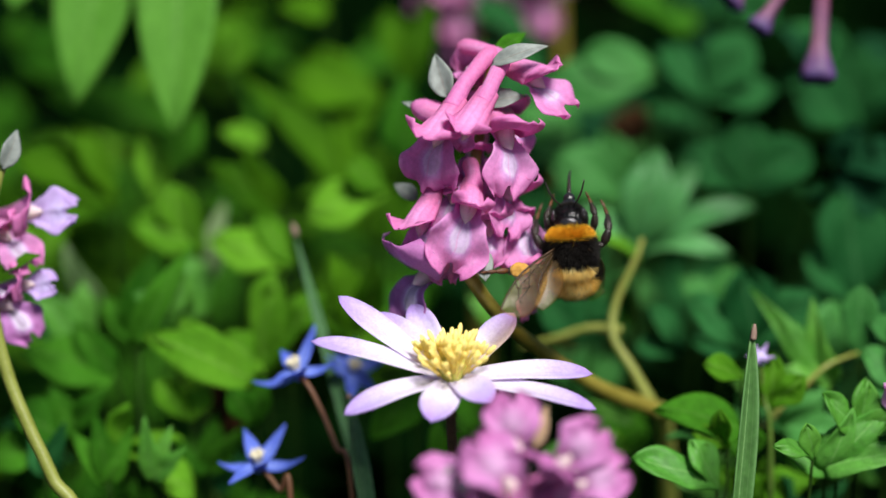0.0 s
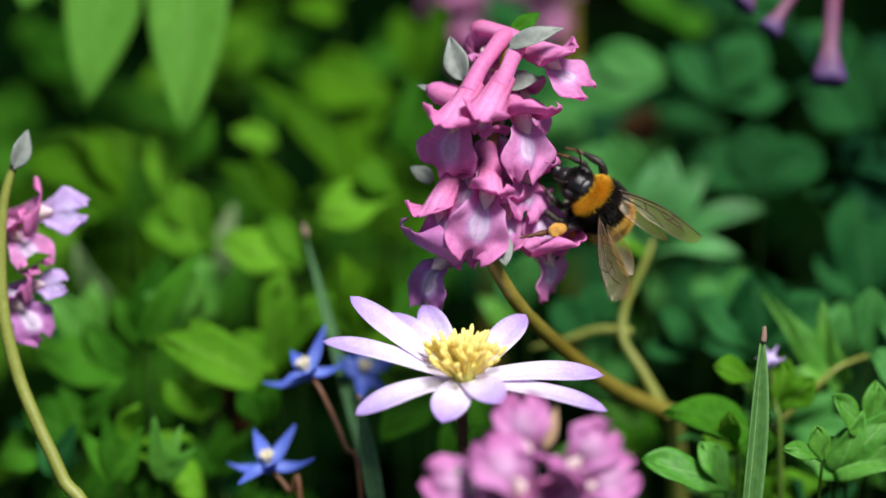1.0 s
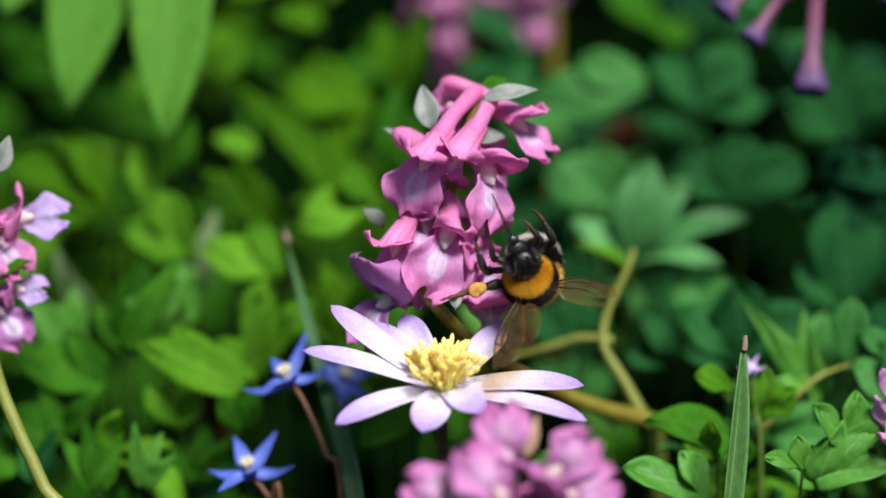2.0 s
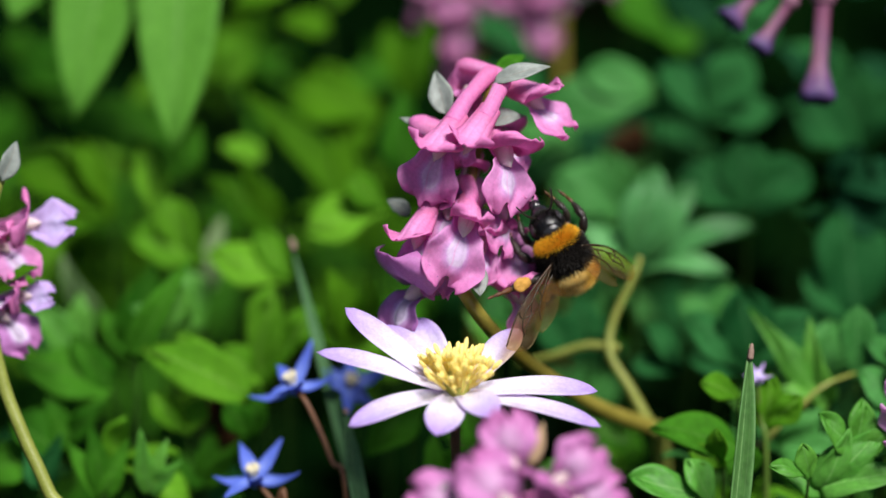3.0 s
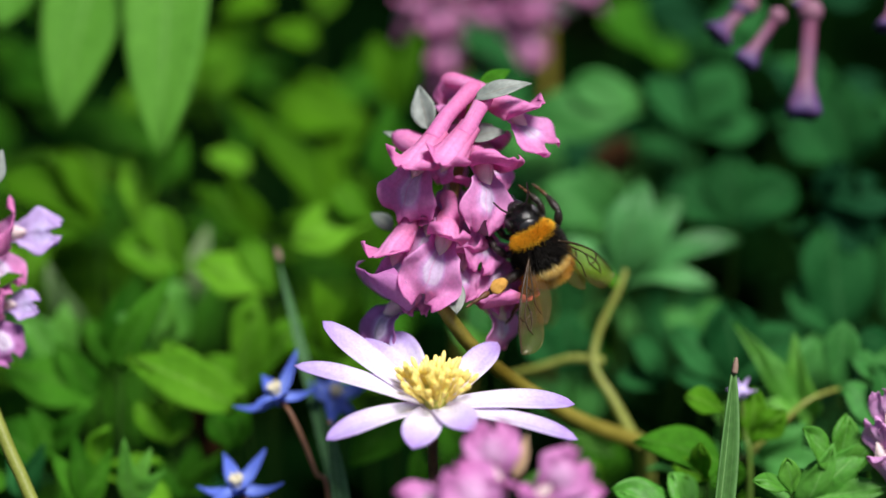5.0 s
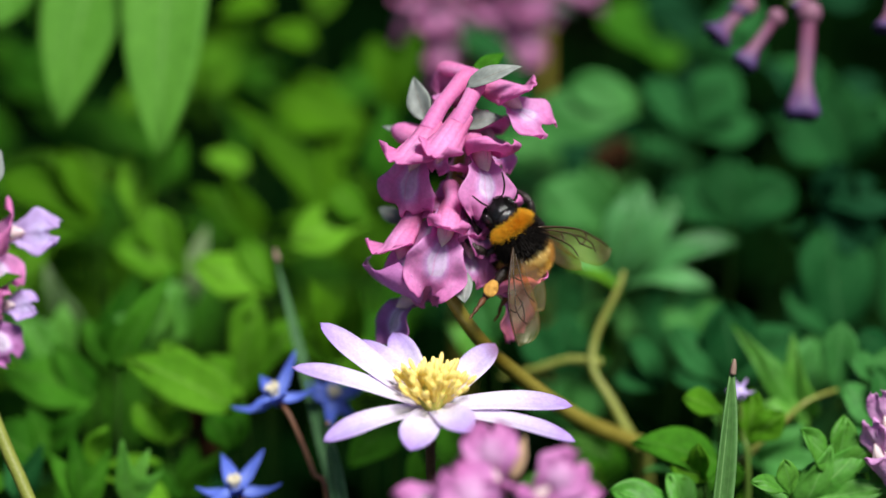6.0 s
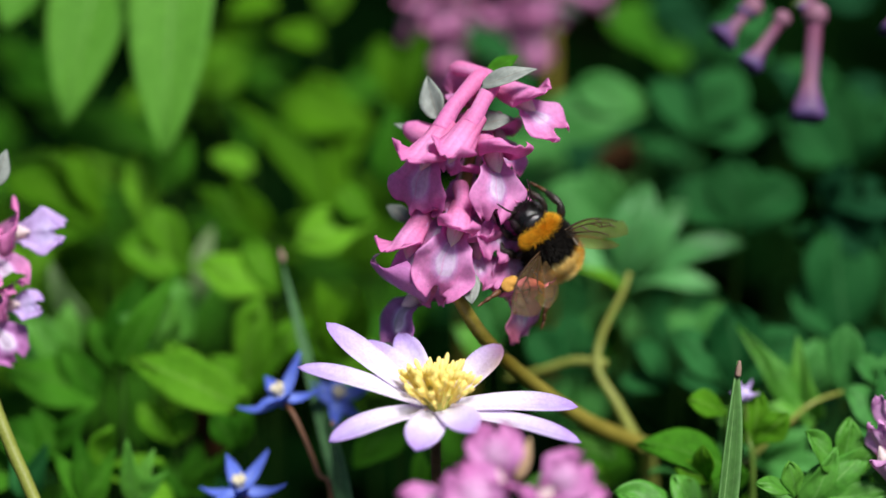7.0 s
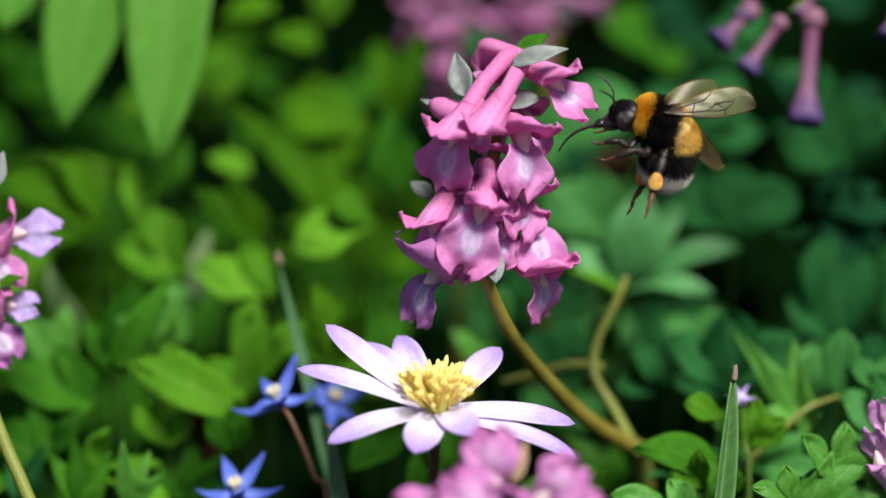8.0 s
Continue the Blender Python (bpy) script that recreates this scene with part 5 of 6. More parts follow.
floret(spike, (0.0012, 0.0160, 0.0078), (0.0027, 0.0052, 0.0057), (0.1947, -0.5483, 0.8375), scale=1.0, lip=0.75, droop=45, seed=14)
floret(spike, (-0.0001, 0.0151, 0.0054), (-0.0036, 0.0046, 0.0041), (-0.3052, -0.4555, 0.7996), scale=1.0, lip=0.85, droop=50, seed=15)
part("flower_bud", tube(fresh(), [(-0.0025, 0.0137, 0.0203), (-0.0046, 0.0130, 0.0212), (-0.0067, 0.0132, 0.0220), (-0.0080, 0.0135, 0.0226)], [0.0012, 0.0019, 0.0017, 0.0008], 12, 14), PINK_TUBE, spike, "closed pink bud")
bract(spike, (-0.0029, 0.0119, 0.0240), (-0.0046, 0.0151, 0.0300), 3.7, (-0.3012, -0.9074, 0.4312))
bract(spike, (0.0036, 0.0086, 0.0297), (0.0118, 0.0086, 0.0327), 2.9, (-0.0045, -0.6768, 0.7758))
bract(spike, (0.0043, 0.0149, 0.0295), (0.0094, 0.0180, 0.0323), 2.6, (0.0963, -0.7105, 0.6826), MID)
bract(spike, (0.0025, 0.0104, 0.0231), (0.0085, 0.0100, 0.0246), 3.4, (0.0955, -0.5825, 0.7427))
bract(spike, (-0.0079, 0.0115, 0.0082), (-0.0112, 0.0130, 0.0104), 2.6, (-0.2044, -0.5832, 0.7403))
bract(spike, (-0.0002, 0.0017, 0.0047), (0.0017, -0.0040, 0.0008), 3.6, (0.2980, -0.7779, 0.4960), shape="obovate")
bract(spike, (-0.0071, 0.0141, 0.0215), (-0.0097, 0.0146, 0.0228), 1.2, (-0.0045, -0.5828, 0.7419))


def far_spike(name_label, foot, low, high, count, mat, tube_mat, scale, seed, face=-1.57):
    """A spike with its flowers set round the axis."""
    rnd = random.Random(seed)
    foot, low, high = Vector(foot), Vector(low), Vector(high)
    o = Vector((foot.x, foot.y, 0))
    top = thing("corydalis", name_label, "flower", "corydalis spikes", o)
    part("stem", tube(fresh(), [(0, 0, -0.002), (low - o) * 0.6, low - o, high - o], [0.0014, 0.0012, 0.001, 0.0005], 8, 20), BROWNSTALK, top)
    for i in range(count):
        t = (i + 0.5) / count
        a = face + (i % 3 - 1) * 1.1 + rnd.gauss(0, 0.3)
        c = low - o + (high - low) * t
        out = Vector((math.cos(a), math.sin(a), rnd.uniform(-0.35, 0.1)))
        floret(top, c - out * 0.002 + Vector((0, 0, 0.003)), c + out * 0.009, (0, 0, 1), scale * rnd.uniform(0.9, 1.1), mat, tube_mat)
        bract(top, c, c + out * 0.006 + Vector((0, 0, -0.002)), 3, (0, -0.5, 0.8))
    return top


far_spike("dull pink corydalis spike beyond the leaves", (0.0050, 0.0957, 0.0554), (0.0033, 0.1148, 0.1196), (0.0022, 0.1159, 0.1345), 6, FARPINK, FARPINK, 0.85, 2)
far_spike("dull pink corydalis spike beside another spike", (0.0190, 0.0957, 0.0554), (0.0202, 0.1153, 0.1209), (0.0196, 0.1163, 0.1355), 5, FARPINK, FARPINK, 0.85, 5)

# the low spike before the anemone
front = thing("corydalis", "pink corydalis spike with broad pale lobes beside the anemone", "flower", "corydalis spikes", (0.0083, -0.0526, 0.0341))
front.location.z = 0
part("stem", tube(fresh(), [(-0.0000, -0.0054, 0.0193), (0.0004, 0.0134, 0.0709), (-0.0002, 0.0180, 0.0895), (-0.0004, 0.0169, 0.0952)], [0.0014, 0.0013, 0.0012, 0.0008], 8, 20), BROWNSTALK, front)
floret(front, (-0.0004, 0.0170, 0.0938), (-0.0011, 0.0134, 0.1016), (0.0047, -0.9562, -0.2928), scale=0.98, lip=1.0, droop=50, mat=FRONTPINK, tube_mat=FRONTPINK, seed=21)
floret(front, (0.0010, 0.0169, 0.0936), (0.0052, 0.0127, 0.0997), (-0.4969, -0.8425, -0.1256), scale=0.95, lip=1.0, droop=40, mat=FRONTPINK, tube_mat=FRONTPINK, seed=22)
floret(front, (0.0010, 0.0163, 0.0918), (0.0070, 0.0117, 0.0968), (-0.6994, -0.6941, 0.1380), scale=0.95, lip=1.0, droop=45, mat=FRONTPINK, tube_mat=FRONTPINK, seed=23)
floret(front, (-0.0013, 0.0162, 0.0916), (-0.0077, 0.0117, 0.0967), (0.7005, -0.6906, 0.1492), scale=0.95, lip=1.0, droop=40, mat=FRONTPINK, tube_mat=FRONTPINK, seed=24)
floret(front, (0.0001, 0.0110, 0.0920), (-0.0016, 0.0081, 0.0985), (-0.0045, -0.6298, 0.7588), scale=1.1, lip=1.0, droop=50, mat=FRONTPINK, tube_mat=PINK_TUBE, seed=25)
bract(front, (0.0016, 0.0178, 0.0996), (0.0034, 0.0186, 0.1056), 1.9, (0.2000, -0.8713, 0.5300), TAN)
bract(front, (-0.0101, 0.0133, 0.0968), (-0.0095, 0.0133, 0.0998), 2.5, (0.2000, -0.8713, 0.5300))

# the pale spike at the side, on a curved stalk
side = thing("corydalis", "pale lilac corydalis spike on a curved yellow-green stalk", "flower", "corydalis spikes", (-0.0533, -0.0315, 0.0189))
side.location.z = 0
part("stem", tube(fresh(), [(0.0008, -0.0057, 0.0031), (-0.0027, 0.0196, 0.0697), (-0.0081, 0.0254, 0.0828), (-0.0116, 0.0289, 0.0895), (-0.0150, 0.0327, 0.0971), (-0.0171, 0.0365, 0.1074), (-0.0167, 0.0411, 0.1202), (-0.0142, 0.0440, 0.1282)], [0.0012, 0.0011, 0.001, 0.001, 0.001, 0.001, 0.0008, 0.0005], 10, 40), STALK, side)
floret(side, (-0.0201, 0.0531, 0.1138), (-0.0120, 0.0470, 0.1175), (0.0976, -0.8085, 0.5584), scale=1.1, lip=0.85, droop=20, flare=1.4, mat=PALE, seed=31)
floret(side, (-0.0200, 0.0493, 0.1033), (-0.0130, 0.0432, 0.1070), (0.0976, -0.8085, 0.5584), scale=0.85, lip=0.75, droop=20, flare=1.3, mat=PALE, seed=32)
floret(side, (-0.0215, 0.0505, 0.1155), (-0.0158, 0.0440, 0.1151), (-0.0053, -0.5488, 0.8359), scale=1.0, lip=0.9, droop=50, seed=33)
floret(side, (-0.0218, 0.0488, 0.1049), (-0.0162, 0.0422, 0.1043), (-0.1053, -0.5491, 0.8351), scale=1.0, lip=0.9, droop=60, mat=MAUVE, tube_mat=MAUVE, seed=34)
bract(side, (-0.0148, 0.0422, 0.1261), (-0.0126, 0.0451, 0.1312), 3.0, (0.5000, -0.6834, 0.4616))
bract(side, (-0.0160, 0.0420, 0.1095), (-0.0104, 0.0420, 0.1124), 3.4, (0.0939, -0.3265, 0.8629), OLIVE)

# the pink flower at the other side
edge = thing("corydalis", "pink corydalis flowers leaning over green leaves", "flower", "corydalis spikes", (0.0733, -0.0399, 0.0250))
edge.location.z = 0
part("stem", tube(fresh(), [(-0.0000, -0.0056, 0.0096), (-0.0016, 0.0140, 0.0634), (-0.0033, 0.0252, 0.0941), (-0.0041, 0.0280, 0.1018)], [0.0012, 0.0011, 0.001, 0.0006], 8, 20), BROWNSTALK, edge)
floret(edge, (-0.0009, 0.0368, 0.0839), (-0.0063, 0.0380, 0.0929), (-0.7011, -0.6262, 0.3261), scale=0.95, mat=PINK_PLAIN, tube_mat=PINK_PLAIN, flare=0.35, lip=0.75, droop=12)
floret(edge, (-0.0028, 0.0348, 0.0812), (-0.0080, 0.0356, 0.0894), (-0.7985, -0.6342, 0.0092), scale=0.95, mat=PINK_PLAIN, tube_mat=PINK_PLAIN, flare=0.35, lip=0.75, droop=12)

# hanging purple flowers on an upright stalk
hang = thing("corydalis", "purple tubular corydalis flowers hanging from a yellow stalk", "flower", "corydalis spikes", (0.0658, 0.0232, 0.0667))
hang.location.z = 0
part("stem", tube(fresh(), [(0.0026, -0.0019, 0.0148), (0.0261, 0.0187, 0.0888), (0.0224, 0.0367, 0.1499), (0.0059, 0.0337, 0.1534), (-0.0097, 0.0242, 0.1450)], [0.0014, 0.0012, 0.001, 0.0009, 0.0007], 8, 24), GREENSTALK, hang)


def trumpet(parent, top, mouth, r, label):
    top, mouth = Vector(top), Vector(mouth)
    bm = fresh()
    d = (mouth - top).normalized()
    a = d.orthogonal().normalized()
    b = d.cross(a)
    L = (mouth - top).length

    def fn(u, v):
        ang = math.pi * v
        w = r * MM * (0.26 + 0.06 * u + 2.0 * max(0, u - 0.62) ** 1.35 + (0.14 * math.cos(4 * ang) * max(0, u - 0.85) / 0.15)) - 0.3 * r * MM * max(0, u - 0.93) / 0.07
        return top + d * L * u + (a * math.cos(ang) + b * math.sin(ang)) * w

    sheet(bm, fn, 18, 20, 0.0003)
    blob(bm, top, (r * 0.5 * MM,) * 3)
    part("trumpet", bm, PURPLE, parent, label)


trumpet(hang, (-0.0067, 0.0219, 0.1444), (-0.0082, 0.0142, 0.1290), 4.2, "long purple tube with a violet rim")
trumpet(hang, (-0.0119, 0.0226, 0.1435), (-0.0174, 0.0190, 0.1364), 3.0, "short purple tube")
trumpet(hang, (-0.0163, 0.0262, 0.1445), (-0.0216, 0.0234, 0.1398), 3.6, "dull purple closed flower")
trumpet(hang, (-0.0061, 0.0253, 0.1480), (-0.0084, 0.0240, 0.1444), 2.4, "small purple bud")
trumpet(hang, (-0.0159, 0.0273, 0.1475), (-0.0175, 0.0258, 0.1434), 2.6, "small purple bud")
trumpet(hang, (0.0068, 0.0211, 0.1481), (0.0053, 0.0180, 0.1424), 3.4, "purple flower")


# ---- anemone ----
def petal_shape(u):
    return (0.52 + 0.48 * math.sin(math.pi * min(1, 0.08 + 0.62 * u)) ** 1.3) * max(0.0, 1 - max(0, (u - 0.62) / 0.38) ** 2.6) ** 0.6


SHAPES["anemone"] = petal_shape
anemone = thing("anemone", "white and lilac anemone with yellow stamens, wide open", "flower")
AC = Vector((0.0000, -0.0024, 0.1002))
STEM = [(0.0, 0.0, -0.002), (0.001, 0.0, 0.04), (-0.0004, -0.0041, 0.0934), (0.0000, -0.0026, 0.0997)]
part("stem", bristles(tube(fresh(), STEM, [0.0009, 0.0008, 0.0007, 0.0008], 10, 24), STEM[2:] + [curve_at(STEM, k / 40) for k in range(26, 40)], 0.0007, 500, 0.0011, 3), HAIRYSTALK, anemone, "thin hairy brown stem")


def anemone_petal(tip, width, bend, normal=(0, 0, 1), fold=0.12):
    """A petal whose origin is the flower's centre."""
    tip = Vector(tip) - AC
    fn = leaf_fn(tip.normalized() * 0.0012, tip, width * MM, normal, "anemone", bend, fold, 0, 0.012, width * 3)
    ob = part("petal", sheet(fresh(), fn, 22, 10, 0.00032), ANEMONE, anemone)
    ob.location = AC
    return ob


anemone_petal((-0.0168, 0.0075, 0.1091), 4.7, -0.05, (.3, -.35, .85))
anemone_petal((-0.0114, 0.0100, 0.1058), 4.8, 0.02, (.2, -.5, .8))
anemone_petal((-0.0060, 0.0110, 0.1064), 4.4, -0.03, (0, -.8, .6))
anemone_petal((0.0092, 0.0098, 0.1051), 4.6, -0.03, (-.3, -.7, .6))
petal_a = anemone_petal((0.0204, 0.0000, 0.1000), 4.8, 0.05, (0, -.2, .97))
petal_b = anemone_petal((0.0205, -0.0072, 0.0976), 4.2, 0.05, (0, -.1, .97))
anemone_petal((-0.0156, -0.0096, 0.0988), 4.9, 0.08, (-.1, -.2, .95))
anemone_petal((-0.0031, -0.0133, 0.0989), 5.6, 0.1, (0, -.5, .85))
anemone_petal((-0.0205, 0.0010, 0.1056), 4.3, 0.04, (.1, -.2, .95))
anemone_petal((0.0051, -0.0118, 0.1011), 5.0, 0.1, (0, -.5, .85))

bm = fresh()
blob(bm, AC + Vector((0, 0, 0.0016)), (0.0021, 0.0021, 0.0026), None, 16, 10, 0.12)
part("pistil", bm, PISTIL, anemone, "greenish centre")


def stamen_mesh():
    bm = fresh()
    tube(bm, [(0, 0, 0), (0, 0, 0.003)], [0.00017, 0.00015], 6, 3)
    bm2 = blob(bm, (0, 0, 0.0036), (0.00043, 0.00032, 0.00088), None, 8, 6)
    return bm2


stamen_first = part("stamen", stamen_mesh(), ANTHER, anemone)
rnd = random.Random(11)
first = True
for i in range(105):
    q = (i + 0.5) / 105
    rad, a = 0.0043 * math.sqrt(q), i * 2.39996 + rnd.gauss(0, 0.30)
    lean = rad / 0.0043 * 0.80 + rnd.gauss(0, 0.09)
    d = Vector((math.cos(a) * math.sin(lean), math.sin(a) * math.sin(lean), math.cos(lean)))
    rise = 0.0020 * (1 - 0.6 * q * q)
    m = Matrix.Translation(AC + Vector((math.cos(a) * rad * 0.62, math.sin(a) * rad * 0.62, rise + 0.0004))) @ d.to_track_quat("Z", "Y").to_matrix().to_4x4() @ pose(0, 0, 0, 0, 0, rnd.uniform(0, 180)) @ Matrix.Diagonal((1, 1, rnd.uniform(0.72, 1.25), 1))
    ob = stamen_first if first else new("stamen", stamen_first.data)
    ob.parent, ob.matrix_basis, first = anemone, m, False


# ---- blue squill ----
def squill(label, flowers, foot, stem_pts, mat=None, stem_mat=None, stem_label="thin reddish stem"):
    mat, stem_mat = mat or BLUE, stem_mat or REDSTALK
    foot = Vector(foot)
    o = Vector((foot.x, foot.y, 0))
    top = thing("squill", label, "flower", "blue squills", o)
    part("stem", tube(fresh(), [Vector((0, 0, -0.002))] + [Vector(p) - o for p in stem_pts], [0.00050, 0.00045, 0.0004, 0.00035], 8, 24), stem_mat, top, stem_label)
    for centre, facing, size, turn in flowers:
        c, n = Vector(centre) - o, Vector(facing).normalized()
        a = n.orthogonal().normalized()
        b = n.cross(a)
        for k in range(6):
            ang = turn + k * math.pi / 3
            d = a * math.cos(ang) + b * math.sin(ang)
            tip = c + d * size * (0.86 + 0.16 * math.sin(2.7 * k + 9 * turn)) * MM + n * size * (0.20 + 0.32 * math.sin(1.9 * k + 5 * turn)) * MM
            part("petal", sheet(fresh(), leaf_fn(c, tip, size * 0.36 * MM, n, "lance", -0.10 + 0.2 * math.sin(2.3 * k + turn), 0.12, 0, 0.02, k), 14, 8, 0.0003), mat, top)
        for k in range(6 if size > 4 else 0):
            ang = turn + 0.4 + k * math.pi / 3
            part("stamen", tube(fresh(), [c, c + n * 0.0024 + (a * math.cos(ang) + b * math.sin(ang)) * 0.0009], [0.00045, 0.00035], 6, 4), IVORY, top, "cream stamen")
        bm = fresh()
        blob(bm, c - n * 0.0004, (0.0012,) * 3)
        part("flower_base", bm, mat, top)
    return top


squill("blue squill with two star flowers on reddish stems", [((-0.0253, 0.0120, 0.0915), (-0.3000, -0.1492, 0.9057), 7.4, 0.2), ((-0.0172, 0.0202, 0.0879), (0.2500, -0.4457, 0.8220), 7.2, 0.75)], (-0.0161, -0.0129, 0.0262), [(-0.0169, 0.0018, 0.0723), (-0.0195, 0.0053, 0.0821), (-0.0230, 0.0091, 0.0894), (-0.0249, 0.0113, 0.0910)])
squill("blue squill star flower low among leaves", [((-0.0314, 0.0053, 0.0790), (-0.1000, -0.2432, 0.9399), 7.4, 0.1)], (-0.0273, -0.0146, 0.0273), [(-0.0264, 0.0006, 0.0719), (-0.0282, 0.0030, 0.0755), (-0.0308, 0.0046, 0.0784)])
squill("small pale blue flower behind a blade", [((0.0463, 0.0114, 0.0929), (0.0000, -0.5465, 0.8374), 2.4, 0.1)], (0.0485, 0.0014, 0.0478), [(0.0482, 0.0087, 0.0737), (0.0471, 0.0111, 0.0861), (0.0463, 0.0114, 0.0927)], PALE, GREENSTALK, "thin green stem")


# ---- bumblebee: +x forward, +z its back ----
bee = thing("bumblebee", "furry bumblebee with orange-yellow bands, white tail and pollen baskets", "insect")


def fur(bm, inside, count, centre, radii, length, seed, lean=(-0.5, 0, 0), thick=0.000032, turn=None):
    rnd = random.Random(seed)
    done = 0
    centre = Vector(centre)
    while done < count:
        p = Vector((rnd.gauss(0, 1), rnd.gauss(0, 1), rnd.gauss(0, 1))).normalized()
        s = Vector((p.x * radii[0], p.y * radii[1], p.z * radii[2]))
        n = Vector((p.x / radii[0], p.y / radii[1], p.z / radii[2])).normalized()
        if turn is not None:
            s, n = turn @ s, turn @ n
        if not inside(p, rnd):
            continue
        done += 1
        d = (n + Vector(lean) + Vector((rnd.gauss(0, 0.22), rnd.gauss(0, 0.22), rnd.gauss(0, 0.22)))).normalized()
        a = d.orthogonal().normalized() * thick
        b = d.cross(a)
        root = centre + s * 0.985
        mid = root + d * length * 0.55 * rnd.uniform(0.8, 1.2)
        tip = mid + (d + n * 0.25 + Vector((rnd.gauss(0, 0.32), rnd.gauss(0, 0.32), rnd.gauss(0, 0.32)))).normalized() * length * 0.5
        base = [bm.verts.new(root + a), bm.verts.new(root - a * 0.5 + b * 0.87), bm.verts.new(root - a * 0.5 - b * 0.87)]
        m2 = [bm.verts.new(mid + a * 0.75), bm.verts.new(mid - a * 0.37 + b * 0.65), bm.verts.new(mid - a * 0.37 - b * 0.65)]
        t = bm.verts.new(tip)
        for k in range(3):
            bm.faces.new((base[k], base[(k + 1) % 3], m2[(k + 1) % 3], m2[k]))
            bm.faces.new((m2[k], m2[(k + 1) % 3], t))


def hairs(name, mat, parent, label, *args, **kw):
    bm = fresh()
    fur(bm, *args, **kw)
    me = bpy.data.meshes.new(name)
    bm.to_mesh(me)
    bm.free()
    me.materials.append(mat)
    ob = new(name, me)
    ob.parent = parent
    return tagged(ob, label)


THORAX = (0.0040, 0.0039, 0.0035)
bm = fresh()
blob(bm, (0, 0, 0), THORAX, None, 24, 16)
thorax = part("thorax", bm, SKIN, bee, "black thorax under fur")
hairs("collar_fur", FUR_YELLOW, thorax, "orange-yellow collar of fur", lambda p, r: 0.57 + 0.10 * p.y * p.y + r.gauss(0, 0.06) < p.x < 0.88 + r.gauss(0, 0.06) and p.z > -0.30 + r.gauss(0, 0.15), 4600, (0, 0, 0), THORAX, 0.0013, 1)
hairs("rear_fur", FUR_PALE, thorax, "pale golden fringe of fur", lambda p, r: p.x < -0.66 + r.gauss(0, 0.07) and p.z > -0.15, 2400, (0, 0, 0), THORAX, 0.0016, 9, (-0.7, 0, 0.2))
hairs("back_fur", FUR_BLACK, thorax, "short black fur", lambda p, r: (-0.66 + r.gauss(0, 0.07) < p.x < 0.61 + r.gauss(0, 0.05)) or p.z < -0.30 or p.x > 0.88, 7500, (0, 0, 0), THORAX, 0.0011, 2)
hairs("stray_hair", FUR_BLACK, thorax, "sparse dark hairs", lambda p, r: p.x > 0.3 and p.z > -0.3, 420, (0, 0, 0), THORAX, 0.0013, 13, (-0.2, 0, 0.2))

# the abdomen turns on its waist, which is its origin
TURN = Euler((0, radians(-12), 0)).to_matrix()
ABD, ABC = (0.0056, 0.0042, 0.0040), (-0.0041, 0, -0.0007)
bm = fresh()
blob(bm, ABC, ABD, TURN, 24, 18)
abdomen = part("abdomen", bm, SKIN, bee, "black abdomen under fur")
hairs("band_fur", FUR_GOLD, abdomen, "golden band of fur", lambda p, r: 0.47 + r.gauss(0, 0.06) < p.x and p.z > 0.16 + r.gauss(0, 0.12) and abs(p.x - 0.60 + r.gauss(0, 0.03)) > 0.05, 4600, ABC, ABD, 0.0017, 3, (-0.55, 0, 0.0), turn=TURN)
hairs("pale_fur", FUR_PALE, abdomen, "pale golden fur tips", lambda p, r: 0.62 + r.gauss(0, 0.05) < p.x and p.z > 0.05, 1500, ABC, ABD, 0.0019, 14, (-0.45, 0, 0.15), turn=TURN)
hairs("dark_fur", FUR_BLACK, abdomen, "black band of fur", lambda p, r: (-0.42 < p.x < 0.50 + r.gauss(0, 0.06)) or (p.z < 0.2 and p.x > -0.42), 7800, ABC, ABD, 0.0012, 4, (-0.8, 0, -0.3), turn=TURN)
hairs("tail_fur", FUR_WHITE, abdomen, "white tail fur", lambda p, r: p.x < -0.40 + r.gauss(0, 0.06), 4000, ABC, ABD, 0.0016, 5, (-0.8, 0, -0.5), turn=TURN)
hairs("guard_hair", FUR_BLACK, abdomen, "sparse dark hairs", lambda p, r: 0.15 < p.x and p.z > -0.2, 750, ABC, ABD, 0.0018, 12, (-0.4, 0, 0.1), turn=TURN)

# head
bm = fresh()
blob(bm, (0.0050, 0, -0.0009), (0.0027, 0.0027, 0.0022), Euler((0, radians(28), 0)).to_matrix(), 20, 14)
blob(bm, (0.0068, 0, -0.0026), (0.0019, 0.0017, 0.0014), Euler((0, radians(32), 0)).to_matrix(), 14, 10)
blob(bm, (0.0086, 0, -0.0035), (0.0010, 0.0010, 0.0007), Euler((0, radians(40), 0)).to_matrix(), 12, 8)
blob(bm, (0.0046, 0, 0.0007), (0.0014, 0.0019, 0.0010), None, 14, 8)
head = part("head", bm, BLACK, bee, "shiny black head")
for s in (-1, 1):
    bm = fresh()
    blob(bm, (0.0056, s * 0.0023, -0.0010), (0.0013, 0.0007, 0.0018), Euler((0, radians(25), 0)).to_matrix(), 14, 10)
    part("eye", bm, EYE, head)
    part("antenna", tube(fresh(), [(0.0073, s * 0.0008, -0.0012), (0.0080, s * 0.0015, 0.0012), (0.0084, s * 0.0018, 0.0018), (0.0096, s * 0.0025, 0.0026), (0.0114, s * 0.0031, 0.0031)], [0.00012, 0.00012, 0.00015, 0.00016, 0.00012], 8, 20), LEGBLACK, head)
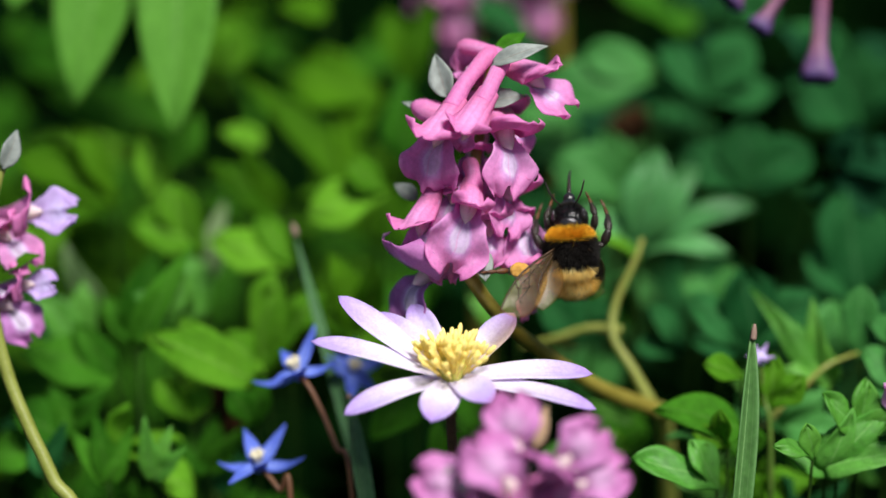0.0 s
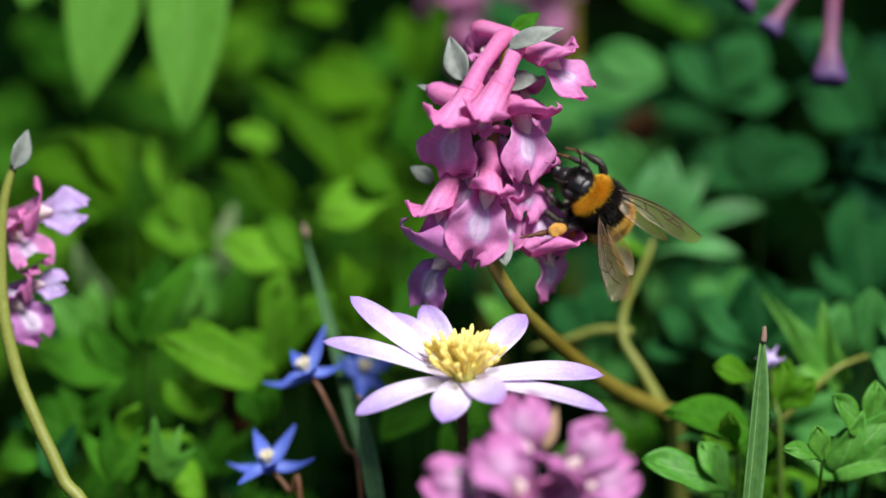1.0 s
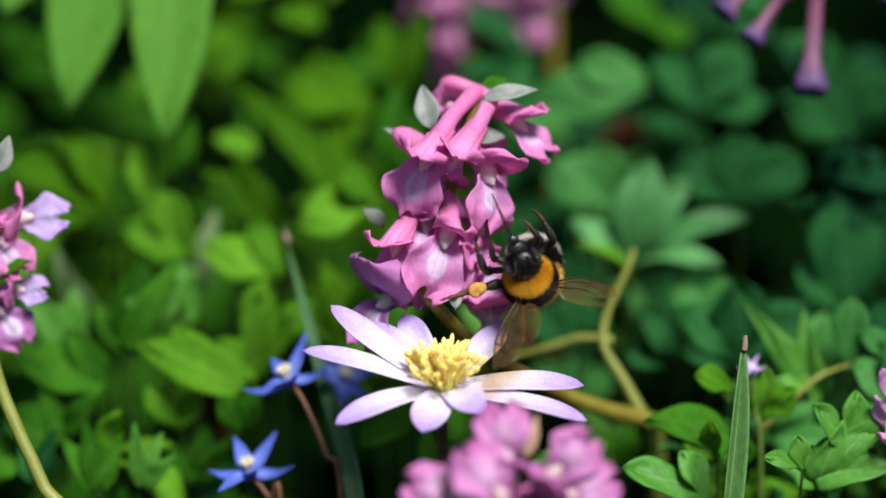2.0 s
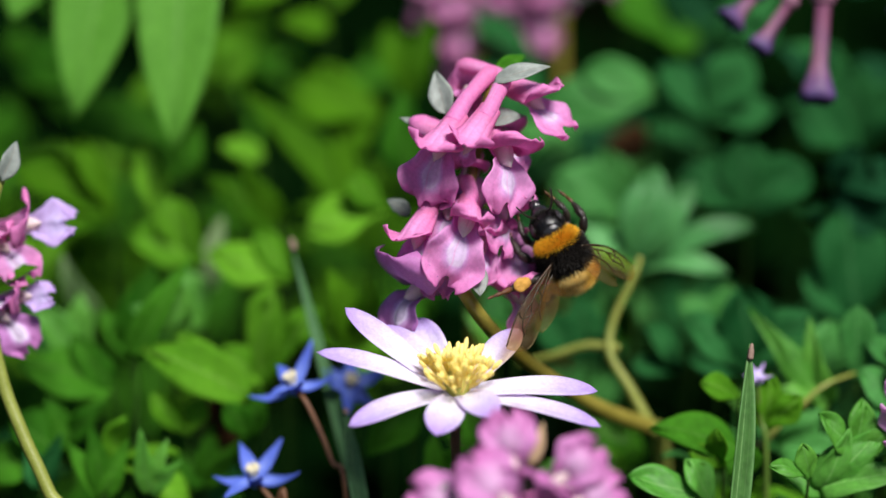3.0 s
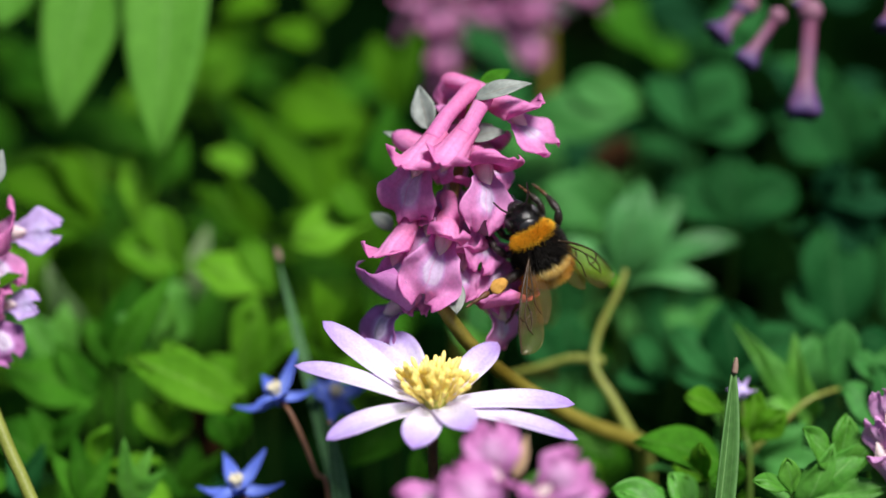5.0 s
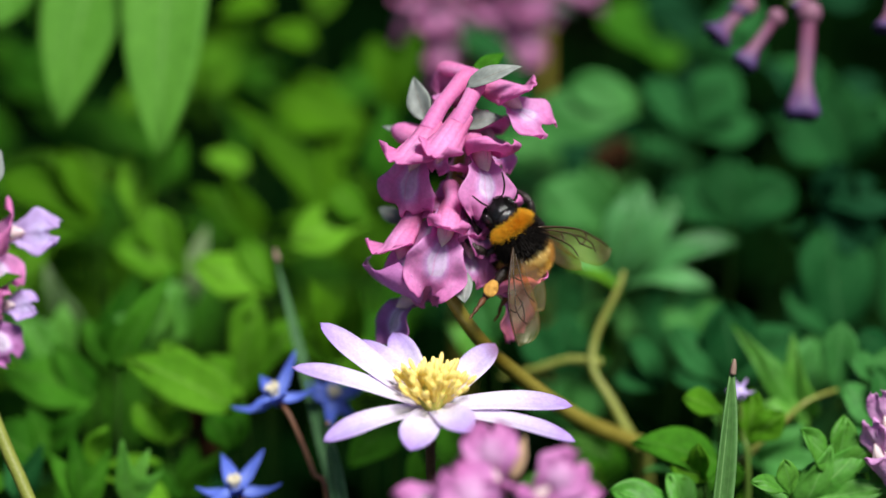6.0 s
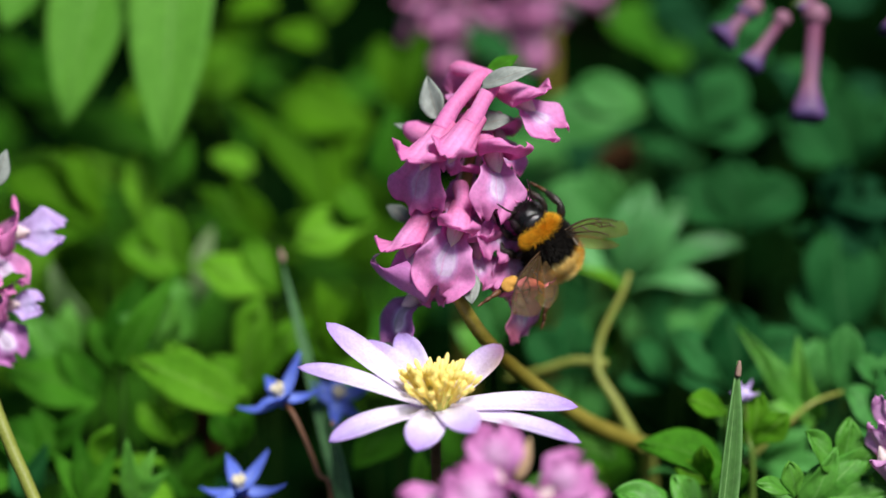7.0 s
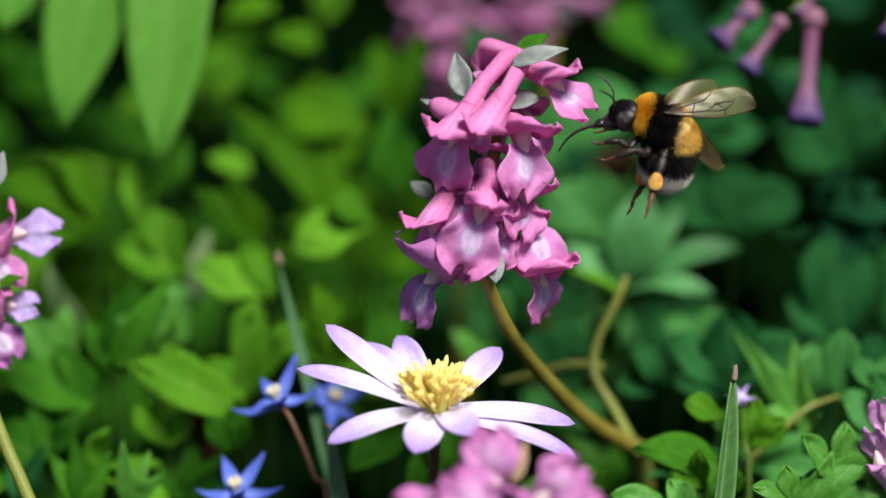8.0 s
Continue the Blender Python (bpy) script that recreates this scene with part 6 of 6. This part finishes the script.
part("tongue", tube(fresh(), [(0.0086, 0, -0.0036), (0.0100, 0, -0.0046), (0.0116, 0, -0.0062), (0.0126, 0, -0.0082), (0.0130, 0, -0.0104)], [0.00042, 0.00034, 0.00026, 0.00018, 0.0001], 8, 18), LEGBLACK, head, "long dark brown tongue")
hairs("face_fur", FUR_BLACK, head, "sparse black fur", lambda p, r: p.z > -0.5, 2600, (0.0050, 0, -0.0009), (0.0027, 0.0027, 0.0022), 0.0006, 6, (0.4, 0, 0.2))


def joints(bm, pts, radii):
    """Straight limb segments with a slight belly, narrowed at the joints."""
    for (p, q), (r0, r1) in zip(zip(pts, pts[1:]), zip(radii, radii[1:])):
        p, q = Vector(p), Vector(q)
        tube(bm, [p, p.lerp(q, 0.34), p.lerp(q, 0.67), q], [r0 * 0.72, r0 * 1.08, (r0 + r1) * 0.52, r1 * 0.72], 8, 9)
    return bm


def leg(name, pts, radii, feet):
    ob = part(name, bristles(joints(fresh(), pts[:-feet], radii), pts[1:-feet], radii[1], 90, 0.0005, 17), LEGBLACK, bee)
    part("foot", joints(fresh(), pts[-feet - 1:], [radii[-1] * 0.8, radii[-1] * 0.6, 0.00012]), AMBER, ob, "brown jointed foot")
    return ob


for s in (-1, 1):
    leg("front_leg", [(0.0022, s * 0.0016, -0.0028), (0.0034, s * 0.0036, -0.0044), (0.0056, s * 0.0040, -0.0036), (0.0074, s * 0.0034, -0.0050), (0.0084, s * 0.0030, -0.0058), (0.0094, s * 0.0026, -0.0056)], [0.0005, 0.0006, 0.0005, 0.00035], 2)
    leg("middle_leg", [(0.0002, s * 0.0018, -0.0031), (0.0008, s * 0.0050, -0.0040), (0.0030, s * 0.0060, -0.0034), (0.0054, s * 0.0058, -0.0058), (0.0066, s * 0.0054, -0.0070), (0.0080, s * 0.0048, -0.0074)], [0.0005, 0.0007, 0.00065, 0.0004], 2)


def hind_leg(s):
    path = [(0, 0, 0), (0.0030, 0, 0.0010), (0.0056, 0, 0.0001), (0.0094, 0, -0.0001)]
    ob = part("hind_leg", bristles(joints(fresh(), path, [0.0006, 0.0008, 0.0008, 0.0006]), path[1:], 0.0007, 140, 0.0007, 19), LEGBLACK, bee)
    bm = fresh()
    blob(bm, (0.0076, 0.0, 0.0007), (0.0017, 0.0011, 0.0010), None, 20, 14, 0.35)
    part("pollen", bm, POLLEN, ob, "lump of orange pollen")
    part("foot", joints(fresh(), [(0.0094, 0, 0), (0.0116, 0, 0.0004), (0.0130, 0, 0.0001), (0.0144, 0, 0.0004)], [0.0005, 0.00034, 0.00024, 0.00012]), AMBER, ob)
    return ob


leg_left, leg_right = hind_leg(1), hind_leg(-1)


def wing(s):
    """Forewing from its hinge along +y (s = 1) or -y, leading edge at +x; the hindwing and the veins hang on it."""
    L = 0.0145

    def fore(u, v):
        c = 0.0022 * math.sin(math.pi * (0.03 + 0.80 * u) ** 1.25) ** 0.8 * (max(0, 1 - max(0, (u - 0.8) / 0.2) ** 2.2)) ** 0.5 + 0.00015
        lead = 0.0010 * math.sin(math.pi * u * 0.8) - 0.0006 * u * u
        return Vector((lead + c * (v - 0.75), s * L * u, 0.0004 * math.sin(3 * u + v) + 0.00010 * math.sin(17 * u + 5 * v) * math.cos(9 * v - 4 * u)))

    def hind(u, v):
        c = 0.0017 * math.sin(math.pi * (0.05 + 0.87 * u ** 0.9)) ** 0.7
        return Vector((-0.0016 - 0.0020 * u + c * (v - 0.3), s * (0.0006 + 0.0088 * u), -0.0002 + 0.0003 * math.sin(4 * u + v)))

    ob = part("wing", sheet(fresh(), fore, 26, 10, 0.00004), MEMBRANE, bee, "smoky brown translucent wing")
    part("hindwing", sheet(fresh(), hind, 18, 8, 0.00004), MEMBRANE, ob)
    up = Vector((0, 0, 0.00003))
    for way in ([(0, 1), (.3, 1), (.62, 1), (.98, 0.9)], [(.02, .5), (.25, .55), (.45, .5), (.55, .15)], [(.02, .0), (.25, -.2), (.45, -.35), (.55, -.8)], [(.3, .5), (.33, .1), (.34, -.25)], [(.45, .5), (.6, .55), (.72, .35), (.78, -.1)], [(.62, .98), (.66, .6), (.6, .2), (.56, .0)], [(.55, .1), (.66, .05), (.76, .1)]):
        part("vein", tube(fresh(), [fore(u, v) + up for u, v in way], [0.00021 if way[0][1] == 1 else 0.00013, 0.00009], 5, 12), VEIN, ob)
    return ob


wing_left, wing_right = wing(1), wing(-1)


for ob in bee.children_recursive:
    if ob not in (wing_left, wing_right) and ob.parent not in (wing_left, wing_right):
        ob.data.transform(Matrix.Scale(0.92, 4))


# ---- what moves ----
def motions():
    walk(spike, [
        (0, pose(-0.02866, -0.02078, 0.03147, -1.16, 0.10, 2.18)),
        (0.5, pose(-0.02726, -0.02045, 0.03299, -1.49, 0.92, 3.66)),
        (1, pose(-0.02723, -0.02057, 0.03408, 1.91, -0.89, 3.61)),
        (1.5, pose(-0.03127, -0.02043, 0.02873, -3.91, 5.90, 5.69)),
        (1.7, pose(-0.03340, -0.02006, 0.02734, -5.26, 12.07, 10.57)),
        (2.8, pose(-0.02803, -0.02027, 0.03149, -4.48, 3.04, 5.22)),
        (3, pose(-0.02933, -0.02061, 0.03149, -3.70, 3.35, 5.21)),
        (3.5, pose(-0.02998, -0.02061, 0.03054, -5.90, 4.63, 5.08)),
        (4, pose(-0.02795, -0.02056, 0.03307, -2.59, 0.32, 4.70)),
        (4.5, pose(-0.02814, -0.02040, 0.03146, -2.80, 1.50, 3.78)),
        (4.7, pose(-0.03048, -0.02094, 0.03027, -1.46, 2.23, 1.31)),
        (5.8, pose(-0.02894, -0.02014, 0.03344, -3.76, -1.79, 3.28)),
        (6, pose(-0.02862, -0.01980, 0.03224, -0.49, -4.11, -1.68)),
        (6.5, pose(-0.02948, -0.02007, 0.03157, -1.37, -3.64, -1.05)),
        (7, pose(-0.02842, -0.02030, 0.03249, -0.33, -1.95, -1.03)),
        (7.5, pose(-0.02664, -0.02076, 0.03388, -0.54, 0.99, -0.27)),
        (8, pose(-0.02451, -0.02176, 0.03690, 0.00, 0.00, 0.00))])
    walk(stem, [
        (0, pose(0.00000, 0.00000, 0.00000, 2.20, -6.98, -2.95)),
        (0.5, pose(0.00000, 0.00000, 0.00000, 1.00, -4.81, -2.29)),
        (1, pose(0.00000, 0.00000, 0.00000, 0.50, -4.07, -2.15)),
        (1.5, pose(0.00000, 0.00000, 0.00000, 3.68, -11.02, -4.83)),
        (1.7, pose(0.00000, 0.00000, 0.00000, 4.37, -13.67, -6.36)),
        (2.8, pose(0.00000, 0.00000, 0.00000, 1.73, -6.49, -2.91)),
        (3, pose(0.00000, 0.00000, 0.00000, 2.06, -7.52, -3.39)),
        (3.5, pose(0.00000, 0.00000, 0.00000, 2.66, -8.70, -3.82)),
        (4, pose(0.00000, 0.00000, 0.00000, 1.07, -5.34, -2.58)),
        (4.5, pose(0.00000, 0.00000, 0.00000, 1.86, -6.59, -2.90)),
        (4.7, pose(0.00000, 0.00000, 0.00000, 3.11, -9.25, -3.93)),
        (5.8, pose(0.00000, 0.00000, 0.00000, 0.54, -5.93, -3.29)),
        (6, pose(0.00000, 0.00000, 0.00000, 0.90, -6.50, -3.43)),
        (6.5, pose(0.00000, 0.00000, 0.00000, 1.57, -7.63, -3.76)),
        (7, pose(0.00000, 0.00000, 0.00000, 1.19, -6.13, -3.02)),
        (7.5, pose(0.00000, 0.00000, 0.00000, 0.76, -3.69, -1.74)),
        (8, pose(0.00000, 0.00000, 0.00000, 0.00, 0.00, 0.00))])
    walk(anemone, [
        (0, pose(-0.00075, -0.00904, -0.00002, 0.12, -0.21, 0)),
        (0.5, pose(-0.00075, -0.00904, 0.00034, 0.03, -0.51, 0)),
        (1, pose(-0.00075, -0.00904, 0.00002, 0.10, -0.09, 0)),
        (1.5, pose(-0.00075, -0.00904, -0.00037, 0.18, -0.39, 0)),
        (3, pose(-0.00075, -0.00904, 0.00020, -0.00, 0.50, 0)),
        (3.5, pose(-0.00075, -0.00904, -0.00003, 0.05, -0.23, 0)),
        (4, pose(-0.00075, -0.00904, -0.00010, 0.04, 0.49, 0)),
        (4.5, pose(-0.00075, -0.00904, 0.00000, -0.00, 0.00, 0)),
        (6, pose(-0.00075, -0.00904, -0.00013, 0.01, -0.11, 0)),
        (6.5, pose(-0.00075, -0.00904, -0.00007, -0.00, 0.15, 0)),
        (7, pose(-0.00075, -0.00904, -0.00008, -0.00, -0.06, 0)),
        (7.5, pose(-0.00075, -0.00904, -0.00007, -0.01, -0.14, 0)),
        (8, pose(-0.00075, -0.00904, -0.00002, -0.03, 0.16, 0))])
    for petal, most in ((petal_a, 6), (petal_b, 5)):
        walk(petal, [(t, pose(*AC, 0, a * most, 0)) for t, a in ((0, 0), (7.0, 0), (7.4, 0.9), (8.0, 1.0))])
    walk(bee, [
        (0, pose(0.01665, 0.00043, 0.11496, -16.01, -70.75, 99.54)),
        (0.3, pose(0.02183, 0.00354, 0.11855, -55.34, -68.42, 176.76)),
        (0.5, pose(0.02195, 0.00554, 0.12220, -61.17, -40.57, -170.75)),
        (0.8, pose(0.02113, 0.00564, 0.12182, -73.22, -48.31, -166.41)),
        (1, pose(0.01990, 0.00538, 0.12067, -73.44, -47.29, -165.13)),
        (1.2, pose(0.01831, 0.00329, 0.11743, -104.20, -41.42, -132.35)),
        (1.5, pose(0.01342, -0.00335, 0.11242, -154.44, -38.38, -96.43)),
        (1.7, pose(0.01055, -0.00354, 0.11191, -154.43, -38.34, -96.41)),
        (2.8, pose(0.01706, 0.00283, 0.11848, -81.55, -58.58, 178.30)),
        (3, pose(0.01591, 0.00262, 0.11643, -70.21, -61.37, 170.24)),
        (3.5, pose(0.01499, 0.00281, 0.11668, -76.94, -58.24, -176.92)),
        (4, pose(0.01732, 0.00407, 0.11980, -70.99, -51.74, -176.45)),
        (4.5, pose(0.01699, 0.00327, 0.11783, -74.16, -55.01, 175.08)),
        (4.7, pose(0.01605, 0.00341, 0.11809, -75.56, -59.20, 175.34)),
        (5.8, pose(0.01220, 0.00334, 0.12160, -61.09, -58.53, 174.25)),
        (6, pose(0.01192, 0.00308, 0.12078, -60.93, -55.16, 175.06)),
        (6.5, pose(0.01166, 0.00287, 0.12014, -65.55, -49.23, 172.29)),
        (7, pose(0.01530, 0.00345, 0.12024, -70.04, -53.09, 178.80)),
        (7.2, pose(0.01599, 0.00594, 0.12148, -95.58, -72.46, -155.15)),
        (7.5, pose(0.02116, 0.00450, 0.11934, 20.40, -61.35, 138.53)),
        (7.6, pose(0.02191, 0.00472, 0.12385, -92.24, -77.39, -131.37)),
        (7.8, pose(0.02559, 0.00484, 0.13198, -13.59, -56.89, 170.81)),
        (7.9, pose(0.02779, 0.00495, 0.13520, -6.32, -32.62, 178.10)),
        (8, pose(0.03148, 0.00582, 0.13910, -8.40, -19.24, -177.45))])
    walk(abdomen, [(0, pose(-0.0023, 0, -0.0006, 0, -68, -26)), (0.3, pose(-0.0023, 0, -0.0006, 0, -76, 0)), (0.5, pose(-0.0023, 0, -0.0006, 0, -80, 0)), (0.8, pose(-0.0023, 0, -0.0006, 0, -78, 0)), (1, pose(-0.0023, 0, -0.0006, 0, -76, -10)), (1.5, pose(-0.0023, 0, -0.0006, 0, -38, 34)), (1.7, pose(-0.0023, 0, -0.0006, 0, -38, 34)), (2.8, pose(-0.0023, 0, -0.0006, 0, -72, -12)), (3, pose(-0.0023, 0, -0.0006, 0, -76, -16)), (4, pose(-0.0023, 0, -0.0006, 0, -76, -18)), (4.5, pose(-0.0023, 0, -0.0006, 0, -76, -16)), (6, pose(-0.0023, 0, -0.0006, 0, -80, -22)), (6.5, pose(-0.0023, 0, -0.0006, 0, -80, -22)), (7, pose(-0.0023, 0, -0.0006, 0, -80, -12)), (7.2, pose(-0.0023, 0, -0.0006, 0, -78, -8)), (7.5, pose(-0.0023, 0, -0.0006, 0, -52, 0)), (7.8, pose(-0.0023, 0, -0.0006, 0, -66, 0)), (8, pose(-0.0023, 0, -0.0006, 0, -64, 0))])
    walk(wing_left, [
        (0, pose(0.00046, 0.00239, 0.00239, 42.34, -3.99, 43.57)),
        (0.3, pose(0.00046, 0.00239, 0.00239, 33.40, 16.96, 22.67)),
        (0.5, pose(0.00046, 0.00239, 0.00239, -32.65, 1.63, 77.99)),
        (0.8, pose(0.00046, 0.00239, 0.00239, 46.87, 9.23, 36.64)),
        (1, pose(0.00046, 0.00239, 0.00239, 37.90, 0.83, 29.89)),
        (1.2, pose(0.00046, 0.00239, 0.00239, 50.01, 27.62, -11.16)),
        (1.5, pose(0.00046, 0.00239, 0.00239, 144.83, 20.12, 124.99)),
        (1.7, pose(0.00046, 0.00239, 0.00239, 141.38, 19.62, 124.55)),
        (2.8, pose(0.00046, 0.00239, 0.00239, 24.98, -20.79, 28.09)),
        (3, pose(0.00046, 0.00239, 0.00239, 21.42, -19.77, 21.72)),
        (3.5, pose(0.00046, 0.00239, 0.00239, 18.89, -20.11, 27.91)),
        (4, pose(0.00046, 0.00239, 0.00239, 20.45, -18.38, 44.78)),
        (4.5, pose(0.00046, 0.00239, 0.00239, 24.95, -33.44, 37.19)),
        (4.7, pose(0.00046, 0.00239, 0.00239, 26.13, -32.29, 37.94)),
        (5.8, pose(0.00046, 0.00239, 0.00239, 14.32, -4.61, 52.66)),
        (6, pose(0.00046, 0.00239, 0.00239, 13.51, -5.01, 51.57)),
        (6.5, pose(0.00046, 0.00239, 0.00239, 14.24, -12.52, 44.36)),
        (7, pose(0.00046, 0.00239, 0.00239, 48.39, 12.52, 20.29)),
        (7.2, pose(0.00046, 0.00239, 0.00239, 60.54, 1.34, 64.80)),
        (7.5, pose(0.00046, 0.00239, 0.00239, 10.83, 37.48, 89.61)),
        (7.6, pose(0.00046, 0.00239, 0.00239, 89.41, 29.51, 66.73)),
        (7.8, pose(0.00046, 0.00239, 0.00239, 27.63, 35.95, 48.50)),
        (7.9, pose(0.00046, 0.00239, 0.00239, 67.26, -36.16, -79.62)),
        (8, pose(0.00046, 0.00239, 0.00239, 21.34, 36.68, 118.72))])
    walk(wing_right, [
        (0, pose(0.00046, -0.00239, 0.00239, 66.73, 17.34, -43.58)),
        (0.3, pose(0.00046, -0.00239, 0.00239, 52.69, 18.99, 51.36)),
        (0.5, pose(0.00046, -0.00239, 0.00239, -12.02, 20.97, -90.58)),
        (0.8, pose(0.00046, -0.00239, 0.00239, 54.10, 45.55, -12.06)),
        (1, pose(0.00046, -0.00239, 0.00239, -21.19, 37.25, -89.96)),
        (1.2, pose(0.00046, -0.00239, 0.00239, -0.51, 76.29, -81.25)),
        (1.5, pose(0.00046, -0.00239, 0.00239, -178.69, 71.11, 131.64)),
        (1.7, pose(0.00046, -0.00239, 0.00239, -179.93, 70.68, 129.80)),
        (2.8, pose(0.00046, -0.00239, 0.00239, 65.53, 35.50, -2.89)),
        (3, pose(0.00046, -0.00239, 0.00239, 49.09, 30.79, -22.85)),
        (3.5, pose(0.00046, -0.00239, 0.00239, 36.56, 32.01, -37.02)),
        (4, pose(0.00046, -0.00239, 0.00239, 36.38, 25.89, -29.96)),
        (4.5, pose(0.00046, -0.00239, 0.00239, 34.70, 21.87, -43.71)),
        (4.7, pose(0.00046, -0.00239, 0.00239, 29.86, 19.28, -52.80)),
        (5.8, pose(0.00046, -0.00239, 0.00239, 38.21, 17.70, -35.33)),
        (6, pose(0.00046, -0.00239, 0.00239, 16.95, 12.30, -46.73)),
        (6.5, pose(0.00046, -0.00239, 0.00239, 21.70, 12.42, -55.57)),
        (7, pose(0.00046, -0.00239, 0.00239, 50.55, 39.46, 1.99)),
        (7.2, pose(0.00046, -0.00239, 0.00239, 56.45, 54.11, 7.52)),
        (7.5, pose(0.00046, -0.00239, 0.00239, -7.16, 56.16, 13.67)),
        (7.6, pose(0.00046, -0.00239, 0.00239, 16.13, 57.58, -23.33)),
        (7.8, pose(0.00046, -0.00239, 0.00239, -5.75, 21.51, -44.24)),
        (7.9, pose(0.00046, -0.00239, 0.00239, -0.49, -9.94, -61.35)),
        (8, pose(0.00046, -0.00239, 0.00239, 29.67, -26.63, -105.57))])
    walk(leg_left, [
        (0, pose(-0.00221, 0.00184, -0.00239, 2.47, -28.33, 88.88)),
        (0.5, pose(-0.00221, 0.00184, -0.00239, 9.24, -2.22, 57.32)),
        (1, pose(-0.00221, 0.00184, -0.00239, 11.81, 0.04, 48.73)),
        (1.5, pose(-0.00221, 0.00184, -0.00239, 63.77, 7.37, 55.56)),
        (2.8, pose(-0.00221, 0.00184, -0.00239, 20.35, -28.23, 77.46)),
        (3, pose(-0.00221, 0.00184, -0.00239, 15.83, -26.44, 74.87)),
        (3.5, pose(-0.00221, 0.00184, -0.00239, 10.35, -9.76, 42.37)),
        (4, pose(-0.00221, 0.00184, -0.00239, 20.05, -13.41, 83.04)),
        (4.5, pose(-0.00221, 0.00184, -0.00239, 16.56, -22.10, 80.97)),
        (6, pose(-0.00221, 0.00184, -0.00239, 19.52, -21.05, 97.30)),
        (6.5, pose(-0.00221, 0.00184, -0.00239, 13.51, -24.40, 91.38)),
        (7, pose(-0.00221, 0.00184, -0.00239, 16.67, -15.63, 79.87)),
        (7.3, pose(-0.00221, 0.00184, -0.00239, 26.00, -3.59, 93.61)),
        (7.5, pose(-0.00221, 0.00184, -0.00239, 0.82, 37.07, 89.17)),
        (7.8, pose(-0.00221, 0.00184, -0.00239, 29.63, 23.50, 103.82)),
        (8, pose(-0.00221, 0.00184, -0.00239, 8.47, 35.01, 83.84))])
    walk(leg_right, [
        (0, pose(-0.00221, -0.00184, -0.00239, 0.00, 75.00, 10.00)),
        (0.5, pose(-0.00221, -0.00184, -0.00239, 92.99, 31.40, 80.34)),
        (1, pose(-0.00221, -0.00184, -0.00239, 101.74, 21.46, 93.89)),
        (1.5, pose(-0.00221, -0.00184, -0.00239, -136.25, 40.43, -137.30)),
        (3, pose(-0.00221, -0.00184, -0.00239, 87.53, 5.50, 116.03)),
        (4.5, pose(-0.00221, -0.00184, -0.00239, 84.33, 3.60, 119.31)),
        (6.5, pose(-0.00221, -0.00184, -0.00239, 106.75, 17.98, 124.97)),
        (7, pose(-0.00221, -0.00184, -0.00239, 75.38, 5.35, 130.66)),
        (8, pose(-0.00221, -0.00184, -0.00239, 66.48, 73.74, 75.22))])


motions()
